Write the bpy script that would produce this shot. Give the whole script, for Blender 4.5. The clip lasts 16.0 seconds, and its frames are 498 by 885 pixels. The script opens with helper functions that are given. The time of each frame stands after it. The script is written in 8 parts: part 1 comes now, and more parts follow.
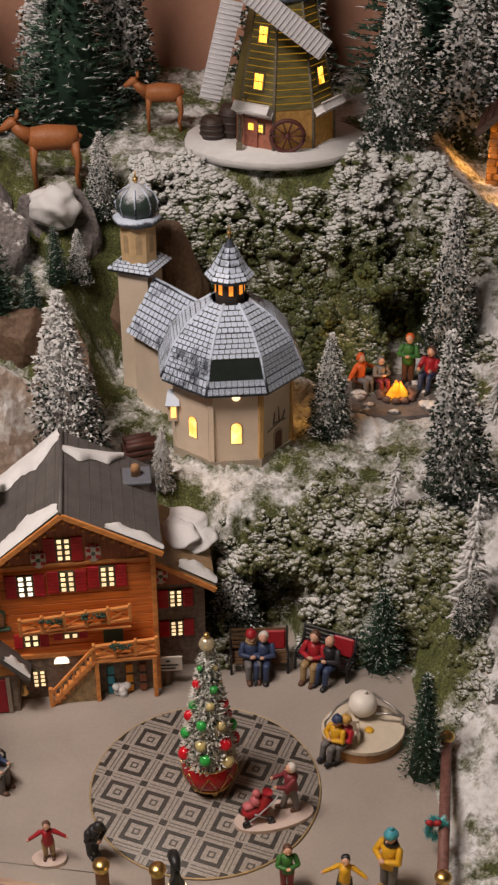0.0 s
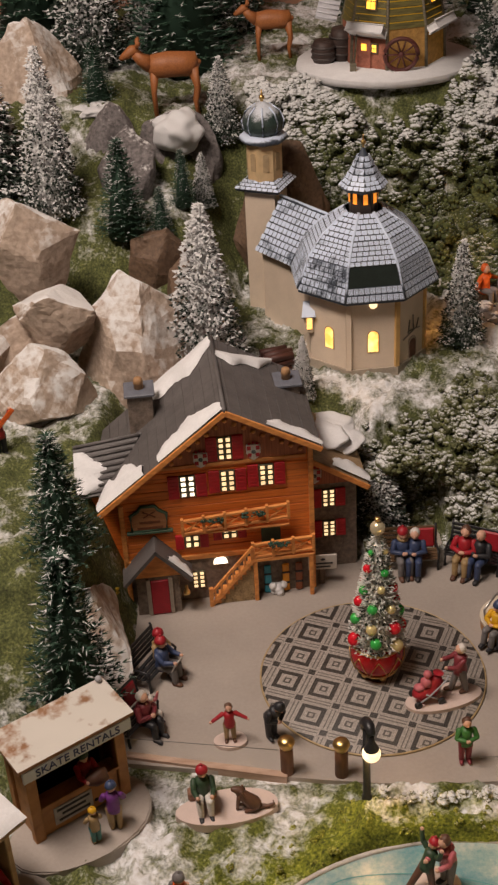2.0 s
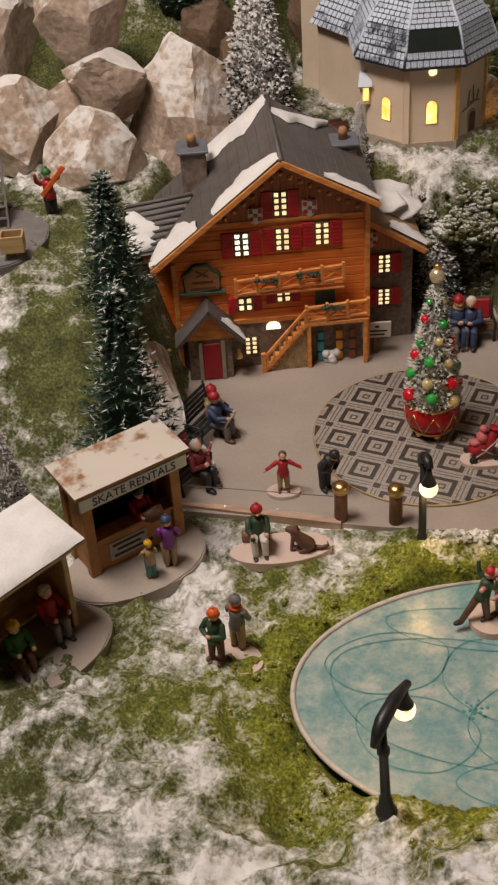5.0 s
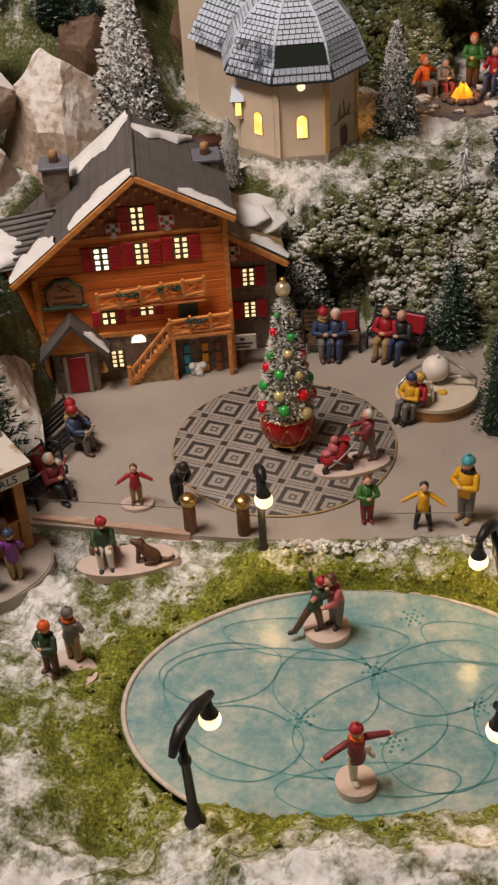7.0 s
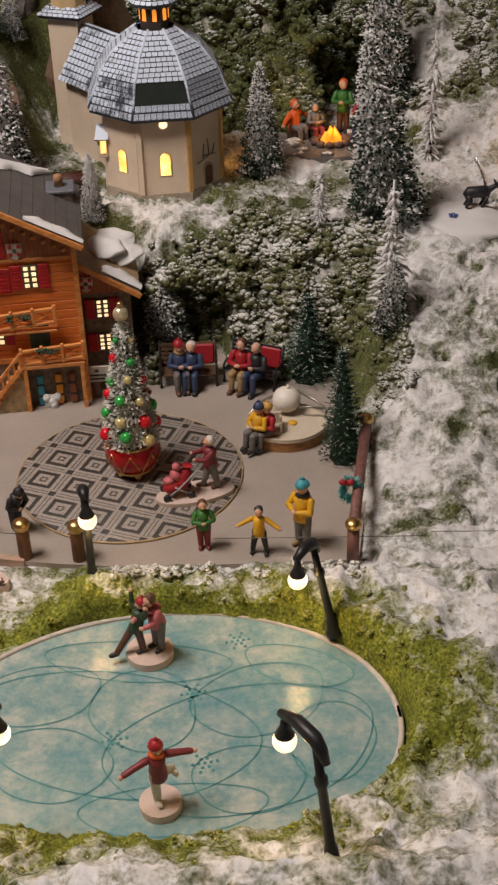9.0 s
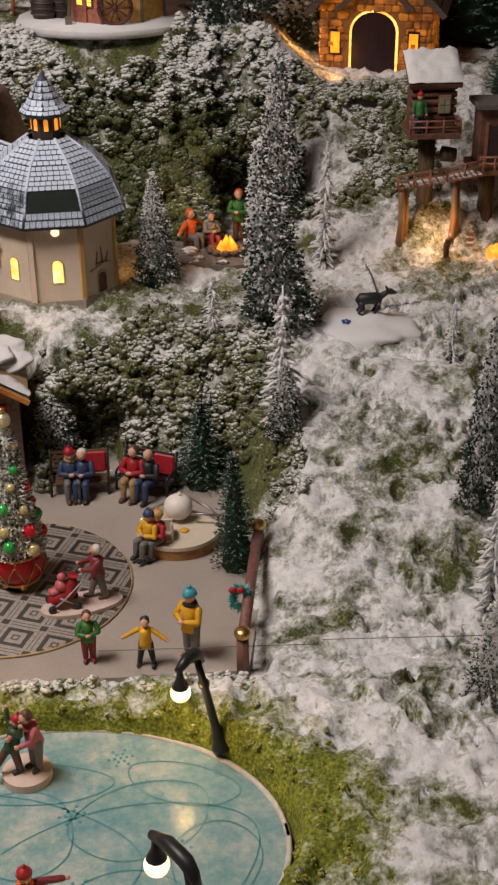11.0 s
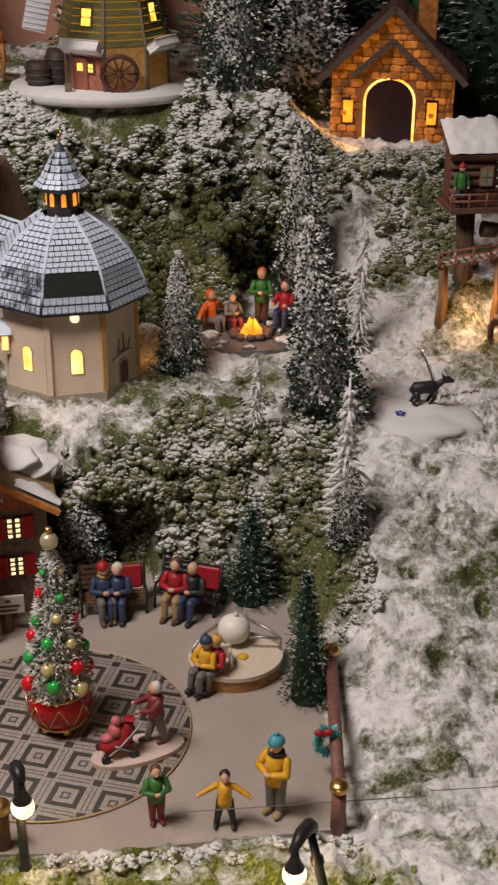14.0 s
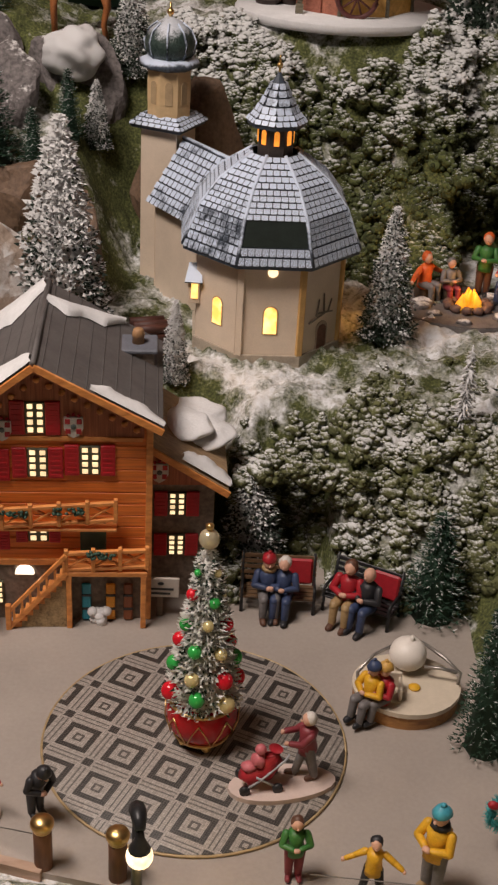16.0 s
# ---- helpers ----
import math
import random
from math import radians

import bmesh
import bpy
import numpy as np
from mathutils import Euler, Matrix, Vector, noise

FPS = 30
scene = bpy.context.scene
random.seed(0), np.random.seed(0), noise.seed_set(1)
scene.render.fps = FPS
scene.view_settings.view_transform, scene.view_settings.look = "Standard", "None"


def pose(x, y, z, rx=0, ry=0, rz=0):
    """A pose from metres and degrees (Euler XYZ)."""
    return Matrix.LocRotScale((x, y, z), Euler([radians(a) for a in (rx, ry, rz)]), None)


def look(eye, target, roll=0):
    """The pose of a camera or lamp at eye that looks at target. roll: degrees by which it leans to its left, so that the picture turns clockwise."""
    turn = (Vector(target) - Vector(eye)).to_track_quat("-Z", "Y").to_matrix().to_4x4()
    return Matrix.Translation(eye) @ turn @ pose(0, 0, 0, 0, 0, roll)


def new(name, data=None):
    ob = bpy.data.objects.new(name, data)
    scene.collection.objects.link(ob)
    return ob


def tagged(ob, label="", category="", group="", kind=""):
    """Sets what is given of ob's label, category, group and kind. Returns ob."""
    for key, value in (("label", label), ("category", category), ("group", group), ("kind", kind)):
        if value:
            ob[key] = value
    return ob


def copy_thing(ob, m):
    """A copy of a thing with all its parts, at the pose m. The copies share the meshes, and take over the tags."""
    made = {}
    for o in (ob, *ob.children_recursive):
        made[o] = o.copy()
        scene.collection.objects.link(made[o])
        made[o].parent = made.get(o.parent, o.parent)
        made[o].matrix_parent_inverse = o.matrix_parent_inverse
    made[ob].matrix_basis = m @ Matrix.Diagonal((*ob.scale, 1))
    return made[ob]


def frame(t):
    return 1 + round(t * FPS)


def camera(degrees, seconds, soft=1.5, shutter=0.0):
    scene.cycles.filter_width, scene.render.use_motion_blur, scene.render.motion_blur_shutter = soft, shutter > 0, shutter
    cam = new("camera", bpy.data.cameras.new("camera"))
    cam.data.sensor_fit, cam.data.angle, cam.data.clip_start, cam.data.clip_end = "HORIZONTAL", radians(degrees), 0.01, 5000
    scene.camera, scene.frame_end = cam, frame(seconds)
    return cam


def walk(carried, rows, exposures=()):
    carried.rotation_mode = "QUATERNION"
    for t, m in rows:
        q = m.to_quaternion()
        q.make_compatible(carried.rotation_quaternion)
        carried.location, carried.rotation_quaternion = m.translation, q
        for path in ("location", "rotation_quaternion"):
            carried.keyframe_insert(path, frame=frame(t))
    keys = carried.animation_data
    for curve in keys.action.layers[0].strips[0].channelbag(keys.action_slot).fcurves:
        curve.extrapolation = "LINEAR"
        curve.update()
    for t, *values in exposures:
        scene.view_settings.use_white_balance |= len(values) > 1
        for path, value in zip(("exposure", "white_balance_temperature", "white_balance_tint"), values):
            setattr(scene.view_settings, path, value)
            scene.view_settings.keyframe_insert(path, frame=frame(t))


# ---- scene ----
cam = camera(22.2, 16.0, soft=2.4)
PATH = [
    (0, (0.045, -0.988, 1.025), (0.037, 0.731, 0.002), -0.2),
    (0.5, (0.004, -1.011, 1.017), (-0.014, 0.702, -0.015), -0.8),
    (1, (-0.028, -1.033, 1.003), (-0.059, 0.675, -0.037), -1.5),
    (1.5, (-0.06, -1.05, 0.983), (-0.105, 0.655, -0.061), -2.1),
    (2, (-0.082, -1.063, 0.968), (-0.159, 0.636, -0.083), -3.3),
    (2.5, (-0.107, -1.07, 0.947), (-0.201, 0.619, -0.12), -3.9),
    (3, (-0.128, -1.073, 0.905), (-0.233, 0.605, -0.178), -4.2),
    (3.2, (-0.137, -1.077, 0.876), (-0.24, 0.603, -0.204), -4.0),
    (5.3, (-0.093, -1.128, 0.847), (-0.229, 0.454, -0.369), -3.9),
    (5.5, (-0.08, -1.129, 0.849), (-0.214, 0.452, -0.368), -3.9),
    (6, (-0.051, -1.134, 0.849), (-0.176, 0.451, -0.363), -4.0),
    (6.5, (-0.017, -1.135, 0.85), (-0.127, 0.459, -0.353), -3.9),
    (7, (0.018, -1.129, 0.851), (-0.074, 0.472, -0.345), -3.5),
    (7.5, (0.052, -1.126, 0.85), (-0.02, 0.485, -0.334), -2.9),
    (8, (0.083, -1.126, 0.842), (0.03, 0.499, -0.322), -2.3),
    (8.5, (0.116, -1.136, 0.828), (0.08, 0.508, -0.311), -1.9),
    (9, (0.136, -1.149, 0.802), (0.119, 0.518, -0.303), -1.8),
    (9.5, (0.152, -1.156, 0.78), (0.156, 0.536, -0.287), -1.7),
    (10, (0.169, -1.153, 0.778), (0.199, 0.562, -0.251), -1.6),
    (10.2, (0.174, -1.155, 0.782), (0.217, 0.568, -0.232), -1.4),
    (12.3, (0.168, -1.03, 0.779), (0.365, 0.751, -0.108), 0.5),
    (12.5, (0.162, -1.013, 0.778), (0.366, 0.769, -0.106), 0.4),
    (13, (0.125, -0.974, 0.761), (0.348, 0.81, -0.115), 0.3),
    (13.5, (0.082, -0.958, 0.755), (0.319, 0.827, -0.114), 0.4),
    (14, (0.045, -0.955, 0.745), (0.277, 0.835, -0.116), 0.5),
    (14.5, (0.012, -0.94, 0.74), (0.217, 0.851, -0.126), 1.0),
    (15, (0.008, -0.898, 0.73), (0.158, 0.89, -0.153), 1.8),
    (15.5, (0.034, -0.83, 0.732), (0.087, 0.947, -0.184), 2.6),
    (16, (0.05, -0.787, 0.724), (-0.011, 0.96, -0.248), 3.3),
]
EXPOSURES = [(0, -0.05, 6650, 11), (1, -0.06, 6950, 13), (3, -0.12, 6900, 12), (5.5, -0.05, 6850, 11), (7, 0.0, 6850, 11), (9.5, -0.02, 6500, 10), (13, 0.02, 6350, 11), (16, 0.0, 6550, 11)]
walk(cam, [(t, look(eye, target, roll)) for t, eye, target, roll in PATH], EXPOSURES)

# ---------------------------------------------------------------- light
world = bpy.data.worlds.new("world")
scene.world = world
world.use_nodes = True
world.node_tree.nodes["Background"].inputs[0].default_value = (1.0, 0.87, 0.76, 1)
world.node_tree.nodes["Background"].inputs[1].default_value = 0.008


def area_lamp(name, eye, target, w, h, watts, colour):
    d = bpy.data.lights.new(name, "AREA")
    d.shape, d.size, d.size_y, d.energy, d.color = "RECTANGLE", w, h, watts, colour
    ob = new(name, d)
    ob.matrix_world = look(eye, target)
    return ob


def bulb_lamp(name, at, watts, colour, size=0.008):
    d = bpy.data.lights.new(name, "POINT")
    d.energy, d.color, d.shadow_soft_size = watts, colour, size
    ob = new(name, d)
    ob.location = at
    return ob


# assumed ceiling light: unseen, no fitting modelled, placed to suit the shading
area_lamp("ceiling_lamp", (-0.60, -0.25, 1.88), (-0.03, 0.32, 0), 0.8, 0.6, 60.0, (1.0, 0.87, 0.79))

# ---------------------------------------------------------------- materials
MATS = {}


def nodes_of(name):
    m = bpy.data.materials.new(name)
    m.use_nodes = True
    nt = m.node_tree
    return m, nt, nt.nodes["Principled BSDF"]


def link_noise(nt, scale, detail=4, rough=0.55, coord="Object"):
    tc = nt.nodes.new("ShaderNodeTexCoord")
    n = nt.nodes.new("ShaderNodeTexNoise")
    n.inputs["Scale"].default_value, n.inputs["Detail"].default_value, n.inputs["Roughness"].default_value = scale, detail, rough
    nt.links.new(tc.outputs[coord], n.inputs["Vector"])
    return n


def ramp(nt, src, stops):
    r = nt.nodes.new("ShaderNodeValToRGB")
    e = r.color_ramp.elements
    while len(e) < len(stops):
        e.new(0.5)
    for k, (p, c) in enumerate(stops):
        e[k].position = p
        e[k].color = (*c, 1) if len(c) == 3 else c
    nt.links.new(src, r.inputs[0])
    return r


def mixc(nt, fac, a, b, mode="MIX"):
    m = nt.nodes.new("ShaderNodeMix")
    m.data_type, m.blend_type = "RGBA", mode
    for k, v in ((0, fac), (6, a), (7, b)):
        if hasattr(v, "links"):
            nt.links.new(v, m.inputs[k])
        else:
            m.inputs[k].default_value = v if k == 0 else (*v, 1)
    return m.outputs[2]


def math_node(nt, op, a, b=0.0, c=None):
    n = nt.nodes.new("ShaderNodeMath")
    n.operation = op
    for k, v in enumerate((a, b) if c is None else (a, b, c)):
        if hasattr(v, "links"):
            nt.links.new(v, n.inputs[k])
        else:
            n.inputs[k].default_value = v
    return n.outputs[0]


def bumped(nt, bsdf, height, strength=0.4, dist=0.001):
    b = nt.nodes.new("ShaderNodeBump")
    b.inputs["Strength"].default_value, b.inputs["Distance"].default_value = strength, dist
    nt.links.new(height, b.inputs["Height"])
    nt.links.new(b.outputs[0], bsdf.inputs["Normal"])


def paint(name, colour, rough=0.55, metal=0.0, var=0.25, scale=90, bump=0.25, fine=600, emit=0.0, emit_colour=None):
    """Hand-painted resin, wood or metal: a base colour, broken up at two scales, with fine relief."""
    if name in MATS:
        return MATS[name]
    m, nt, b = nodes_of(name)
    n1, n2 = link_noise(nt, scale), link_noise(nt, fine, 2)
    dark = tuple(c * (1 - var) for c in colour)
    light = tuple(min(1, c * (1 + var)) for c in colour)
    c1 = ramp(nt, n1.outputs[0], [(0.3, dark), (0.7, light)])
    c2 = mixc(nt, 0.35, c1.outputs[0], ramp(nt, n2.outputs[0], [(0.3, dark), (0.7, light)]).outputs[0])
    nt.links.new(c2, b.inputs["Base Color"])
    b.inputs["Roughness"].default_value, b.inputs["Metallic"].default_value = rough, metal
    bumped(nt, b, n2.outputs[0], bump, 0.0006)
    if emit:
        b.inputs["Emission Color"].default_value = (*(emit_colour or colour), 1)
        b.inputs["Emission Strength"].default_value = emit
    MATS[name] = m
    return m


def wood(name, colour, dark, scale=(12, 140, 140), rough=0.6):
    if name in MATS:
        return MATS[name]
    m, nt, b = nodes_of(name)
    tc = nt.nodes.new("ShaderNodeTexCoord")
    mp = nt.nodes.new("ShaderNodeMapping")
    mp.inputs["Scale"].default_value = scale
    nt.links.new(tc.outputs["Object"], mp.inputs[0])
    n = nt.nodes.new("ShaderNodeTexNoise")
    n.inputs["Scale"].default_value, n.inputs["Detail"].default_value, n.inputs["Distortion"].default_value = 2.0, 5, 0.6
    nt.links.new(mp.outputs[0], n.inputs["Vector"])
    big = link_noise(nt, 25)
    c = ramp(nt, n.outputs[0], [(0.30, dark), (0.62, colour)])
    c2 = mixc(nt, ramp(nt, big.outputs[0], [(0.35, (0, 0, 0)), (0.75, (0.3, 0.3, 0.3))]).outputs[0], c.outputs[0], dark)
    nt.links.new(c2, b.inputs["Base Color"])
    b.inputs["Roughness"].default_value = rough
    bumped(nt, b, n.outputs[0], 0.4, 0.0008)
    MATS[name] = m
    return m


def snow_over(name, under, under2, low=0.35, high=0.75, spread=0.5, snow=(0.80, 0.79, 0.78), scale=60, rough=0.85, fine=500, up=1.0, bump=0.6, warm=None):
    """A surface powdered with snow where it faces upwards, in patches."""
    if name in MATS:
        return MATS[name]
    m, nt, b = nodes_of(name)
    g = nt.nodes.new("ShaderNodeNewGeometry")
    sep = nt.nodes.new("ShaderNodeSeparateXYZ")
    nt.links.new(g.outputs["Normal"], sep.inputs[0])
    n1, n2, n3 = link_noise(nt, scale, 6), link_noise(nt, fine, 3), link_noise(nt, scale * 0.25, 4)
    k = math_node(nt, "MULTIPLY_ADD", sep.outputs[2], up, math_node(nt, "MULTIPLY_ADD", n1.outputs[0], spread * 2, -spread))
    k = math_node(nt, "ADD", k, math_node(nt, "MULTIPLY_ADD", n3.outputs[0], spread * 1.6, -spread * 0.8))
    k = math_node(nt, "ADD", k, math_node(nt, "MULTIPLY_ADD", n2.outputs[0], 0.7, -0.35))
    f = ramp(nt, k, [(low, (0, 0, 0)), (high, (1, 1, 1))])
    base = ramp(nt, n2.outputs[0], [(0.3, under2), (0.7, under)])
    s = ramp(nt, n3.outputs[0], [(0.3, tuple(c * 0.82 for c in snow)), (0.7, snow)])
    nt.links.new(mixc(nt, f.outputs[0], base.outputs[0], s.outputs[0]), b.inputs["Base Color"])
    b.inputs["Roughness"].default_value = rough
    bumped(nt, b, math_node(nt, "ADD", n2.outputs[0], n1.outputs[0]), bump, 0.002)
    MATS[name] = m
    return m


def glow(name, colour, strength, core=None):
    """Lit window or bulb: gives off light, a little unevenly."""
    if name in MATS:
        return MATS[name]
    m, nt, b = nodes_of(name)
    n = link_noise(nt, 70, 3)
    c = ramp(nt, n.outputs[0], [(0.35, tuple(v * 0.55 for v in colour)), (0.65, core or colour)])
    b.inputs["Base Color"].default_value = (*colour, 1)
    nt.links.new(c.outputs[0], b.inputs["Emission Color"])
    b.inputs["Emission Strength"].default_value = strength
    MATS[name] = m
    return m


SNOW = paint("snow", (0.76, 0.76, 0.77), 0.9, var=0.10, scale=40, bump=0.8, fine=350)
SNOW_FLOOR = paint("plaza_snow", (0.35, 0.305, 0.27), 0.8, var=0.12, scale=14, bump=0.25, fine=260)
GOLD = paint("gold", (0.75, 0.50, 0.20), 0.32, 1.0, var=0.15)
BLACK = paint("black_iron", (0.022, 0.022, 0.024), 0.42, 0.2, var=0.4)
SKIN = paint("skin_paint", (0.62, 0.36, 0.26), 0.6, var=0.1)


def colour(name, rgb, rough=0.5):
    return paint(name, rgb, rough, var=0.22, scale=160, bump=0.2)


# ---------------------------------------------------------------- mesh helpers
def part(name, bm, material, parent=None, label="", smooth_faces=False, at=None):
    me = bpy.data.meshes.new(name)
    bm.to_mesh(me)
    bm.free()
    for m in (material if isinstance(material, (list, tuple)) else [material]):
        me.materials.append(m)
    if smooth_faces:
        for p in me.polygons:
            p.use_smooth = True
    ob = new(name, me)
    if parent:
        ob.parent = parent
    if at is not None:
        ob.matrix_basis = at
    if label:
        ob["label"] = label
    return ob


def thing(name, m, label, category, group="", kind=""):
    ob = new(name)
    ob.empty_display_size = 0.01
    ob.matrix_basis = m
    return tagged(ob, label, category, group, kind)


def share(ob, m, parent=None):
    """Another part on the same mesh."""
    o = ob.copy()
    scene.collection.objects.link(o)
    o.parent = parent or ob.parent
    o.matrix_basis = m
    return o


def set_mat(faces, k):
    for f in faces:
        f.material_index = k


def add_box(bm, x0, y0, z0, x1, y1, z1, bevel=0.0, k=0, m=None):
    r = bmesh.ops.create_cube(bm, size=1.0)
    vs = r["verts"]
    for v in vs:
        v.co = Vector(((x0 + x1) / 2 + v.co.x * (x1 - x0), (y0 + y1) / 2 + v.co.y * (y1 - y0), (z0 + z1) / 2 + v.co.z * (z1 - z0)))
        if m is not None:
            v.co = m @ v.co
    fs = {f for v in vs for f in v.link_faces}
    set_mat(fs, k)
    if bevel:
        es = list({e for v in vs for e in v.link_edges})
        rb = bmesh.ops.bevel(bm, geom=es, offset=bevel, segments=1, affect="EDGES", clamp_overlap=True)
        set_mat(rb["faces"], k)
    return vs


def box(x0, y0, z0, x1, y1, z1, bevel=0.0006):
    bm = bmesh.new()
    add_box(bm, x0, y0, z0, x1, y1, z1, bevel)
    return bm


def add_tube(bm, pts, radii, k=0, seg=8, caps=True):
    """Rings of the given radii along the points, closed at the ends."""
    rings = []
    n = len(pts)
    for i, (p, r) in enumerate(zip(pts, radii)):
        p = Vector(p)
        d = Vector(pts[min(i + 1, n - 1)]) - Vector(pts[max(i - 1, 0)])
        d = d.normalized() if d.length > 1e-9 else Vector((0, 0, 1))
        a = d.orthogonal().normalized()
        if abs(d.z) < 0.98:
            a = d.cross(Vector((0, 0, 1))).normalized()
        b = d.cross(a)
        rings.append([bm.verts.new(p + (a * math.cos(t) + b * math.sin(t)) * r) for t in (2 * math.pi * j / seg for j in range(seg))])
    fs = []
    for r0, r1 in zip(rings, rings[1:]):
        for j in range(seg):
            fs.append(bm.faces.new((r0[j], r0[(j + 1) % seg], r1[(j + 1) % seg], r1[j])))
    if caps:
        fs.append(bm.faces.new(rings[0][::-1]))
        fs.append(bm.faces.new(rings[-1]))
    for f in fs:
        f.material_index = k
        f.smooth = True
    return rings


def add_capsule(bm, p0, p1, r0, r1, k=0, seg=8):
    p0, p1 = Vector(p0), Vector(p1)
    d = (p1 - p0).normalized()
    pts = [p0 - d * r0 * 0.98, p0 - d * r0 * 0.6, p0, p1, p1 + d * r1 * 0.6, p1 + d * r1 * 0.98]
    add_tube(bm, pts, [r0 * 0.25, r0 * 0.8, r0, r1, r1 * 0.8, r1 * 0.25], k, seg)


def add_ball(bm, c, r, k=0, sub=2, squash=(1, 1, 1), lump=0.0):
    res = bmesh.ops.create_icosphere(bm, subdivisions=sub, radius=1.0)
    for v in res["verts"]:
        s = 1 + (noise.noise(v.co * 1.7 + Vector(c) * 90) * lump if lump else 0)
        v.co = Vector((v.co.x * r * squash[0] * s + c[0], v.co.y * r * squash[1] * s + c[1], v.co.z * r * squash[2] * s + c[2]))
    for f in {f for v in res["verts"] for f in v.link_faces}:
        f.material_index = k
        f.smooth = True


def add_prism(bm, outline, z0, z1, k=0, m=None):
    """An outline in x, y, closed, from z0 to z1."""
    lo = [bm.verts.new((x, y, z0)) for x, y in outline]
    hi = [bm.verts.new((x, y, z1)) for x, y in outline]
    if m is not None:
        for v in lo + hi:
            v.co = m @ v.co
    n = len(lo)
    fs = [bm.faces.new(lo[::-1]), bm.faces.new(hi)]
    fs += [bm.faces.new((lo[i], lo[(i + 1) % n], hi[(i + 1) % n], hi[i])) for i in range(n)]
    set_mat(fs, k)
    return fs


UP_FRONT = Matrix(((1, 0, 0, 0), (0, 0, -1, 0), (0, 1, 0, 0), (0, 0, 0, 1)))  # outline x, y drawn on a wall that faces -y


def lathe(profile, seg=24, k=0):
    bm = bmesh.new()
    add_tube(bm, [(0, 0, z) for r, z in profile], [max(r, 1e-5) for r, z in profile], k, seg)
    return bm


def pebble_outline(n, a, b, wob, seed):
    rnd = random.Random(seed)
    ph = [rnd.uniform(0, 6.28) for _ in range(3)]
    return [(a * math.cos(t) * (1 + wob * math.sin(2 * t + ph[0]) + wob * 0.7 * math.sin(3 * t + ph[1])),
             b * math.sin(t) * (1 + wob * math.sin(2 * t + ph[2]) + wob * 0.7 * math.sin(3 * t + ph[0]))) for t in (2 * math.pi * i / n for i in range(n))]


# ---------------------------------------------------------------- terrain
POND = (0.052, -0.378, 0.197, 0.136)  # centre x, y and half axes of the ice


def smooth(a, b, v):
    v = min(1.0, max(0.0, (v - a) / (b - a)))
    return v * v * (3 - 2 * v)


def mix(a, b, f):
    return a + (b - a) * f


def ground_z(x, y):
    """Height of the bare terrain: terraces, slopes and banks, without the small lumps."""
    right = smooth(0.22, 0.32, x)
    left = 1 - smooth(-0.345, -0.275, x)
    behind_house = (1 - smooth(-0.05, 0.03, x)) * (1 - left)
    # first terrace, with the church
    hollow = smooth(0.00, 0.03, x) * smooth(0.115, 0.085, x)  # the dark hollow behind the benches
    z = 0.142 * mix(smooth(0.19 + 0.085 * hollow, 0.33 + 0.03 * hollow, y), smooth(0.30, 0.41, y), behind_house)
    z = mix(z, 0.010 + 0.132 * smooth(-0.17, 0.37, y), right)
    z = mix(z, 0.165 * smooth(-0.20, 0.06, y), left)
    # upper plateaus
    up_left = 1 - smooth(-0.24, -0.15, x)
    up_right = smooth(0.30, 0.44, x)
    cave = smooth(0.225, 0.255, x) * smooth(0.345, 0.315, x)
    z += 0.262 * smooth(0.69 + 0.105 * cave, 0.91 + 0.01 * cave, y) * (1 - up_left) * (1 - up_right)
    z += (0.15 * smooth(0.50, 0.66, y) + 0.09 * smooth(0.68, 0.86, y)) * up_left
    z += 0.175 * smooth(0.52, 0.90, y) * up_right
    # low foreground: bank behind the pond, the raised front edge and the western verge
    if y < -0.10:
        back_bank = smooth(-0.175, -0.215, y) * smooth(-0.10, -0.02, x)
        z += 0.034 * back_bank * (1 - right)
        z += 0.030 * smooth(-0.17, -0.24, y) * right
        z += 0.035 * smooth(-0.30, -0.45, y) * (1 - smooth(-0.22, -0.14, x))
        z += 0.045 * smooth(-0.505, -0.60, y) * smooth(-0.24, -0.12, x)
    # the pond's hollow
    px, py, pa, pb = POND
    r = math.hypot((x - px) / pa, (y - py) / pb)
    z = mix(-0.012, z, smooth(1.0, 1.09, r))
    # moss hump that carries the tree house
    z += 0.036 * math.exp(-((x - 0.552) / 0.075) ** 2 - ((y - 0.625) / 0.050) ** 2)
    # moss mounds under the two front lamps
    for mx, my, mz in ((-0.075, -0.532, 0.044), (0.181, -0.566, 0.047)):
        g = math.exp(-((x - mx) ** 2 + (y - my) ** 2) / 0.0011)
        z = mix(z, max(z, mz), g)
    return z


PLAZA = (-0.285, -0.152, 0.252, 0.262)


def on_plaza(x, y):
    x0, y0, x1, y1 = PLAZA
    return smooth(x0 - 0.01, x0 + 0.02, x) * smooth(x1 + 0.01 + 0.12 * (y < -1), x1 - 0.02, x) * smooth(y0 - 0.012, y0 + 0.004, y) * smooth(y1, y1 - 0.05, y)


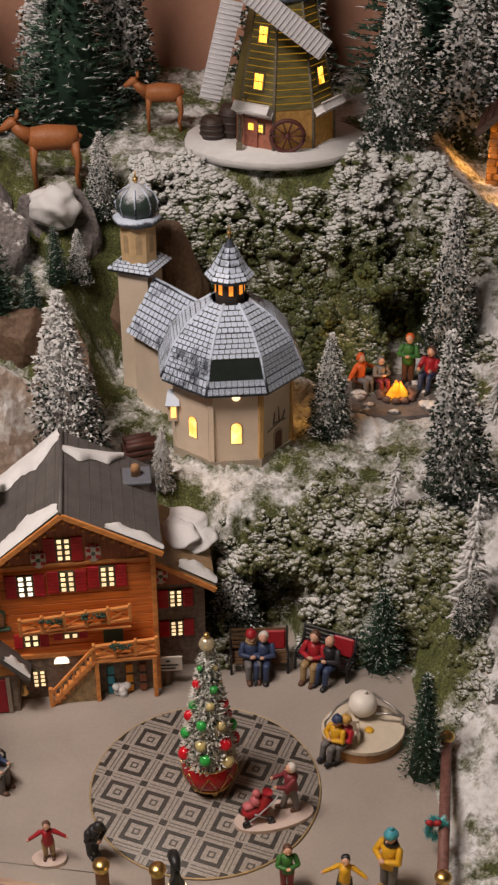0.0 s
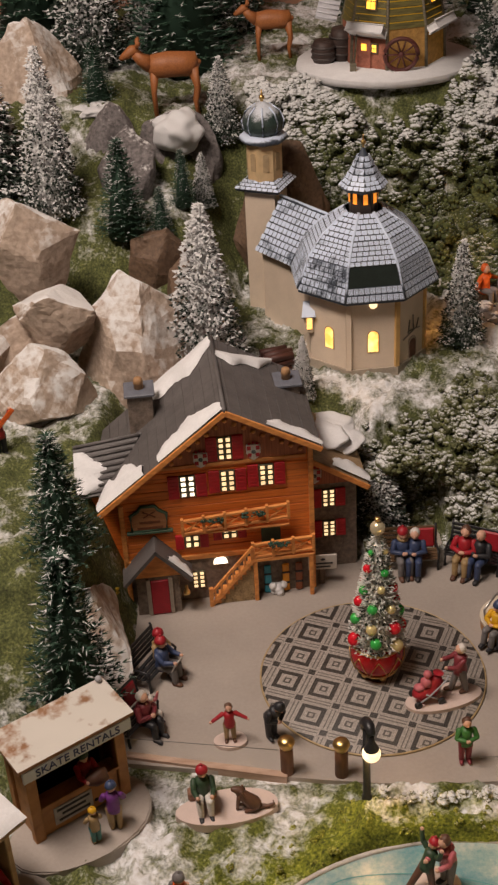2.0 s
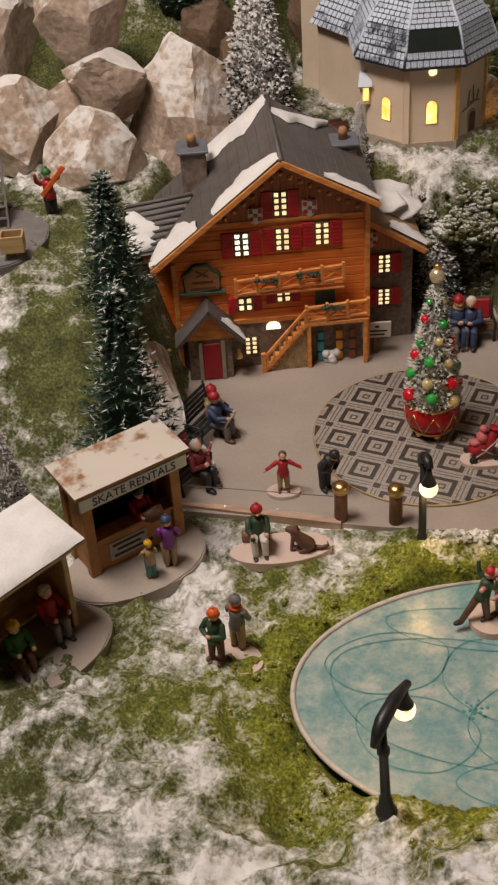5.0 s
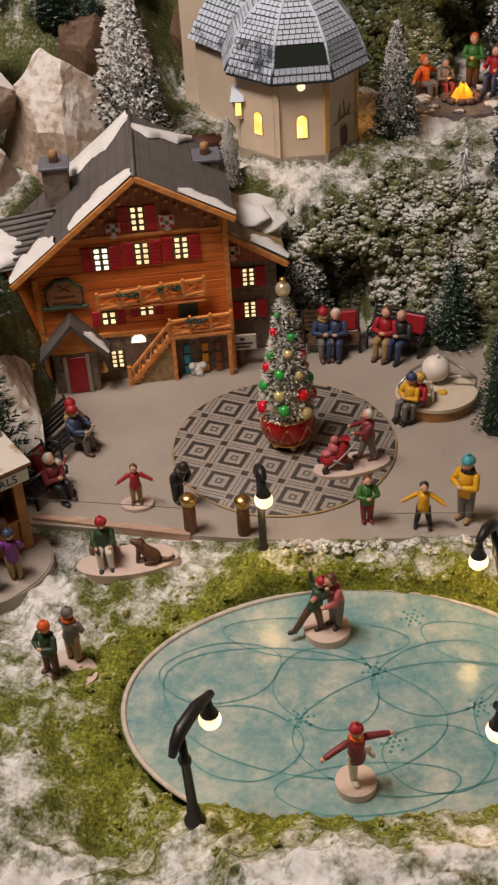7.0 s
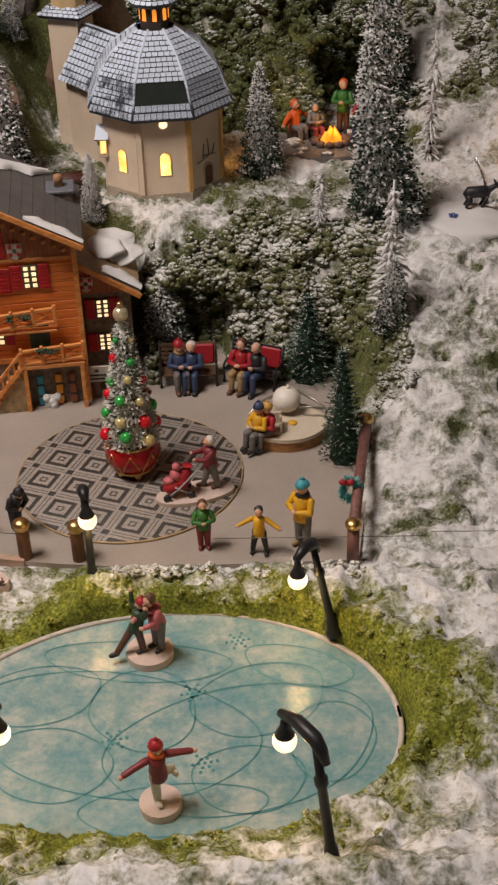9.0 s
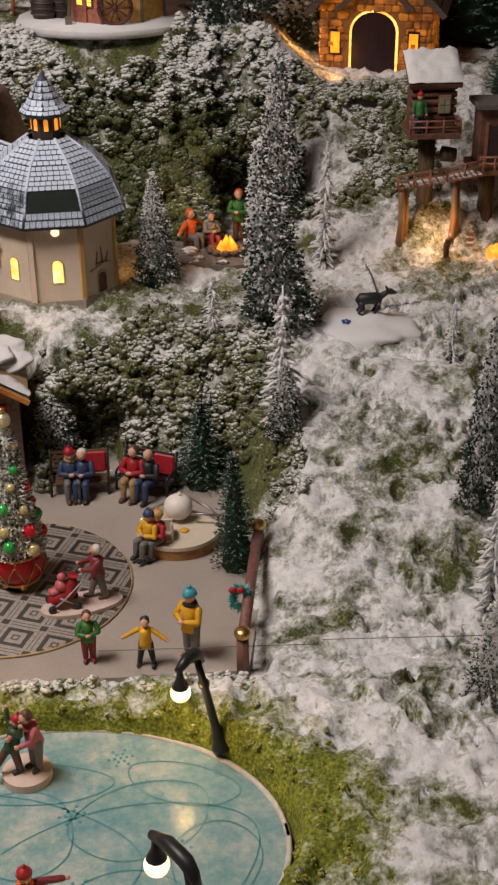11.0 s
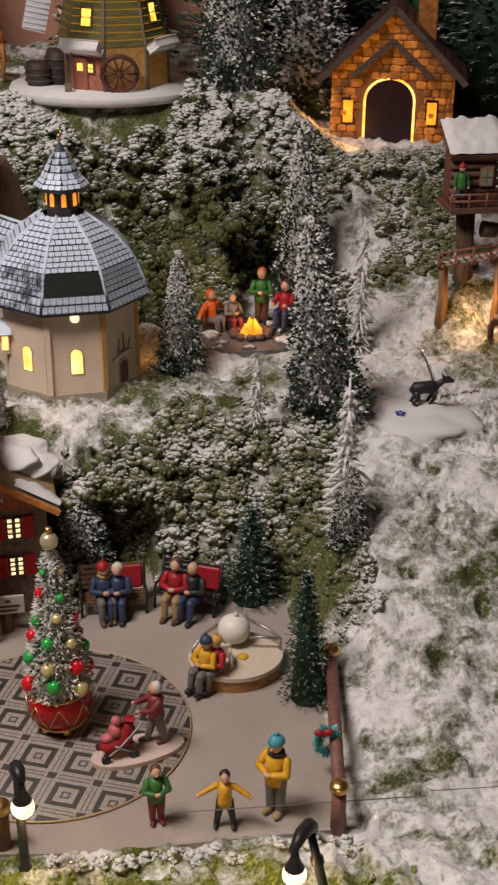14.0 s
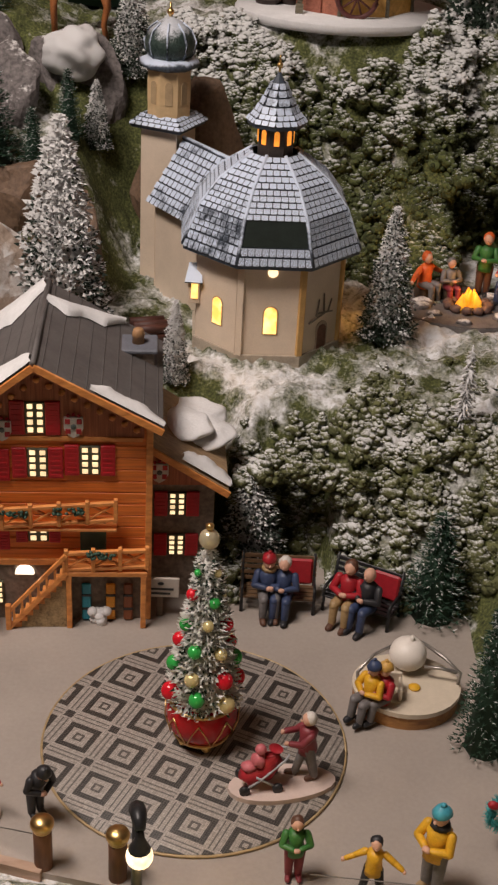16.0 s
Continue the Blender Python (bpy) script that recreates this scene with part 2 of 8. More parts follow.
def lumps(x, y):
    """Moss cushions and drifts: their height at a place."""
    v = Vector((x, y, 0))
    big = noise.noise(v * 16)
    mid = noise.noise(v * 42 + Vector((3, 1, 7)))
    fine = noise.noise(v * 120)
    grain = noise.noise(v * 300)
    calm = smooth(0.30, 0.36, x) * smooth(0.55, 0.42, y)  # the snowed piste in the east
    w = v + Vector((noise.noise(v * 30), noise.noise(v * 30 + Vector((9, 9, 9))), 0)) * 0.012
    cushion = 1 - abs(noise.noise(w * 24 + Vector((1, 5, 2))))
    nub = 1 - abs(noise.noise(w * 62 + Vector((8, 2, 4))))
    low = smooth(-0.14, -0.22, y)
    h = 0.006 * big + (0.012 + 0.006 * low + 0.005 * calm) * (cushion ** 2 - 0.6) + 0.0070 * (nub ** 2 - 0.6) + 0.003 * mid + 0.0030 * fine + 0.0014 * grain
    h *= 1 - 0.15 * calm
    step = abs(noise.noise(Vector((x * 7 + 4 + 0.8 * mid, y * 15 + 0.8 * big, 2))))
    h -= 0.019 * calm * smooth(0.12, 0.0, step)  # shallow creases across the piste
    return h


def terrain(x, y):
    z = ground_z(x, y)
    r = math.hypot((x - POND[0]) / POND[2], (y - POND[1]) / POND[3])
    quiet = max(on_plaza(x, y), 1 - smooth(1.0, 1.12, r))
    return z + lumps(x, y) * (1 - quiet) - 0.006 * on_plaza(x, y)


def ground_material():
    m, nt, b = nodes_of("snowy_moss")
    g = nt.nodes.new("ShaderNodeNewGeometry")
    sep = nt.nodes.new("ShaderNodeSeparateXYZ")
    nt.links.new(g.outputs["Normal"], sep.inputs[0])
    pos = nt.nodes.new("ShaderNodeSeparateXYZ")
    nt.links.new(g.outputs["Position"], pos.inputs[0])
    n1, n2, n3, n4 = link_noise(nt, 11, 5), link_noise(nt, 45, 6, 0.65), link_noise(nt, 330, 2), link_noise(nt, 130, 4)
    # how much snow has been strewn: less on the low bank round the pond, more on the high ground
    lowland = nt.nodes.new("ShaderNodeMapRange")
    lowland.inputs[1].default_value, lowland.inputs[2].default_value, lowland.inputs[3].default_value, lowland.inputs[4].default_value = -0.60, 0.02, 0.05, 0.0
    nt.links.new(pos.outputs[1], lowland.inputs[0])
    k = math_node(nt, "MULTIPLY_ADD", n1.outputs[0], 2.5, -1.25)
    k = math_node(nt, "ADD", k, math_node(nt, "MULTIPLY_ADD", n2.outputs[0], 1.5, -0.75))
    k = math_node(nt, "ADD", k, math_node(nt, "MULTIPLY_ADD", n4.outputs[0], 0.75, -0.37))
    k = math_node(nt, "ADD", k, math_node(nt, "MULTIPLY_ADD", n3.outputs[0], 0.55, -0.27))
    k = math_node(nt, "ADD", k, math_node(nt, "MULTIPLY_ADD", sep.outputs[2], 0.85, -0.33))
    k = math_node(nt, "ADD", k, lowland.outputs[0])
    # the moss bank that rings the pond carries little snow
    dx = math_node(nt, "DIVIDE", math_node(nt, "SUBTRACT", pos.outputs[0], POND[0]), POND[2])
    dy = math_node(nt, "DIVIDE", math_node(nt, "SUBTRACT", pos.outputs[1], POND[1]), POND[3])
    rr = math_node(nt, "SQRT", math_node(nt, "ADD", math_node(nt, "MULTIPLY", dx, dx), math_node(nt, "MULTIPLY", dy, dy)))
    ring = nt.nodes.new("ShaderNodeMapRange")
    ring.inputs[1].default_value, ring.inputs[2].default_value, ring.inputs[3].default_value, ring.inputs[4].default_value = 1.03, 1.48, -0.52, 0.0
    nt.links.new(rr, ring.inputs[0])
    k = math_node(nt, "ADD", k, ring.outputs[0])
    west = nt.nodes.new("ShaderNodeMapRange")
    west.inputs[1].default_value, west.inputs[2].default_value, west.inputs[3].default_value, west.inputs[4].default_value = -0.45, -0.05, -0.36, -0.06
    nt.links.new(pos.outputs[0], west.inputs[0])
    k = math_node(nt, "ADD", k, west.outputs[0])
    east = nt.nodes.new("ShaderNodeMapRange")
    east.inputs[1].default_value, east.inputs[2].default_value, east.inputs[3].default_value, east.inputs[4].default_value = 0.24, 0.38, 0.0, 0.20
    nt.links.new(pos.outputs[0], east.inputs[0])
    k = math_node(nt, "ADD", k, east.outputs[0])
    f = ramp(nt, k, [(0.06, (0, 0, 0)), (0.36, (0.40, 0.40, 0.40)), (0.66, (1, 1, 1))])
    moss = ramp(nt, n3.outputs[0], [(0.3, (0.045, 0.055, 0.018)), (0.55, (0.125, 0.145, 0.045)), (0.75, (0.24, 0.25, 0.095))])
    olive = ramp(nt, n3.outputs[0], [(0.28, (0.05, 0.065, 0.006)), (0.55, (0.225, 0.26, 0.022)), (0.75, (0.43, 0.44, 0.075))])
    near = ramp(nt, math_node(nt, "MULTIPLY", rr, 0.4), [(0.48, (1, 1, 1)), (0.80, (0, 0, 0))])
    green = mixc(nt, near.outputs[0], moss.outputs[0], olive.outputs[0])
    shade = ramp(nt, n2.outputs[0], [(0.32, (0.35, 0.36, 0.30)), (0.55, (0.9, 0.88, 0.85)), (0.72, (1.0, 0.95, 0.8))])
    green = mixc(nt, 0.85, green, shade.outputs[0], "MULTIPLY")
    snow = ramp(nt, n4.outputs[0], [(0.3, (0.58, 0.56, 0.54)), (0.62, (0.76, 0.77, 0.79))])
    nt.links.new(mixc(nt, f.outputs[0], green, snow.outputs[0]), b.inputs["Base Color"])
    b.inputs["Roughness"].default_value = 0.92
    bumped(nt, b, math_node(nt, "ADD", n3.outputs[0], math_node(nt, "MULTIPLY", n4.outputs[0], 1.6)), 0.55, 0.002)
    return m


def build_ground():
    x0, x1, y0, y1, step = -0.95, 1.0, -0.78, 1.44, 0.0050
    nx, ny = int((x1 - x0) / step), int((y1 - y0) / step)
    verts = [(x0 + i * step, y0 + j * step, terrain(x0 + i * step, y0 + j * step)) for j in range(ny + 1) for i in range(nx + 1)]
    w = nx + 1
    faces = [(j * w + i, j * w + i + 1, (j + 1) * w + i + 1, (j + 1) * w + i) for j in range(ny) for i in range(nx)]
    me = bpy.data.meshes.new("ground")
    me.from_pydata(verts, [], faces)
    me.polygons.foreach_set("use_smooth", [True] * len(me.polygons))
    me.materials.append(ground_material())
    return tagged(new("ground", me), "moss-green model terrain strewn with patchy artificial snow", "ground", kind="structure")


build_ground()


# room round the display
def room_wall(name, x0, y0, z0, x1, y1, z1, mat, label, kind="structure"):
    return tagged(part(name, box(x0, y0, z0, x1, y1, z1, 0), mat), label, "wall", kind=kind)


TERRACOTTA = paint("terracotta_wall", (0.50, 0.26, 0.18), 0.85, var=0.12, scale=4, bump=0.2, fine=120)
PLASTER = paint("room_plaster", (0.14, 0.12, 0.10), 0.9, var=0.08, scale=3)
room_wall("wall_north", -2.0, 1.46, -0.9, 2.0, 1.56, 1.9, TERRACOTTA, "matt terracotta painted wall behind the display")
room_wall("wall_south", -2.0, -2.6, -0.9, 2.0, -2.5, 1.9, PLASTER, "plain brown-grey plaster wall of the room")
room_wall("wall_west", -2.1, -2.6, -0.9, -2.0, 1.56, 1.9, PLASTER, "plain brown-grey plaster wall of the room")
room_wall("wall_east", 2.0, -2.6, -0.9, 2.1, 1.56, 1.9, PLASTER, "plain brown-grey plaster wall of the room")
room_wall("ceiling", -2.1, -2.6, 1.9, 2.1, 1.56, 2.0, paint("ceiling_grey", (0.22, 0.20, 0.185), 0.9, var=0.04), "plain dim grey ceiling of the room")
room_wall("floor", -2.1, -2.6, -1.0, 2.1, 1.56, -0.9, wood("floor_wood", (0.30, 0.19, 0.11), (0.16, 0.10, 0.06), (1, 8, 8)), "brown wooden floor of the room")


def rounded_slab(x0, y0, x1, y1, z0, z1, wob, seed, n=10):
    rnd = random.Random(seed)
    pts = []
    for a, b in (((x0, y0), (x1, y0)), ((x1, y0), (x1, y1)), ((x1, y1), (x0, y1)), ((x0, y1), (x0, y0))):
        for i in range(n):
            f = i / n
            pts.append((a[0] + (b[0] - a[0]) * f + rnd.uniform(-wob, wob), a[1] + (b[1] - a[1]) * f + rnd.uniform(-wob, wob)))
    bm = bmesh.new()
    add_prism(bm, pts, z0, z1)
    return bm


def plaza():
    """White board of the village square; its front edge stands free."""
    pts = [(-0.300, -0.118), (-0.06, -0.152), (0.02, -0.160), (0.12, -0.158), (0.232, -0.156), (0.262, 0.03), (0.262, 0.12), (0.27, 0.30),
           (0.02, 0.30), (-0.02, 0.36), (-0.32, 0.34), (-0.30, 0.10), (-0.27, 0.0)]
    bm = bmesh.new()
    add_prism(bm, pts, -0.014, 0.0)
    tagged(part("pavement", bm, SNOW_FLOOR), "off-white snow-covered board of the village square", "pavement", kind="structure")


plaza()


def mosaic_material():
    m, nt, b = nodes_of("mosaic_print")
    tc = nt.nodes.new("ShaderNodeTexCoord")
    mp = nt.nodes.new("ShaderNodeMapping")
    mp.inputs["Rotation"].default_value = (0, 0, radians(21))
    nt.links.new(tc.outputs["Object"], mp.inputs[0])
    s = nt.nodes.new("ShaderNodeSeparateXYZ")
    nt.links.new(mp.outputs[0], s.inputs[0])
    P = 0.0425

    def cell(v):
        return math_node(nt, "ABSOLUTE", math_node(nt, "SUBTRACT", math_node(nt, "FRACT", math_node(nt, "ADD", math_node(nt, "DIVIDE", v, P), 20.5)), 0.5))

    u, v = cell(s.outputs[0]), cell(s.outputs[1])
    mx, mn = math_node(nt, "MAXIMUM", u, v), math_node(nt, "MINIMUM", u, v)

    def band(a, lo, hi):
        return math_node(nt, "MULTIPLY", math_node(nt, "GREATER_THAN", a, lo), math_node(nt, "LESS_THAN", a, hi))

    dark = math_node(nt, "MULTIPLY", band(mx, 0.05, 0.10), 0.85)
    dark = math_node(nt, "MAXIMUM", dark, band(mx, 0.215, 0.335))
    dark = math_node(nt, "MAXIMUM", dark, math_node(nt, "GREATER_THAN", mn, 0.405))
    dark = math_node(nt, "MAXIMUM", dark, math_node(nt, "MULTIPLY", math_node(nt, "MULTIPLY", band(mx, 0.435, 0.465), math_node(nt, "LESS_THAN", mn, 0.36)), 0.75))
    # small mosaic stones with pale joints
    T = 0.0021

    def joint(w):
        return math_node(nt, "LESS_THAN", math_node(nt, "FRACT", math_node(nt, "ADD", math_node(nt, "DIVIDE", w, T), 50.0)), 0.16)

    j = math_node(nt, "MAXIMUM", joint(s.outputs[0]), joint(s.outputs[1]))
    n = link_noise(nt, 350, 2)
    pale = ramp(nt, n.outputs[0], [(0.3, (0.27, 0.24, 0.215)), (0.7, (0.47, 0.42, 0.375))])
    black = ramp(nt, n.outputs[0], [(0.3, (0.014, 0.012, 0.011)), (0.75, (0.050, 0.042, 0.038))])
    grout_p = mixc(nt, math_node(nt, "MULTIPLY", j, 0.55), pale.outputs[0], (0.12, 0.105, 0.095))
    grout_d = mixc(nt, math_node(nt, "MULTIPLY", j, 0.5), black.outputs[0], (0.16, 0.145, 0.13))
    nt.links.new(mixc(nt, dark, grout_p, grout_d), b.inputs["Base Color"])
    b.inputs["Roughness"].default_value = 0.5
    bumped(nt, b, j, 0.3, -0.0004)
    return m


def mosaic_disc():
    root = thing("mosaic_disc", pose(-0.008, 0.003, 0.0), "round black and white mosaic disc lying on the square", "mosaic disc")
    bm = lathe([(0.1235, 0.0), (0.1235, 0.0022), (0.1225, 0.0030)], 72)
    part("disc_face", bm, mosaic_material(), root)
    bm = bmesh.new()
    add_tube(bm, [(0.1242 * math.cos(t), 0.1242 * math.sin(t), 0.0014) for t in (2 * math.pi * i / 72 for i in range(73))], [0.0012] * 73, 0, 6)
    part("rim", bm, paint("brass_rim", (0.45, 0.33, 0.18), 0.5, 0.3), root, "thin tan rim")


mosaic_disc()


def ice_material():
    m, nt, b = nodes_of("painted_ice")
    n1, n2, n3 = link_noise(nt, 22, 6, 0.7), link_noise(nt, 120, 5, 0.7), link_noise(nt, 7, 3)
    c = ramp(nt, n1.outputs[0], [(0.30, (0.08, 0.25, 0.30)), (0.48, (0.22, 0.35, 0.35)), (0.62, (0.55, 0.55, 0.50))])
    c2 = mixc(nt, 0.45, c.outputs[0], ramp(nt, n2.outputs[0], [(0.3, (0.07, 0.27, 0.31)), (0.7, (0.52, 0.55, 0.48))]).outputs[0])
    c3 = mixc(nt, ramp(nt, n3.outputs[0], [(0.4, (0, 0, 0)), (0.75, (0.5, 0.5, 0.5))]).outputs[0], c2, (0.08, 0.26, 0.34))
    nt.links.new(c3, b.inputs["Base Color"])
    b.inputs["Roughness"].default_value = 0.27
    b.inputs["Specular IOR Level"].default_value = 0.6
    bumped(nt, b, n1.outputs[0], 0.08, 0.001)
    return m


def pond():
    px, py, a, c = POND
    bm = bmesh.new()
    out = [(px + x, py + y) for x, y in pebble_outline(64, a * 1.01, c * 1.02, 0.012, 5)]
    add_prism(bm, out, -0.004, 0.004)
    ice = tagged(part("water", bm, ice_material()), "teal painted ice of a frozen skating pond", "ice", kind="structure")
    rim = bmesh.new()
    ring = [(px + x * 1.012, py + y * 1.012, 0.0045) for x, y in pebble_outline(64, a * 1.01, c * 1.02, 0.012, 5)]
    add_tube(rim, ring + ring[:2], [0.0026] * 66, 0, 6)
    tagged(part("pond_rim", rim, paint("pond_rim_white", (0.55, 0.50, 0.46), 0.7)), "pale moulded rim round the skating pond", "rim")
    teal = paint("skate_track", (0.07, 0.27, 0.28), 0.35, var=0.2)
    rnd = random.Random(8)
    tr = bmesh.new()
    for cx, cy, ra, rb, rot in ((-0.065, -0.34, 0.055, 0.036, 10), (-0.045, -0.42, 0.052, 0.040, -15), (0.03, -0.36, 0.045, 0.05, 30), (0.12, -0.44, 0.046, 0.036, 0),
                                (0.13, -0.35, 0.06, 0.042, 20), (0.19, -0.40, 0.036, 0.045, -10), (0.06, -0.47, 0.075, 0.026, 4), (0.02, -0.30, 0.085, 0.026, -6),
                                (0.115, -0.405, 0.115, 0.070, 14), (0.005, -0.385, 0.125, 0.070, -14), (0.165, -0.31, 0.05, 0.024, -20)):
        q = pose(cx, cy, 0.0045, 0, 0, rot)
        pts = [q @ Vector((ra * math.cos(t) * (1 + 0.06 * math.sin(3 * t)), rb * math.sin(t), 0)) for t in (2 * math.pi * i / 48 for i in range(49))]
        for p, r in zip(pts, pts[1:]):
            if max(math.hypot((w.x - px) / a, (w.y - py) / c) for w in (p, r)) > 0.97:
                continue
            d = (r - p).normalized().cross(Vector((0, 0, 1))) * 0.0006
            tr.faces.new([tr.verts.new(w) for w in (p - d, r - d, r + d, p + d)])
    part("skate_track", tr, teal, ice, "dark teal curving skate tracks")["kind"] = "stuff"
    for sx, sy in ((0.111, -0.275), (0.072, -0.341), (0.007, -0.394), (0.084, -0.422), (0.160, -0.385)):
        fl = bmesh.new()
        for ring, n in ((0.0, 1), (0.0052, 6), (0.0105, 6)):
            for i in range(n):
                t = 2 * math.pi * i / n + 0.2
                add_prism(fl, [(sx + ring * math.cos(t) + x, sy + ring * math.sin(t) + y) for x, y in pebble_outline(7, 0.0016, 0.0016, 0, 1)], 0.0035, 0.0045)
        part("snowflake", fl, teal, ice, "teal dotted snowflake motif")


pond()

# ---------------------------------------------------------------- trees
BARK = wood("bark", (0.10, 0.065, 0.04), (0.03, 0.02, 0.012), (140, 140, 20), 0.85)


def leaf(bm, p, d, length, wide, k=0):
    """One small needle clump: a slim three-sided sliver."""
    d = d.normalized()
    a = d.orthogonal().normalized() * wide
    b = d.cross(a)
    q = [bm.verts.new(v) for v in (p + a, p - a * 0.5 + b * 0.87, p - a * 0.5 - b * 0.87, p + d * length)]
    for i, j, l in ((0, 2, 1), (3, 0, 1), (3, 1, 2), (3, 2, 0)):
        bm.faces.new((q[i], q[j], q[l])).material_index = k


def crown_frosted(seed, n=5000, radius=0.21):
    """Dense crumbly cone of short clumps, 1 m high, to be scaled."""
    rnd = random.Random(seed)
    bm = bmesh.new()
    for i in range(n):
        h = 1 - math.sqrt(rnd.random()) if rnd.random() < 0.85 else rnd.random()
        h = 0.03 + 0.97 * h
        t = rnd.uniform(0, 2 * math.pi)
        tier = 0.88 + 0.12 * math.sin(h * 46 + 2 * math.sin(t * 2 + seed))
        r = radius * (1 - h) ** 0.70 * tier * rnd.uniform(0.45, 1.06) * (1 + 0.12 * math.sin(3 * t + seed)) + 0.006
        p = Vector((r * math.cos(t), r * math.sin(t), h))
        d = Vector((math.cos(t), math.sin(t), rnd.uniform(-0.5, 0.7))) + Vector((rnd.uniform(-.6, .6), rnd.uniform(-.6, .6), rnd.uniform(-.3, .3)))
        leaf(bm, p, d, rnd.uniform(0.013, 0.027), rnd.uniform(0.006, 0.0115))
    add_tube(bm, [(0, 0, 0.03), (0, 0, 0.45), (0, 0, 0.97)], [radius * 0.62, radius * 0.36, 0.006], 0, 9)
    return bm


def crown_brush(seed, tiers=26, radius=0.20):
    """Bottle-brush spruce: wiry limbs in tiers, each set with fine needles."""
    rnd = random.Random(seed)
    bm = bmesh.new()
    for i in range(tiers):
        h = 0.05 + 0.93 * i / tiers
        r = radius * (1 - h) ** 0.9 + 0.012
        m = int(7 + 12 * (1 - h))
        for j in range(m):
            t = 2 * math.pi * (j + rnd.random()) / m
            out = Vector((math.cos(t), math.sin(t), rnd.uniform(0.12, 0.5)))
            length = r * rnd.uniform(0.75, 1.1)
            base = Vector((0, 0, h))
            for s in range(5):
                f = (s + 0.6) / 5
                p = base + out * length * f
                for q in range(4):
                    d = out + Vector((rnd.uniform(-.9, .9), rnd.uniform(-.9, .9), rnd.uniform(-.5, .6)))
                    leaf(bm, p, d, 0.030 * rnd.uniform(0.7, 1.3), 0.0042)
    add_tube(bm, [(0, 0, 0.03), (0, 0, 0.5), (0, 0, 0.98)], [radius * 0.60, radius * 0.34, 0.004], 0, 8)
    return bm


def crown_flocked(seed, tiers=17, radius=0.17):
    """Thin flocked spruce: ragged white twigs that droop, with dark needles showing in the gaps."""
    rnd = random.Random(seed)
    bm = bmesh.new()
    for i in range(tiers):
        h = 0.05 + 0.92 * (i + rnd.uniform(-0.3, 0.3)) / tiers
        r = radius * (1 - h) ** 0.8 * rnd.uniform(0.75, 1.15) + 0.014
        m = int(5 + 6 * (1 - h))
        for j in range(m):
            t = 2 * math.pi * (j + rnd.random()) / m
            length = r * rnd.uniform(0.5, 1.2)
            droop = rnd.uniform(0.02, 0.10)
            pts = [Vector((math.cos(t) * length * f, math.sin(t) * length * f, h + 0.03 * f - droop * f * f)) for f in (0, 0.4, 0.75, 1)]
            add_tube(bm, pts, [0.006, 0.011, 0.012, 0.004], 0, 5)
            for q in range(7):
                c = pts[1].lerp(pts[3], rnd.random())
                d = Vector((math.cos(t), math.sin(t), 0)) * 0.6 + Vector((rnd.uniform(-1, 1), rnd.uniform(-1, 1), rnd.uniform(-0.8, 0.6)))
                leaf(bm, c, d, rnd.uniform(0.018, 0.034), rnd.uniform(0.004, 0.007))
    for i in range(500):
        h = 1 - math.sqrt(rnd.random())
        t = rnd.uniform(0, 2 * math.pi)
        r = radius * 0.55 * (1 - h) * rnd.random()
        leaf(bm, Vector((r * math.cos(t), r * math.sin(t), 0.02 + 0.95 * h)), Vector((math.cos(t), math.sin(t), 0.2)), 0.03, 0.004)
    add_tube(bm, [(0, 0, 0.0), (0, 0, 0.5), (0, 0, 1.0)], [0.02, 0.014, 0.006], 0, 6)
    return bm


TREE_KINDS = {}


def needles(name, green, dark, share, tip, snow=(0.74, 0.74, 0.74)):
    """Needle clumps, a share of them white with snow, more towards the tip."""
    if name in MATS:
        return MATS[name]
    m, nt, b = nodes_of(name)
    g = nt.nodes.new("ShaderNodeNewGeometry")
    tc = nt.nodes.new("ShaderNodeTexCoord")
    sep, nz = nt.nodes.new("ShaderNodeSeparateXYZ"), nt.nodes.new("ShaderNodeSeparateXYZ")
    nt.links.new(tc.outputs["Object"], sep.inputs[0])
    nt.links.new(g.outputs["Normal"], nz.inputs[0])
    rnd = g.outputs["Random Per Island"]
    patch = nt.nodes.new("ShaderNodeTexNoise")
    patch.inputs["Scale"].default_value = 9
    nt.links.new(tc.outputs["Object"], patch.inputs["Vector"])
    k = math_node(nt, "MULTIPLY_ADD", sep.outputs[2], tip, rnd)
    k = math_node(nt, "ADD", k, math_node(nt, "MULTIPLY_ADD", nz.outputs[2], 0.22, -0.05))
    k = math_node(nt, "ADD", k, math_node(nt, "MULTIPLY_ADD", patch.outputs[0], 0.8, -0.4))
    f = ramp(nt, math_node(nt, "SUBTRACT", k, 1 - share), [(0.0, (0, 0, 0)), (0.10, (1, 1, 1))])
    base = ramp(nt, rnd, [(0.0, dark), (0.9, green)])
    nt.links.new(mixc(nt, f.outputs[0], base.outputs[0], snow), b.inputs["Base Color"])
    b.inputs["Roughness"].default_value = 0.8
    MATS[name] = m
    return m


PINE_DARK = needles("frosted_clumps", (0.040, 0.070, 0.045), (0.010, 0.020, 0.013), 0.19, 0.58)
PINE_WHITE = needles("heavy_frosted_clumps", (0.050, 0.075, 0.055), (0.013, 0.026, 0.018), 0.32, 0.85)
PINE_GREEN = needles("green_clumps", (0.040, 0.100, 0.058), (0.012, 0.038, 0.024), 0.05, 0.10)
PINE_FLOCK = needles("flocked_clumps", (0.12, 0.13, 0.12), (0.02, 0.03, 0.022), 0.90, 0.25, (0.72, 0.72, 0.73))


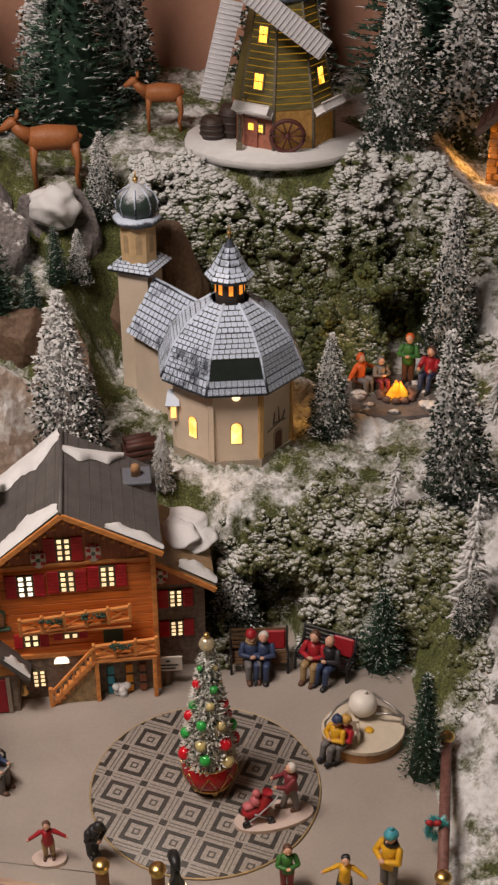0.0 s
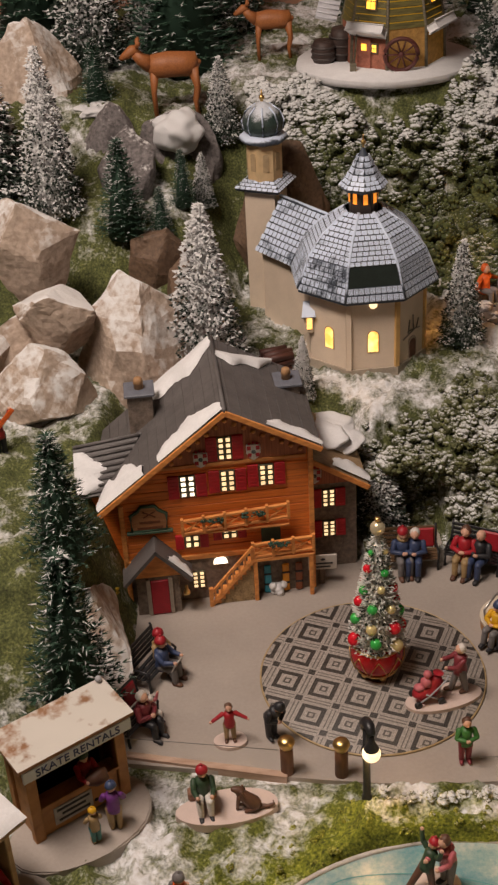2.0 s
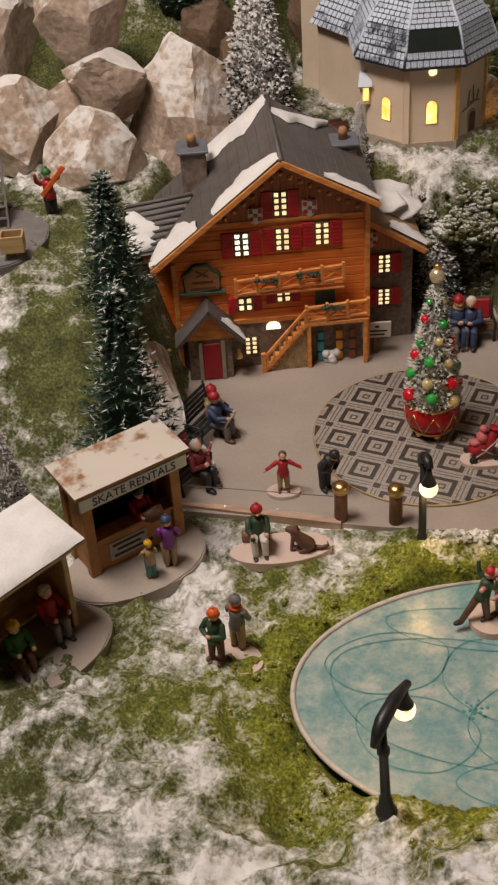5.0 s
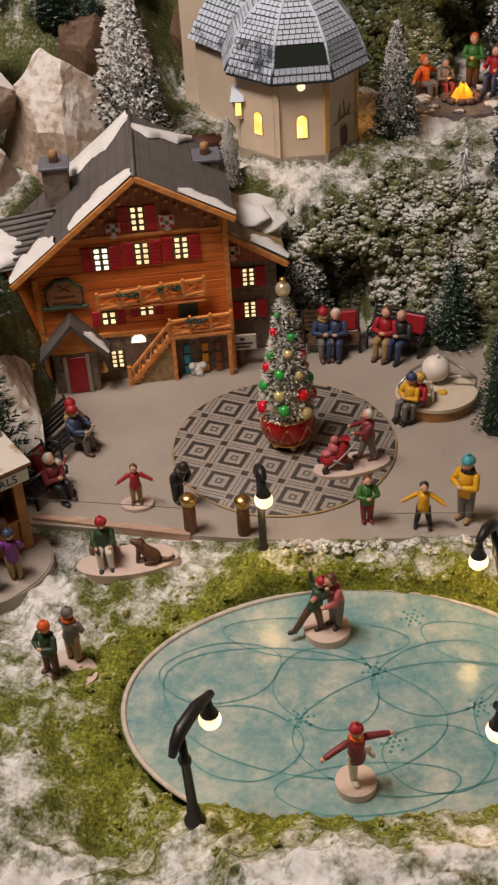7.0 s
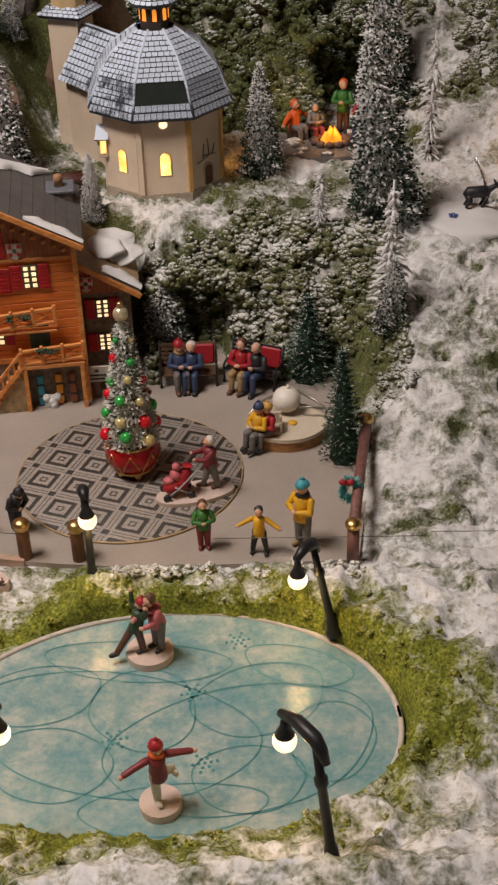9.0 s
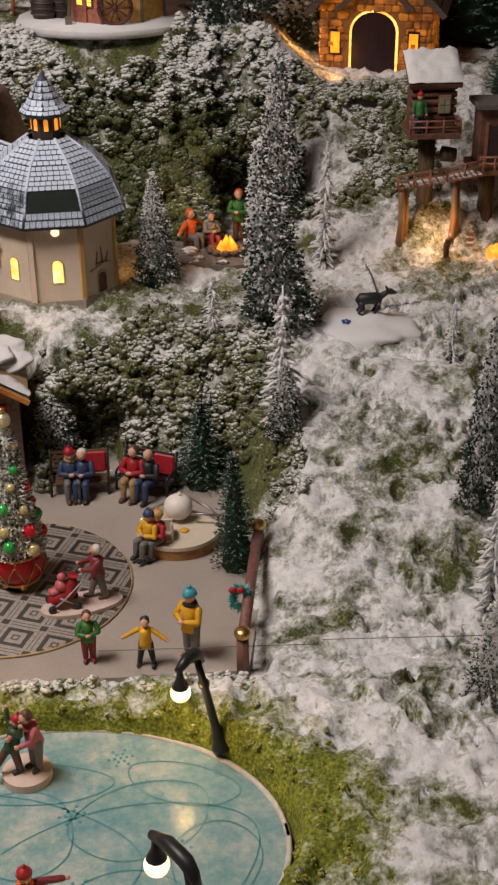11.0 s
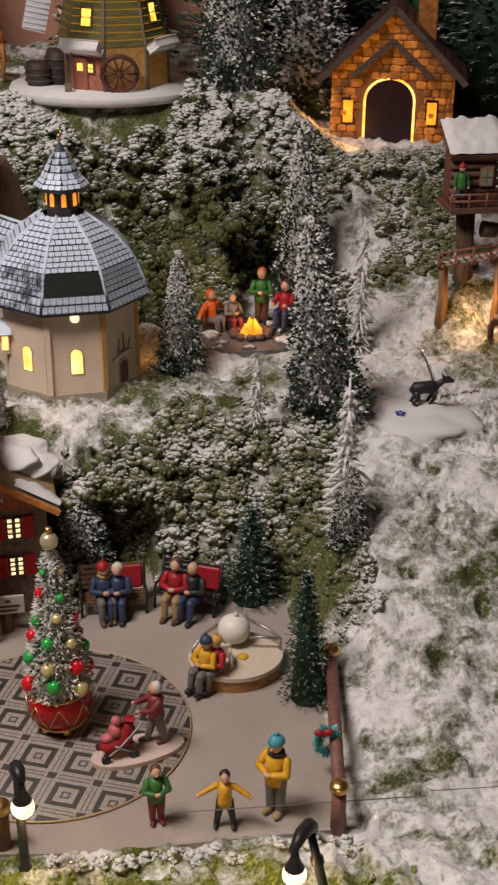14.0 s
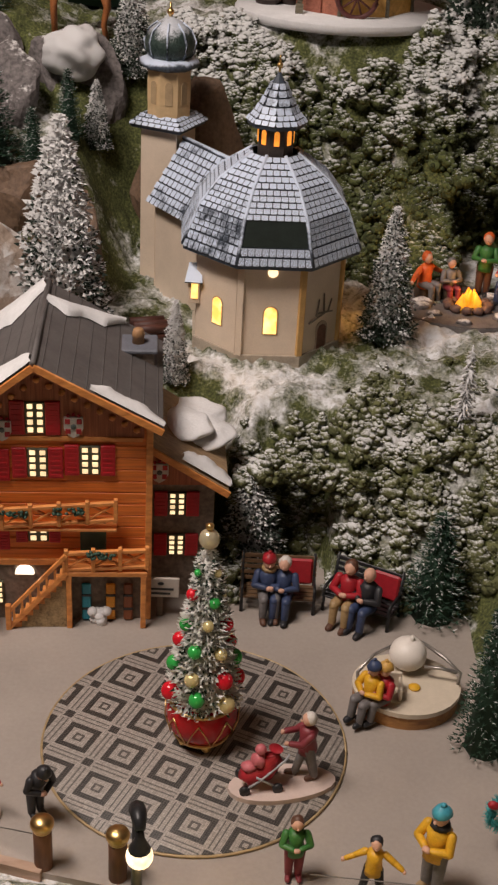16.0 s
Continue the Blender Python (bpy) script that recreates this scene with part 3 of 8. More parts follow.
def tree_kind(key, crown, material, label, name="snowy_fir", variants=2):
    TREE_KINDS[key] = []
    for s in range(variants):
        root = thing(name, pose(0, 0, -5), label, "tree", "model trees")
        tb = bmesh.new()
        add_tube(tb, [(0, 0, -0.06), (0, 0, 0.0), (0, 0, 0.10)], [0.03, 0.022, 0.018], 0, 8)
        part("trunk", tb, BARK, root)
        part("crown", crown(s + 3), material, root)
        TREE_KINDS[key].append([root, False])


tree_kind("frost", crown_frosted, PINE_DARK, "dark green model fir dusted with snow")
tree_kind("white", lambda s: crown_frosted(s + 20, 5400, 0.235), PINE_WHITE, "model fir heavily frosted with white snow")
tree_kind("green", crown_brush, PINE_GREEN, "dark green bottle-brush model spruce", "green_spruce")
tree_kind("flock", crown_flocked, PINE_FLOCK, "slender white flocked model spruce with drooping twigs", "flocked_spruce")


def plant(key, x, y, height, width=None, z=None, lean=(0, 0), turn=0, tag=""):
    """width: the crown's breadth in metres; each kind is about 0.4 of its height wide."""
    k = TREE_KINDS[key]
    slot = k[int(abs(x * 977 + y * 331) * 10) % len(k)]
    root = slot[0]
    s = height
    sw = (width / (0.42 if key == "frost" else 0.35 if key == "green" else 0.46 if key == "white" else 0.36)) if width else s
    m = pose(x, y, (terrain(x, y) if z is None else z) - 0.003, lean[0], lean[1], turn)
    if slot[1]:
        root = copy_thing(root, m)
    else:
        slot[1] = True
        root.matrix_basis = m
    root.scale = (sw, sw, s)
    if tag:
        root["label"] = tag
    return root


plant("white", -0.197, 0.440, 0.245, 0.118)
plant("frost", 0.148, 0.518, 0.155, 0.066)
plant("white", -0.072, 0.390, 0.092, 0.036)
plant("frost", 0.306, 0.352, 0.248, 0.104, lean=(0, -7), tag="tall dark fir with its tip thick with snow")
plant("frost", 0.332, 0.705, 0.250, 0.092, z=0.165)
plant("flock", 0.385, 0.560, 0.180, 0.050)
plant("flock", 0.219, 0.325, 0.086, 0.034, z=terrain(0.219, 0.325) + 0.008)
plant("flock", 0.292, 0.178, 0.180, 0.066)
plant("frost", 0.294, 0.162, 0.095, 0.050)
plant("green", 0.199, 0.205, 0.122, 0.064)
plant("green", 0.231, 0.024, 0.154, 0.050, lean=(0, -2))
plant("frost", 0.020, 0.262, 0.130, 0.080)
plant("frost", 0.267, 0.965, 0.290, 0.120)
plant("flock", 0.508, 0.268, 0.085, 0.030)
plant("frost", 0.501, 0.041, 0.235, 0.068)
plant("flock", 0.481, -0.097, 0.195, 0.050)
plant("white", 0.450, -0.245, 0.140, 0.060)
plant("frost", 0.655, 0.450, 0.125, 0.090)
plant("green", -0.318, -0.090, 0.215, 0.100, tag="green bottle-brush spruce with a light dusting of snow")
plant("green", -0.336, 0.030, 0.165, 0.080, tag="dark green spruce with lumps of snow near the tip")
plant("white", -0.416, 0.640, 0.240, 0.095)
plant("green", -0.315, 0.615, 0.150, 0.075)
plant("green", -0.264, 0.620, 0.090, 0.040)
plant("green", -0.368, 0.850, 0.105, 0.056)
plant("frost", -0.181, 0.830, 0.130, 0.064)
plant("green", -0.236, 0.690, 0.090, 0.038)
plant("frost", -0.210, 0.735, 0.085, 0.042)
plant("white", -0.430, -0.172, 0.150, 0.056)
plant("frost", -0.525, 0.700, 0.235, 0.170, tag="broad pale green fir dusted with snow")
plant("white", -0.300, 1.150, 0.300, 0.130)
plant("green", 0.700, 0.852, 0.105, 0.066)
plant("frost", -0.19, 1.25, 0.34, 0.16)
plant("frost", -0.40, 1.04, 0.27, 0.14)
plant("green", -0.25, 1.08, 0.33, 0.20)
plant("green", -0.50, 1.16, 0.34, 0.22)
plant("frost", 0.10, 1.33, 0.36, 0.20)
plant("frost", 0.42, 1.20, 0.34, 0.20)
plant("green", 0.62, 1.28, 0.36, 0.24)
plant("green", 0.50, 1.33, 0.40, 0.26)
plant("white", 0.765, 0.900, 0.27, 0.14)
plant("green", 0.74, 1.22, 0.36, 0.26)
plant("frost", 0.86, 1.12, 0.34, 0.22)
plant("green", 0.33, 1.30, 0.34, 0.24)


# ---------------------------------------------------------------- rocks
ROCK = snow_over("tan_rock", (0.60, 0.48, 0.39), (0.36, 0.275, 0.215), 0.36, 0.70, 0.50, scale=26, fine=120, bump=0.8, rough=0.8)
ROCK_BROWN = snow_over("brown_rock", (0.20, 0.125, 0.08), (0.11, 0.07, 0.045), 1.2, 1.4, 0.2, scale=30, fine=180, bump=0.4, rough=0.7)
ROCK_GREY = snow_over("grey_rock", (0.24, 0.215, 0.21), (0.09, 0.08, 0.08), 0.70, 0.95, 0.40, scale=30, fine=200, bump=0.6)


def boulder(x, y, z, sx, sy, sz, seed, mat=ROCK, turn=0, sharp=7, label="large tan boulder dusted with snow"):
    """A lump cut by random planes, so that it has broad facets, then roughened."""
    rnd = random.Random(seed)
    bm = bmesh.new()
    bmesh.ops.create_icosphere(bm, subdivisions=4, radius=1.0)
    cuts = [(Vector((rnd.uniform(-1, 1), rnd.uniform(-1, 1), rnd.uniform(-0.5, 1))).normalized(), rnd.uniform(0.50, 0.84)) for _ in range(sharp + 6)]
    for v in bm.verts:
        p = v.co.copy()
        for n, d in cuts:
            over = p.dot(n) - d
            if over > 0:
                p -= n * over
        p *= 1 + 0.06 * noise.noise(p * 2.3 + Vector((seed, 0, 0))) + 0.035 * noise.noise(p * 6 + Vector((0, seed, 0))) + 0.012 * noise.noise(p * 19)
        v.co = Vector((p.x * sx, p.y * sy, p.z * sz)) * 1.14
    ob = part("boulder", bm, mat, smooth_faces=False, at=pose(x, y, z, rnd.uniform(-8, 8), rnd.uniform(-8, 8), turn))
    return tagged(ob, label, "rock", "boulders")


boulder(-0.292, 0.440, 0.215, 0.082, 0.070, 0.108, 31, turn=20, sharp=9)
boulder(-0.386, 0.408, 0.262, 0.074, 0.050, 0.050, 42, turn=-18, sharp=9)
boulder(-0.425, 0.485, 0.318, 0.068, 0.044, 0.080, 35, turn=12, sharp=11, label="jagged tan boulder with sharp edges")
boulder(-0.398, 0.338, 0.200, 0.060, 0.050, 0.070, 47, turn=25, sharp=10)
boulder(-0.495, 0.385, 0.215, 0.068, 0.055, 0.058, 15, turn=30)
boulder(-0.440, 0.430, 0.200, 0.080, 0.050, 0.060, 28, turn=50)
boulder(-0.314, 0.022, 0.030, 0.046, 0.064, 0.070, 16, turn=14, label="smooth tan boulder beside the chalet")
boulder(-0.092, 0.748, 0.262, 0.070, 0.042, 0.112, 17, ROCK_BROWN, 12, label="brown rock standing behind the church tower")
boulder(-0.222, 0.560, 0.205, 0.052, 0.050, 0.080, 18, ROCK_BROWN, 40, label="brown rock beside the church")
boulder(-0.255, 0.800, 0.325, 0.064, 0.050, 0.082, 19, ROCK_GREY, 0, label="grey rock capped with thick snow")
boulder(-0.36, 0.79, 0.34, 0.045, 0.05, 0.075, 21, ROCK_GREY, 20, label="grey rock dusted with snow")
boulder(-0.320, 0.735, 0.325, 0.042, 0.045, 0.088, 51, ROCK_GREY, 15, 9, label="dark grey rock standing between firs")
boulder(-0.262, 0.610, 0.235, 0.066, 0.045, 0.062, 52, ROCK_BROWN, 25, 9, label="brown rock behind the tan boulders")
boulder(-0.47, 0.90, 0.40, 0.080, 0.06, 0.13, 22, ROCK, 20)
boulder(-0.56, 0.56, 0.26, 0.070, 0.05, 0.08, 24, ROCK, 35)


def snow_cap(x, y, z, sx, sy, sz, seed, label="thick cap of white snow lying on a rock", lump=0.5):
    bm = bmesh.new()
    add_ball(bm, (0, 0, 0), 1, 0, 4, (1, 1, 1), lump)
    ob = part("snow_cap", bm, SNOW, smooth_faces=True, at=pose(x, y, z, 0, 0, seed * 40))
    ob.scale = (sx, sy, sz)
    return tagged(ob, label, "snow")


snow_cap(-0.243, 0.770, 0.380, 0.036, 0.036, 0.030, 1, lump=0.30)
snow_cap(-0.372, 0.840, 0.398, 0.032, 0.03, 0.010, 2)

# ---------------------------------------------------------------- bushes on the slopes
def foliage(name, green, dark, share, low=0.0, high=0.0, snow=(0.78, 0.79, 0.79)):
    """Crumbly dyed moss: snow lies on what faces up, in drifts; low and high: how much less or more of it at the foot and brow of the slope."""
    m, nt, b = nodes_of(name)
    g = nt.nodes.new("ShaderNodeNewGeometry")
    nz, pos = nt.nodes.new("ShaderNodeSeparateXYZ"), nt.nodes.new("ShaderNodeSeparateXYZ")
    nt.links.new(g.outputs["Normal"], nz.inputs[0])
    nt.links.new(g.outputs["Position"], pos.inputs[0])
    rnd = g.outputs["Random Per Island"]
    wide, patch, fine = link_noise(nt, 11, 3), link_noise(nt, 40, 4, 0.65), link_noise(nt, 420, 3, 0.7)
    k = math_node(nt, "MULTIPLY_ADD", rnd, 0.08, math_node(nt, "MULTIPLY_ADD", nz.outputs[2], 0.62, -0.17))
    k = math_node(nt, "ADD", k, math_node(nt, "MULTIPLY_ADD", wide.outputs[0], 1.6, -0.8))
    k = math_node(nt, "ADD", k, math_node(nt, "MULTIPLY_ADD", patch.outputs[0], 1.4, -0.7))
    k = math_node(nt, "ADD", k, math_node(nt, "MULTIPLY_ADD", fine.outputs[0], 1.1, -0.55))
    brow = nt.nodes.new("ShaderNodeMapRange")
    brow.inputs[1].default_value, brow.inputs[2].default_value, brow.inputs[3].default_value, brow.inputs[4].default_value = 0.24, 0.41, low, high
    nt.links.new(pos.outputs[2], brow.inputs[0])
    k = math_node(nt, "ADD", k, brow.outputs[0])
    f = ramp(nt, math_node(nt, "SUBTRACT", k, 0.75 - share), [(0.0, (0, 0, 0)), (0.42, (1, 1, 1))])
    base = ramp(nt, math_node(nt, "MULTIPLY_ADD", rnd, 0.5, math_node(nt, "MULTIPLY", fine.outputs[0], 0.6)), [(0.15, dark), (0.85, green)])
    nt.links.new(mixc(nt, f.outputs[0], base.outputs[0], snow), b.inputs["Base Color"])
    b.inputs["Roughness"].default_value = 0.92
    bumped(nt, b, fine.outputs[0], 0.9, 0.0022)
    return m


BUSH = foliage("dark_moss", (0.125, 0.15, 0.048), (0.016, 0.022, 0.009), 0.47, -0.20, 0.70)
BUSH_SNOWY = foliage("snowy_moss_clumps", (0.20, 0.21, 0.085), (0.030, 0.036, 0.014), 0.58)
BUSH_PALE = foliage("pale_moss", (0.34, 0.34, 0.09), (0.10, 0.11, 0.03), 0.78)
BUSH_OLIVE = foliage("olive_moss", (0.42, 0.42, 0.07), (0.075, 0.085, 0.010), 0.26)


def moss_shapes(count=6):
    """A few knobbly cushions of unit size: a lumpy core set with small round nubs."""
    shapes = []
    for v in range(count):
        rnd = random.Random(70 + v)
        bm = bmesh.new()
        add_ball(bm, (0, 0, 0), 0.82, 0, 2, (1, 1, 0.85), 0.5)
        for i in range(10):
            d = Vector((rnd.gauss(0, 1), rnd.gauss(0, 1) - 0.4, rnd.gauss(0, 0.8) + 0.45)).normalized()
            add_ball(bm, d * rnd.uniform(0.62, 0.92), rnd.uniform(0.24, 0.44), 0, 1, (1, 1, 0.9), 0.8)
        bm.verts.index_update()
        shapes.append((np.array([p.co[:] for p in bm.verts]), np.array([[w.index for w in f.verts] for f in bm.faces])))
        bm.free()
    return shapes


MOSS = moss_shapes()


def moss(name, spots, seed, label, mat, r0=0.005, r1=0.012):
    """Cushions of moss over a slope, each turned and sized by chance."""
    rnd = random.Random(seed)
    vs, fs, o = [], [], 0
    for x, y, z in spots:
        v, f = MOSS[rnd.randrange(len(MOSS))]
        r = r0 + (r1 - r0) * rnd.random() ** 1.6
        t = rnd.uniform(-0.9, 0.9)
        c, k = math.cos(t), math.sin(t)
        m = np.array(((c, k, 0), (-k, c, 0), (0, 0, 1))) * r
        vs.append(v @ m * np.array((rnd.uniform(0.85, 1.25), 1, rnd.uniform(0.8, 1.1))) + np.array((x, y, z)))
        fs.append(f + o)
        o += len(v)
    me = bpy.data.meshes.new(name)
    me.from_pydata(np.concatenate(vs).tolist(), [], np.concatenate(fs).tolist())
    me.polygons.foreach_set("use_smooth", [True] * len(me.polygons))
    me.materials.append(mat)
    return tagged(new(name, me), label, "bush", kind="stuff")


def slope_spots(x0, x1, y0, y1, n, seed, lift=0.004, keep=lambda x, y: True, swell=0.030):
    rnd = random.Random(seed)
    out = []
    while len(out) < n:
        x, y = rnd.uniform(x0, x1), rnd.uniform(y0, y1)
        if not keep(x, y):
            n -= 1
            continue
        patch = noise.noise(Vector((x * 15, y * 15, 4))) + 0.6 * noise.noise(Vector((x * 34, y * 34, 1)))
        rise = swell * max(0, patch + 0.05)
        out.append((x, y - 0.8 * rise, terrain(x, y) + lift * rnd.uniform(-0.7, 1) + rise * 0.8))
    return out


def brow_spots(x0, x1, y0, y1, z0, z1, n, seed):
    """Cushions that hang over a hollow, in an arch."""
    rnd = random.Random(seed)
    out = []
    for i in range(n):
        f = rnd.random()
        arch = 1 - (2 * f - 1) ** 2
        out.append((x0 + (x1 - x0) * f, rnd.uniform(y0, y1), z0 + (z1 - z0) * (0.55 * arch + 0.45 * rnd.random())))
    return out


def fringe_spots(n, seed):
    """Along the bank that rings the pond."""
    rnd = random.Random(seed)
    out = []
    px, py, a, c = POND
    while len(out) < n:
        t, k = rnd.uniform(0, 2 * math.pi), 1.06 + 0.42 * rnd.random() ** 1.5
        x, y = px + a * k * math.cos(t), py + c * k * math.sin(t)
        if y < -0.168 and noise.noise(Vector((x * 20, y * 20, 6))) > -0.25:
            out.append((x, y, terrain(x, y) + rnd.uniform(-0.003, 0.0005)))
        else:
            n -= 1
    return out


hill = slope_spots(-0.14, 0.36, 0.685, 0.905, 2300, 1, 0.005, lambda x, y: not (0.24 < x < 0.33 and y < 0.80) and math.hypot(x - 0.078, y - 0.985) > 0.142, 0.040)
moss("bush_slope", hill + brow_spots(0.222, 0.345, 0.735, 0.775, 0.235, 0.292, 150, 11), 1, "dark green knobbly moss bushes dusted with snow on a steep slope", BUSH, 0.005, 0.0125)
bank = slope_spots(0.00, 0.30, 0.205, 0.340, 950, 2, 0.005, lambda x, y: not (0.015 < x < 0.10 and y < 0.285), 0.022)
moss("bush_bank", bank + brow_spots(0.0, 0.115, 0.250, 0.285, 0.075, 0.125, 90, 12), 2, "grey-green moss bushes dusted with snow above the square", BUSH_SNOWY, 0.003, 0.012)
moss("bush_rise", slope_spots(0.37, 0.57, 0.66, 0.89, 620, 3, 0.002, lambda x, y: noise.noise(Vector((x * 11, y * 11, 3))) > -0.15, 0.022), 3, "grey-green snowy moss on the rise below the stone house", BUSH_SNOWY, 0.005, 0.011)
moss("bush_verge", slope_spots(0.268, 0.310, 0.06, 0.20, 90, 4, 0.001, swell=0.006), 4, "low dark moss beside the square", BUSH_SNOWY, 0.003, 0.008)
moss("bush_terrace", slope_spots(0.10, 0.34, 0.33, 0.47, 260, 7, -0.002, lambda x, y: noise.noise(Vector((x * 18, y * 18, 2))) > 0.0, 0.004), 7, "low moss patches on the snowy terrace", BUSH_SNOWY, 0.003, 0.008)
moss("bush_crest", slope_spots(-0.01, 0.235, -0.215, -0.172, 120, 13, 0.001, swell=0.004), 13, "cream snow-laden moss along the crest of the bank", BUSH_PALE, 0.003, 0.0075)
moss("bush_fringe", fringe_spots(620, 5), 5, "bright olive moss on the bank round the pond", BUSH_OLIVE, 0.002, 0.0045)

# ---------------------------------------------------------------- church
CREAM = paint("cream_plaster", (0.70, 0.58, 0.46), 0.65, var=0.10, scale=30, bump=0.2)
OCHRE = paint("ochre_trim", (0.60, 0.36, 0.13), 0.6, var=0.15)
SLATE = snow_over("snowy_slate", (0.10, 0.125, 0.165), (0.035, 0.045, 0.062), -0.02, 0.40, 0.75, snow=(0.68, 0.78, 0.95), scale=38, fine=300, rough=0.45, bump=0.2, up=0.8)
SLATE_DARK = paint("slate_bed", (0.055, 0.070, 0.095), 0.5, var=0.3)
GREEN_LEAD = snow_over("green_dome", (0.045, 0.075, 0.065), (0.02, 0.035, 0.03), 0.50, 0.85, 0.55, snow=(0.6, 0.64, 0.7), scale=60, rough=0.35)
WINDOW_WARM = glow("warm_window", (1.0, 0.50, 0.10), 2.2, (1.0, 0.72, 0.25))
WINDOW_DIM = glow("dim_window", (1.0, 0.33, 0.04), 1.2)


def octagon(r, turn=0.0, n=8):
    return [(r * math.cos(turn + 2 * math.pi * i / n), r * math.sin(turn + 2 * math.pi * i / n)) for i in range(n)]


def quad_part(name, pts, thick, mat, parent, label=""):
    """A flat panel through four corners, with thickness inwards."""
    bm = bmesh.new()
    pts = [Vector(p) for p in pts]
    n = (pts[1] - pts[0]).cross(pts[3] - pts[0]).normalized()
    hi = [bm.verts.new(p) for p in pts]
    lo = [bm.verts.new(p - n * thick) for p in pts]
    bm.faces.new(hi)
    bm.faces.new(lo[::-1])
    for i in range(4):
        bm.faces.new((hi[i], lo[i], lo[(i + 1) % 4], hi[(i + 1) % 4]))
    return part(name, bm, mat, parent, label)


def shingle_mesh():
    bm = bmesh.new()
    out = [(-0.5, 0.08), (-0.36, -0.05), (0.36, -0.05), (0.5, 0.08), (0.5, 0.83), (-0.5, 0.83)]
    add_prism(bm, out, 0.0, 1.0)
    me = bpy.data.meshes.new("shingle")
    bm.to_mesh(me)
    bm.free()
    me.materials.append(SLATE)
    return me


SHINGLE = shingle_mesh()


def lay_shingles(parent, a, b, c, d, rows, wide, joined=None, lift=0.0011):
    """Courses of shingles on the panel a b (lower edge) c d (upper edge). Joined into a bmesh, or each a part of its own."""
    a, b, c, d = (Vector(p) for p in (a, b, c, d))
    nrm = (b - a).cross(d - a).normalized()
    for r in range(rows):
        f = r / rows
        p, q = a.lerp(d, f), b.lerp(c, f)
        length = (q - p).length
        m = max(1, round(length / wide))
        up = (d.lerp(c, 0.5) - a.lerp(b, 0.5)) / rows
        ex = (q - p).normalized()
        ey = (up - ex * up.dot(ex)).normalized()
        off = 0.5 if r % 2 else 0.0
        for i in range(m):
            s = (i + 0.5 + (0.25 if off else -0.0)) / (m + (0.25 if off else 0.0))
            o = p.lerp(q, min(s, 1 - 0.5 / (m + 1)))
            w = length / m * 0.87
            mat = Matrix.Identity(4)
            mat.col[0].xyz, mat.col[1].xyz, mat.col[2].xyz, mat.col[3].xyz = ex * w, ey * up.length * 0.92, nrm * 0.0010 + ey * 0.0, o + nrm * lift
            if joined is None:
                o2 = new("shingle", SHINGLE)
                o2.parent = parent
                o2.matrix_basis = mat
            else:
                add_prism(joined, [(-0.5, 0.08), (-0.36, -0.05), (0.36, -0.05), (0.5, 0.08), (0.5, 0.83), (-0.5, 0.83)], 0, 1, 0, mat)


def arch_outline(w, h, n=8):
    r = w / 2
    return [(-r, 0), (r, 0)] + [(r * math.cos(t), h - r + r * math.sin(t)) for t in (math.pi * i / n for i in range(n + 1))]


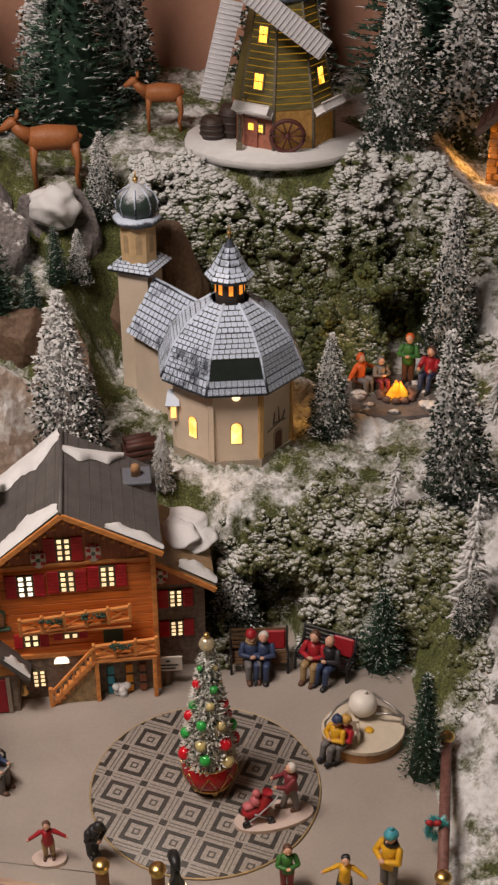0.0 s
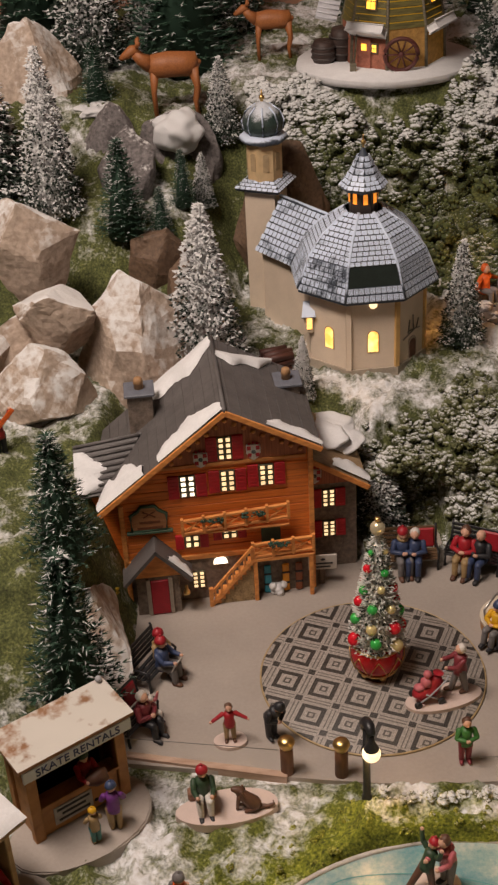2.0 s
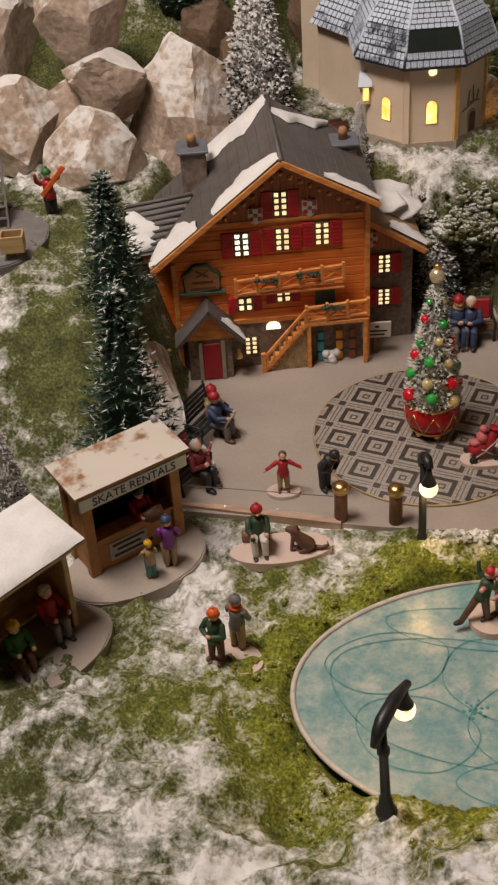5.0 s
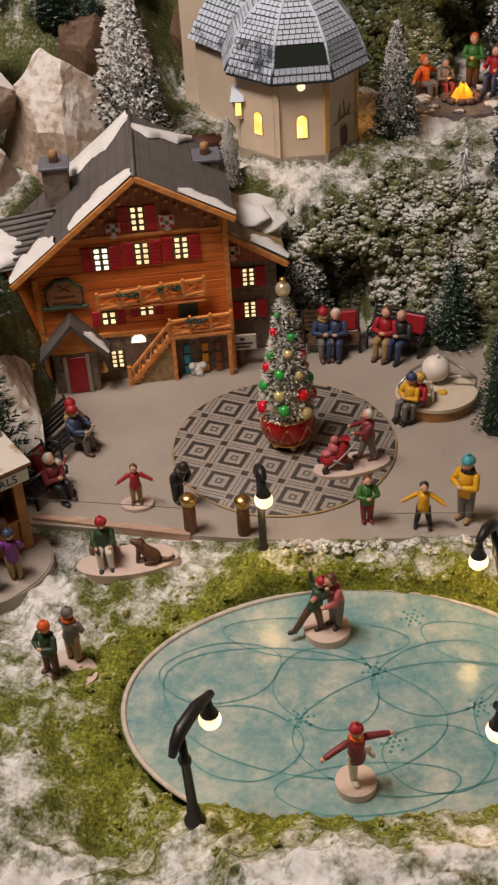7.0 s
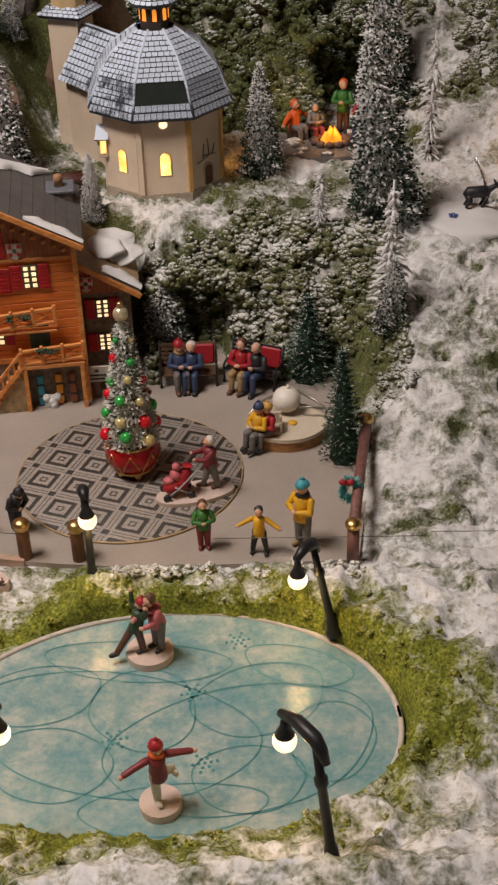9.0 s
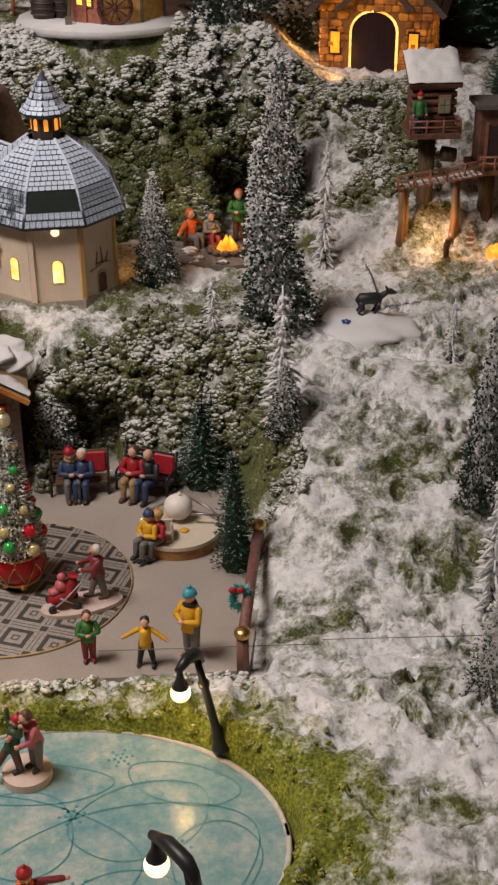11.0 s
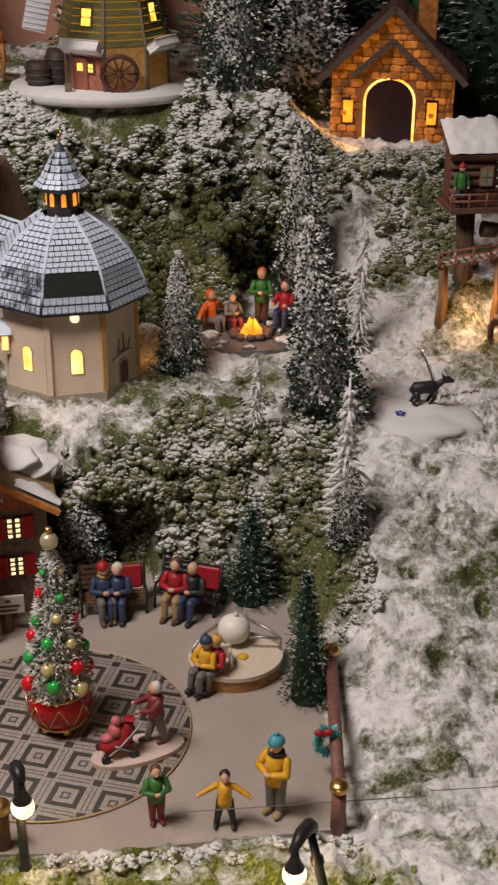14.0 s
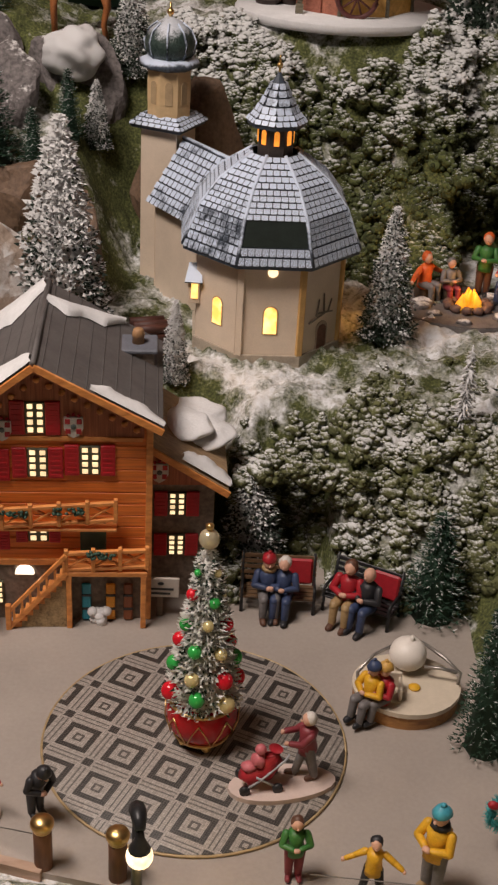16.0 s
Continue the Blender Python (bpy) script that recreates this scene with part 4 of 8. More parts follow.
def church():
    root = thing("church", pose(0.014, 0.516, 0.140), "cream octagonal model church with a snowy slate dome and tower", "church")
    R, H, T = 0.084, 0.118, radians(-61.6)
    V = [(R * math.cos(T + i * math.pi / 4), R * math.sin(T + i * math.pi / 4)) for i in range(8)]
    bm = bmesh.new()
    add_prism(bm, V, 0, H)
    wall = part("wall", bm, CREAM, root)
    bm = bmesh.new()
    add_prism(bm, [(x * 1.035, y * 1.035) for x, y in V], -0.006, 0.010)
    part("plinth", bm, paint("plinth_grey", (0.40, 0.34, 0.27), 0.8), root, "greyer plaster plinth")
    bm = bmesh.new()
    add_prism(bm, [(x * 1.03, y * 1.03) for x, y in V], H - 0.005, H + 0.002)
    part("cornice", bm, OCHRE, root, "ochre cornice under the eaves")
    for i in (0, 1, 2, 7):
        bm = bmesh.new()
        x, y = V[i]
        add_box(bm, -0.0035, -0.0035, 0.010, 0.0035, 0.0035, H - 0.004, 0.0006, m=pose(x * 0.985, y * 0.985, 0, 0, 0, math.degrees(T) + i * 45 + 0))
        part("corner_strip", bm, OCHRE if i in (0, 1, 2) else CREAM, wall)

    def face_frame(i):
        a, b = Vector((*V[i], 0)), Vector((*V[(i + 1) % 8], 0))
        ex = (b - a).normalized()
        m = Matrix.Identity(4)
        m.col[0].xyz, m.col[1].xyz, m.col[2].xyz, m.col[3].xyz = ex, (0, 0, 1), ex.cross(Vector((0, 0, 1))), (a + b) / 2
        return m

    def arch_window(i, u, z, w, h, mat=WINDOW_WARM):
        m = face_frame(i) @ Matrix.Translation((u, z, 0))
        fb = bmesh.new()
        add_prism(fb, arch_outline(w * 1.25, h * 1.08), -0.001, 0.0008, m=m)
        win = part("window", fb, paint("window_surround", (0.50, 0.36, 0.20), 0.6), root)
        pb = bmesh.new()
        add_prism(pb, arch_outline(w, h), -0.0005, 0.0014, m=m @ Matrix.Translation((0, h * 0.03, 0)))
        part("pane", pb, mat, win, "glowing yellow pane")

    # front face is between the seventh vertex and the first
    arch_window(7, 0.0, 0.034, 0.0135, 0.030)
    arch_window(6, 0.0, 0.034, 0.0125, 0.030)
    arch_window(1, 0.004, 0.034, 0.0125, 0.034, WINDOW_DIM)
    m = face_frame(7) @ Matrix.Translation((0, 0.1035, 0))
    bm = bmesh.new()
    add_prism(bm, octagon(0.0052, 0, 14), -0.001, 0.0012, m=m)
    part("oculus", bm, glow("pale_window", (1.0, 0.75, 0.45), 2.0), wall, "small round glowing window")
    m = face_frame(0) @ Matrix.Translation((0.003, 0.010, 0))
    bm = bmesh.new()
    add_prism(bm, arch_outline(0.019, 0.031), -0.001, 0.0010, m=m)
    door = part("door", bm, paint("door_frame_stone", (0.40, 0.32, 0.25), 0.7), root)
    bm = bmesh.new()
    add_prism(bm, arch_outline(0.014, 0.027), -0.001, 0.0017, m=m)
    part("door_leaf", bm, wood("church_door", (0.17, 0.07, 0.05), (0.08, 0.03, 0.02)), door, "dark red-brown arched door")
    bm = bmesh.new()
    for u, v, l, a in ((-0.004, 0.047, 0.030, 12), (0.006, 0.050, 0.026, -8), (-0.006, 0.058, 0.018, 80), (0.004, 0.062, 0.020, 95), (0.014, 0.056, 0.014, 70)):
        q = face_frame(0) @ Matrix.Translation((u, v, 0.0012)) @ pose(0, 0, 0, 0, 0, a)
        add_capsule(bm, q @ Vector((-l / 2, 0, 0)), q @ Vector((l / 2, 0, 0)), 0.0011, 0.0008, 0, 6)
    part("relief", bm, paint("relief_bronze", (0.23, 0.19, 0.15), 0.6), wall, "twig-like relief over the door")

    # little lit bay on the corner beside the nave
    ux, uy = V[6]
    bay = part("bay", box(ux * 1.01 - 0.008, uy * 1.01 - 0.006, 0.050, ux * 1.01 + 0.005, uy * 1.01 + 0.008, 0.078, 0.001), CREAM, root, "small lit corner bay")
    part("pane", box(ux * 1.01 - 0.004, uy * 1.01 - 0.0072, 0.056, ux * 1.01 + 0.003, uy * 1.01 - 0.0055, 0.074, 0.0003), WINDOW_WARM, bay)
    quad_part("bay_roof", [(ux * 1.01 - 0.011, uy * 1.01 - 0.011, 0.076), (ux * 1.01 + 0.008, uy * 1.01 - 0.011, 0.076), (ux * 1.01 + 0.005, uy * 1.01 + 0.006, 0.092), (ux * 1.01 - 0.008, uy * 1.01 + 0.006, 0.092)], 0.003, SLATE, bay, "tiny snowy slate roof")

    # domed slate roof, in three bands
    bands = [(1.20, H - 0.002), (1.10, H + 0.016), (0.98, H + 0.040), (0.72, H + 0.066), (0.30, H + 0.090)]
    dome = bmesh.new()
    for (s0, z0), (s1, z1) in zip(bands, bands[1:]):
        for i in range(8):
            (x0, y0), (x1, y1) = V[i], V[(i + 1) % 8]
            dome.faces.new([dome.verts.new(p) for p in ((x0 * s0, y0 * s0, z0), (x1 * s0, y1 * s0, z0), (x1 * s1, y1 * s1, z1), (x0 * s1, y0 * s1, z1))])
    add_prism(dome, [(x * 1.20, y * 1.20) for x, y in V], H - 0.006, H - 0.0022)
    roof = part("roof", dome, SLATE_DARK, root, "octagonal slate dome powdered with snow")
    rest = bmesh.new()
    for i in range(8):
        (x0, y0), (x1, y1) = V[i], V[(i + 1) % 8]
        for b, ((s0, z0), (s1, z1)) in enumerate(zip(bands, bands[1:])):
            rows = (2, 4, 5, 5)[b]
            if i == 7 and b == 1:
                continue
            lay_shingles(roof, (x0 * s0, y0 * s0, z0), (x1 * s0, y1 * s0, z0), (x1 * s1, y1 * s1, z1), (x0 * s1, y0 * s1, z1), rows, 0.0076, None if i in (7, 0) else rest)
        bm = bmesh.new()
        add_tube(bm, [(x0 * s * 1.005, y0 * s * 1.005, z + 0.0012) for s, z in bands], [0.0022] * 5, 0, 6)
        part("hip", bm, SLATE, roof)
    part("shingle_course", rest, SLATE, roof)["kind"] = "stuff"
    (x0, y0), (x1, y1) = V[7], V[0]
    s0, z0, s1, z1 = 1.115, H + 0.0155, 0.985, H + 0.0405
    quad_part("roof_panel", [(x0 * s0 * 0.96 + x1 * 0.04, y0 * s0, z0), (x1 * s0 * 0.96 + x0 * 0.04, y1 * s0, z0), (x1 * s1 * 0.96, y1 * s1, z1), (x0 * s1 * 0.96, y0 * s1, z1)], 0.001, paint("dark_panel", (0.02, 0.028, 0.024), 0.35), roof, "bare dark panel on the front of the dome")

    # lantern
    zl = H + 0.086
    bm = bmesh.new()
    add_prism(bm, octagon(0.0195, T), zl - 0.004, zl + 0.034)
    lan = part("lantern", bm, paint("lantern_dark", (0.05, 0.04, 0.038), 0.5, var=0.4), root, "dark eight-sided lantern with orange openings")
    for i in range(8):
        a = T + (i + 0.5) * math.pi / 4
        m = Matrix.Identity(4)
        ex = Vector((-math.sin(a), math.cos(a), 0))
        m.col[0].xyz, m.col[1].xyz, m.col[2].xyz, m.col[3].xyz = ex, (0, 0, 1), (math.cos(a), math.sin(a), 0), (0.0182 * math.cos(a), 0.0182 * math.sin(a), zl + 0.014)
        bm = bmesh.new()
        add_prism(bm, arch_outline(0.0055, 0.015, 5), -0.001, 0.0009, m=m)
        part("opening", bm, WINDOW_DIM, lan)
    bm = lathe([(0.030, zl + 0.032), (0.031, zl + 0.036), (0.022, zl + 0.046), (0.013, zl + 0.062), (0.006, zl + 0.076), (0.0015, zl + 0.085)], 8)
    for f in bm.faces:
        f.smooth = False
    cap = part("spire", bm, SLATE_DARK, root, "small snowy slate spire")
    sp = bmesh.new()
    prof = [(0.031, zl + 0.036), (0.022, zl + 0.046), (0.013, zl + 0.062), (0.006, zl + 0.076)]
    for i in range(8):
        a0, a1 = 2 * math.pi * i / 8, 2 * math.pi * (i + 1) / 8
        for (r0, q0), (r1, q1) in zip(prof, prof[1:]):
            lay_shingles(cap, (r0 * math.cos(a0), r0 * math.sin(a0), q0), (r0 * math.cos(a1), r0 * math.sin(a1), q0), (r1 * math.cos(a1), r1 * math.sin(a1), q1), (r1 * math.cos(a0), r1 * math.sin(a0), q1), 2, 0.007, sp)
    part("spire_shingle", sp, SLATE, cap)["kind"] = "stuff"
    bm = bmesh.new()
    add_tube(bm, [(0, 0, zl + 0.083), (0, 0, zl + 0.092)], [0.0013, 0.0013], 0, 6)
    add_ball(bm, (0, 0, zl + 0.092), 0.0033)
    add_tube(bm, [(0, 0, zl + 0.094), (0, 0, zl + 0.102)], [0.0016, 0.0006], 0, 6)
    part("finial", bm, GOLD, root, "gold ball finial")

    # nave towards the tower
    ang = math.degrees(math.atan2(0.160, -0.130))
    nv = pose(0, 0, 0, 0, 0, ang)
    bm = bmesh.new()
    add_box(bm, 0.05, -0.040, -0.004, 0.168, 0.040, 0.114, 0.0008, m=nv)
    part("nave", bm, CREAM, root, "low cream nave between dome and tower")
    for s in (-1, 1):
        lo0, lo1 = nv @ Vector((0.055, s * 0.050, 0.110)), nv @ Vector((0.172, s * 0.050, 0.110))
        hi0, hi1 = nv @ Vector((0.035, 0, 0.176)), nv @ Vector((0.172, 0, 0.176))
        pts = (lo1, lo0, hi0, hi1) if s > 0 else (lo0, lo1, hi1, hi0)
        slab = quad_part("nave_roof", pts, 0.003, SLATE_DARK, root, "snowy slate roof slope of the nave")
        jb = bmesh.new()
        lay_shingles(slab, *pts, 9, 0.0088, jb)
        part("shingle_course", jb, SLATE, slab)["kind"] = "stuff"
    bm = bmesh.new()
    add_tube(bm, [nv @ Vector((0.03, 0, 0.1775)), nv @ Vector((0.173, 0, 0.1775))], [0.0028, 0.0028], 0, 6)
    part("ridge", bm, SLATE, root)
    # tower
    tw = pose(-0.130, 0.160, 0, 0, 0, ang - 155 + 4)
    bm = bmesh.new()
    add_box(bm, -0.0235, -0.0235, -0.006, 0.0235, 0.0235, 0.186, 0.0008, m=tw)
    tower = part("tower", bm, CREAM, root, "slim square cream tower")
    bm = bmesh.new()
    add_box(bm, -0.032, -0.032, 0.184, 0.032, 0.032, 0.1875, 0.0006, m=tw)
    skirt = part("skirt_roof", bm, SLATE_DARK, tower, "small snowy slate skirt roof")
    jb = bmesh.new()
    ring = [(-0.0335, -0.0335), (0.0335, -0.0335), (0.0335, 0.0335), (-0.0335, 0.0335)]
    for i in range(4):
        (xa0, ya0), (xb0, yb0) = ring[i], ring[(i + 1) % 4]
        lo0, lo1 = tw @ Vector((xa0, ya0, 0.1875)), tw @ Vector((xb0, yb0, 0.1875))
        hi0, hi1 = tw @ Vector((xa0 * 0.62, ya0 * 0.62, 0.199)), tw @ Vector((xb0 * 0.62, yb0 * 0.62, 0.199))
        lay_shingles(skirt, lo0, lo1, hi1, hi0, 3, 0.0080, jb)
        quad_part("skirt_slope", [lo0, lo1, hi1, hi0], 0.002, SLATE_DARK, skirt)
    part("shingle_course", jb, SLATE, skirt)["kind"] = "stuff"
    bm = bmesh.new()
    add_prism(bm, octagon(0.0262, T), 0.198, 0.252, m=Matrix.Translation((-0.130, 0.160, 0)))
    bel = part("belfry", bm, paint("belfry_yellow", (0.62, 0.44, 0.24), 0.6, var=0.12), root, "yellow eight-sided belfry")
    for i in range(8):
        a = T + (i + 0.5) * math.pi / 4
        m = Matrix.Identity(4)
        ex = Vector((-math.sin(a), math.cos(a), 0))
        m.col[0].xyz, m.col[1].xyz, m.col[2].xyz, m.col[3].xyz = ex, (0, 0, 1), (math.cos(a), math.sin(a), 0), (-0.130 + 0.0244 * math.cos(a), 0.160 + 0.0244 * math.sin(a), 0.212)
        bm = bmesh.new()
        add_prism(bm, arch_outline(0.0085, 0.026, 6), -0.001, 0.0006, m=m)
        part("opening", bm, paint("belfry_opening", (0.42, 0.30, 0.17), 0.7), bel)
    bm = bmesh.new()
    add_tube(bm, [(-0.130, 0.160, z) for z in (0.250, 0.254, 0.260, 0.262)], [0.029, 0.0355, 0.033, 0.024], 0, 8)
    part("belfry_eave", bm, SLATE, tower)
    bm = bmesh.new()
    add_tube(bm, [(-0.130, 0.160, z) for z in (0.261, 0.268, 0.280, 0.292, 0.300, 0.306)], [0.022, 0.0275, 0.0290, 0.0235, 0.0135, 0.003], 0, 12)
    part("onion_dome", bm, GREEN_LEAD, tower, "dark green onion dome streaked with snow")
    rb = bmesh.new()
    for i in range(8):
        a = i * math.pi / 4
        add_tube(rb, [(-0.130 + r * math.cos(a), 0.160 + r * math.sin(a), z) for r, z in ((0.0225, 0.262), (0.0280, 0.268), (0.0295, 0.280), (0.0240, 0.292), (0.0140, 0.300))], [0.0014] * 5, 0, 5)
    part("dome_ribs", rb, SLATE, tower)
    bm = bmesh.new()
    add_tube(bm, [(-0.130, 0.160, 0.304), (-0.130, 0.160, 0.322)], [0.0025, 0.001], 0, 6)
    add_ball(bm, (-0.130, 0.160, 0.311), 0.0042)
    part("finial", bm, GOLD, tower, "gold ball finial")


church()

# ---------------------------------------------------------------- chalet
PINE_WALL = wood("orange_planks", (0.92, 0.26, 0.042), (0.60, 0.145, 0.026), (10, 60, 260), 0.5)
PINE_TRIM = wood("orange_trim", (0.86, 0.36, 0.10), (0.55, 0.19, 0.05), (30, 90, 90), 0.5)
GABLE_BROWN = wood("gable_boards", (0.48, 0.15, 0.065), (0.26, 0.07, 0.03), (300, 30, 12), 0.55)
STONE_WALL = paint("rubble_stone", (0.20, 0.155, 0.125), 0.8, var=0.5, scale=170, bump=0.7, fine=300)
ROOF_GREY = paint("grey_roof", (0.105, 0.095, 0.092), 0.6, var=0.25, scale=45, bump=0.5, fine=260)
RED_SHUTTER = paint("red_shutter", (0.52, 0.012, 0.022), 0.45, var=0.25)
FRAME_DARK = paint("window_frame_green", (0.10, 0.10, 0.06), 0.5)
PANE_WARM = glow("chalet_pane", (1.0, 0.72, 0.40), 1.5)
PANE_HOT = glow("chalet_pane_bright", (1.0, 0.86, 0.66), 2.6)
DARK_GREEN = paint("dark_green", (0.03, 0.075, 0.05), 0.5)


def bar_on(name, a, b, w, d, mat, parent, label=""):
    """A square bar from a to b in the plane of a wall that faces -y."""
    a, b = Vector(a), Vector(b)
    ex = (b - a).normalized()
    m = Matrix.Identity(4)
    m.col[0].xyz, m.col[1].xyz, m.col[2].xyz, m.col[3].xyz = ex, (0, 1, 0), ex.cross(Vector((0, 1, 0))), a
    bm = bmesh.new()
    add_box(bm, 0, -d / 2, -w / 2, (b - a).length, d / 2, w / 2, 0.0003, m=m)
    return part(name, bm, mat, parent, label)


def lattice_window(parent, u, z, w, h, y, mat=PANE_WARM, shutters=True, rows=4, sh=0.0125, cut=1.0):
    bm = box(u - w / 2, y - 0.0022, z, u + w / 2, y + 0.001, z + h, 0.0004)
    win = part("window", bm, FRAME_DARK, parent)
    cols = 2
    for i in range(cols):
        for j in range(rows):
            cw, ch = w / cols, h / rows
            pb = box(u - w / 2 + (i + 0.24) * cw, y - 0.0030, z + (j + 0.20) * ch, u - w / 2 + (i + 0.80) * cw, y - 0.0019, z + (j + 0.80) * ch, 0.0003)
            part("pane", pb, mat, win)
    if shutters:
        for s in (-1, 1):
            x = u + s * (w / 2 + sh / 2 + 0.0006)
            sb = bmesh.new()
            add_box(sb, x - sh / 2, y - 0.0028, z - 0.001, x + sh / 2, y, z + h * cut + 0.001, 0.0005)
            shut = part("shutter", sb, RED_SHUTTER, parent, "red louvred shutter")
            for q in range(6):
                zz = z + (q + 0.5) * h * cut / 6
                part("louvre", box(x - sh * 0.34, y - 0.0034, zz - 0.0008, x + sh * 0.34, y - 0.0026, zz + 0.0008, 0), RED_SHUTTER, shut)
    return win


def crest(parent, u, z, y):
    """White shield with red quarters, a dark boss and a small crown."""
    bm = bmesh.new()
    out = [(-0.0080, 0.0085), (0.0080, 0.0085), (0.0082, -0.002), (0.0045, -0.0085), (0, -0.0110), (-0.0045, -0.0085), (-0.0082, -0.002)]
    add_prism(bm, out, -0.0005, 0.0022, m=Matrix.Translation((u, y, z)) @ UP_FRONT)
    c = part("crest", bm, paint("crest_white", (0.62, 0.58, 0.54), 0.5), parent, "red and white heraldic shield")
    red = paint("crest_red", (0.45, 0.02, 0.03), 0.5)
    for dx, dz in ((-0.0050, 0.0050), (0.0050, 0.0050), (-0.0046, -0.0042), (0.0046, -0.0042)):
        part("quarter", box(u + dx - 0.0022, y - 0.0030, z + dz - 0.0024, u + dx + 0.0022, y - 0.0018, z + dz + 0.0024, 0.0004), red, c)
    bm = bmesh.new()
    add_ball(bm, (u, y - 0.0024, z), 0.0026, 0, 2, (1, 0.5, 1))
    part("boss", bm, paint("boss_grey", (0.10, 0.13, 0.13), 0.5), c)
    bm = bmesh.new()
    for k in (-1, 0, 1):
        add_ball(bm, (u + k * 0.0045, y - 0.0015, z + 0.0102 + 0.0012 * (k == 0)), 0.0017, 0, 1)
    part("crown", bm, red, c)


def cross_rail(parent, x0, z0, x1, z1, y, n, h=0.019):
    """Balcony rail with saltire panels; z0 and z1 are the heights of its foot at the ends."""
    def zz(x):
        return z0 + (z1 - z0) * (x - x0) / (x1 - x0)
    bar_on("rail", (x0, y, z0 + h), (x1, y, z1 + h), 0.0032, 0.004, PINE_TRIM, parent)
    bar_on("rail", (x0, y, z0 + 0.002), (x1, y, z1 + 0.002), 0.0030, 0.004, PINE_TRIM, parent)
    for i in range(n + 1):
        x = x0 + (x1 - x0) * i / n
        bm = box(x - 0.0018, y - 0.0023, zz(x) - 0.001, x + 0.0018, y + 0.0023, zz(x) + h + 0.004, 0.0004)
        part("baluster", bm, PINE_TRIM, parent)
        if i < n:
            x2 = x0 + (x1 - x0) * (i + 1) / n
            bar_on("brace", (x, y, zz(x) + 0.003), (x2, y, zz(x2) + h - 0.001), 0.0018, 0.0018, PINE_TRIM, parent)
            bar_on("brace", (x, y + 0.0019, zz(x) + h - 0.001), (x2, y + 0.0019, zz(x2) + 0.003), 0.0018, 0.0018, PINE_TRIM, parent)


def flower_box(parent, u, z, y, w):
    bm = bmesh.new()
    rnd = random.Random(int(u * 1e4))
    for i in range(26):
        add_ball(bm, (u + rnd.uniform(-w / 2, w / 2), y + rnd.uniform(-0.002, 0.002), z + rnd.uniform(-0.003, 0.003)), rnd.uniform(0.0014, 0.0024), 0, 1, (1, 1, 0.8), 0.4)
    part("flower_box", bm, DARK_GREEN, parent, "dark green garland box on the rail")


def roof_slope(parent, pts, name="roof", mat=None, thick=0.005, label=""):
    return quad_part(name, pts, thick, mat or ROOF_GREY, parent, label)


def snow_strip(parent, a, b, wid, side, lift, seed, name="snow_patch"):
    """A ragged strip of snow lying along the line a b on a slope; side is the way down the slope."""
    rnd = random.Random(seed)
    a, b, side = Vector(a), Vector(b), Vector(side).normalized()
    n = side.cross(b - a).normalized()
    if n.z < 0:
        n = -n
    bm = bmesh.new()
    m = 20
    lo = []
    for i in range(m + 1):
        p = a.lerp(b, i / m)
        w = wid * (0.95 + 0.14 * math.sin(i * 0.7 + seed) + rnd.uniform(-0.07, 0.07)) * (0.35 + 0.65 * min(1, 4 * i / m, 4 * (m - i) / m))
        lo.append((p, p + side * w))
    vs = [[bm.verts.new(q + n * t) for q, t in ((p, lift * 0.3), (p.lerp(r, 0.15), lift), (p.lerp(r, 0.8), lift * 0.9), (r, 0.0002))] for p, r in lo]
    for r0, r1 in zip(vs, vs[1:]):
        for j in range(3):
            f = bm.faces.new((r0[j], r1[j], r1[j + 1], r0[j + 1]))
            f.smooth = True
    bmesh.ops.recalc_face_normals(bm, faces=bm.faces)
    return part(name, bm, SNOW, parent, "strip of white snow")


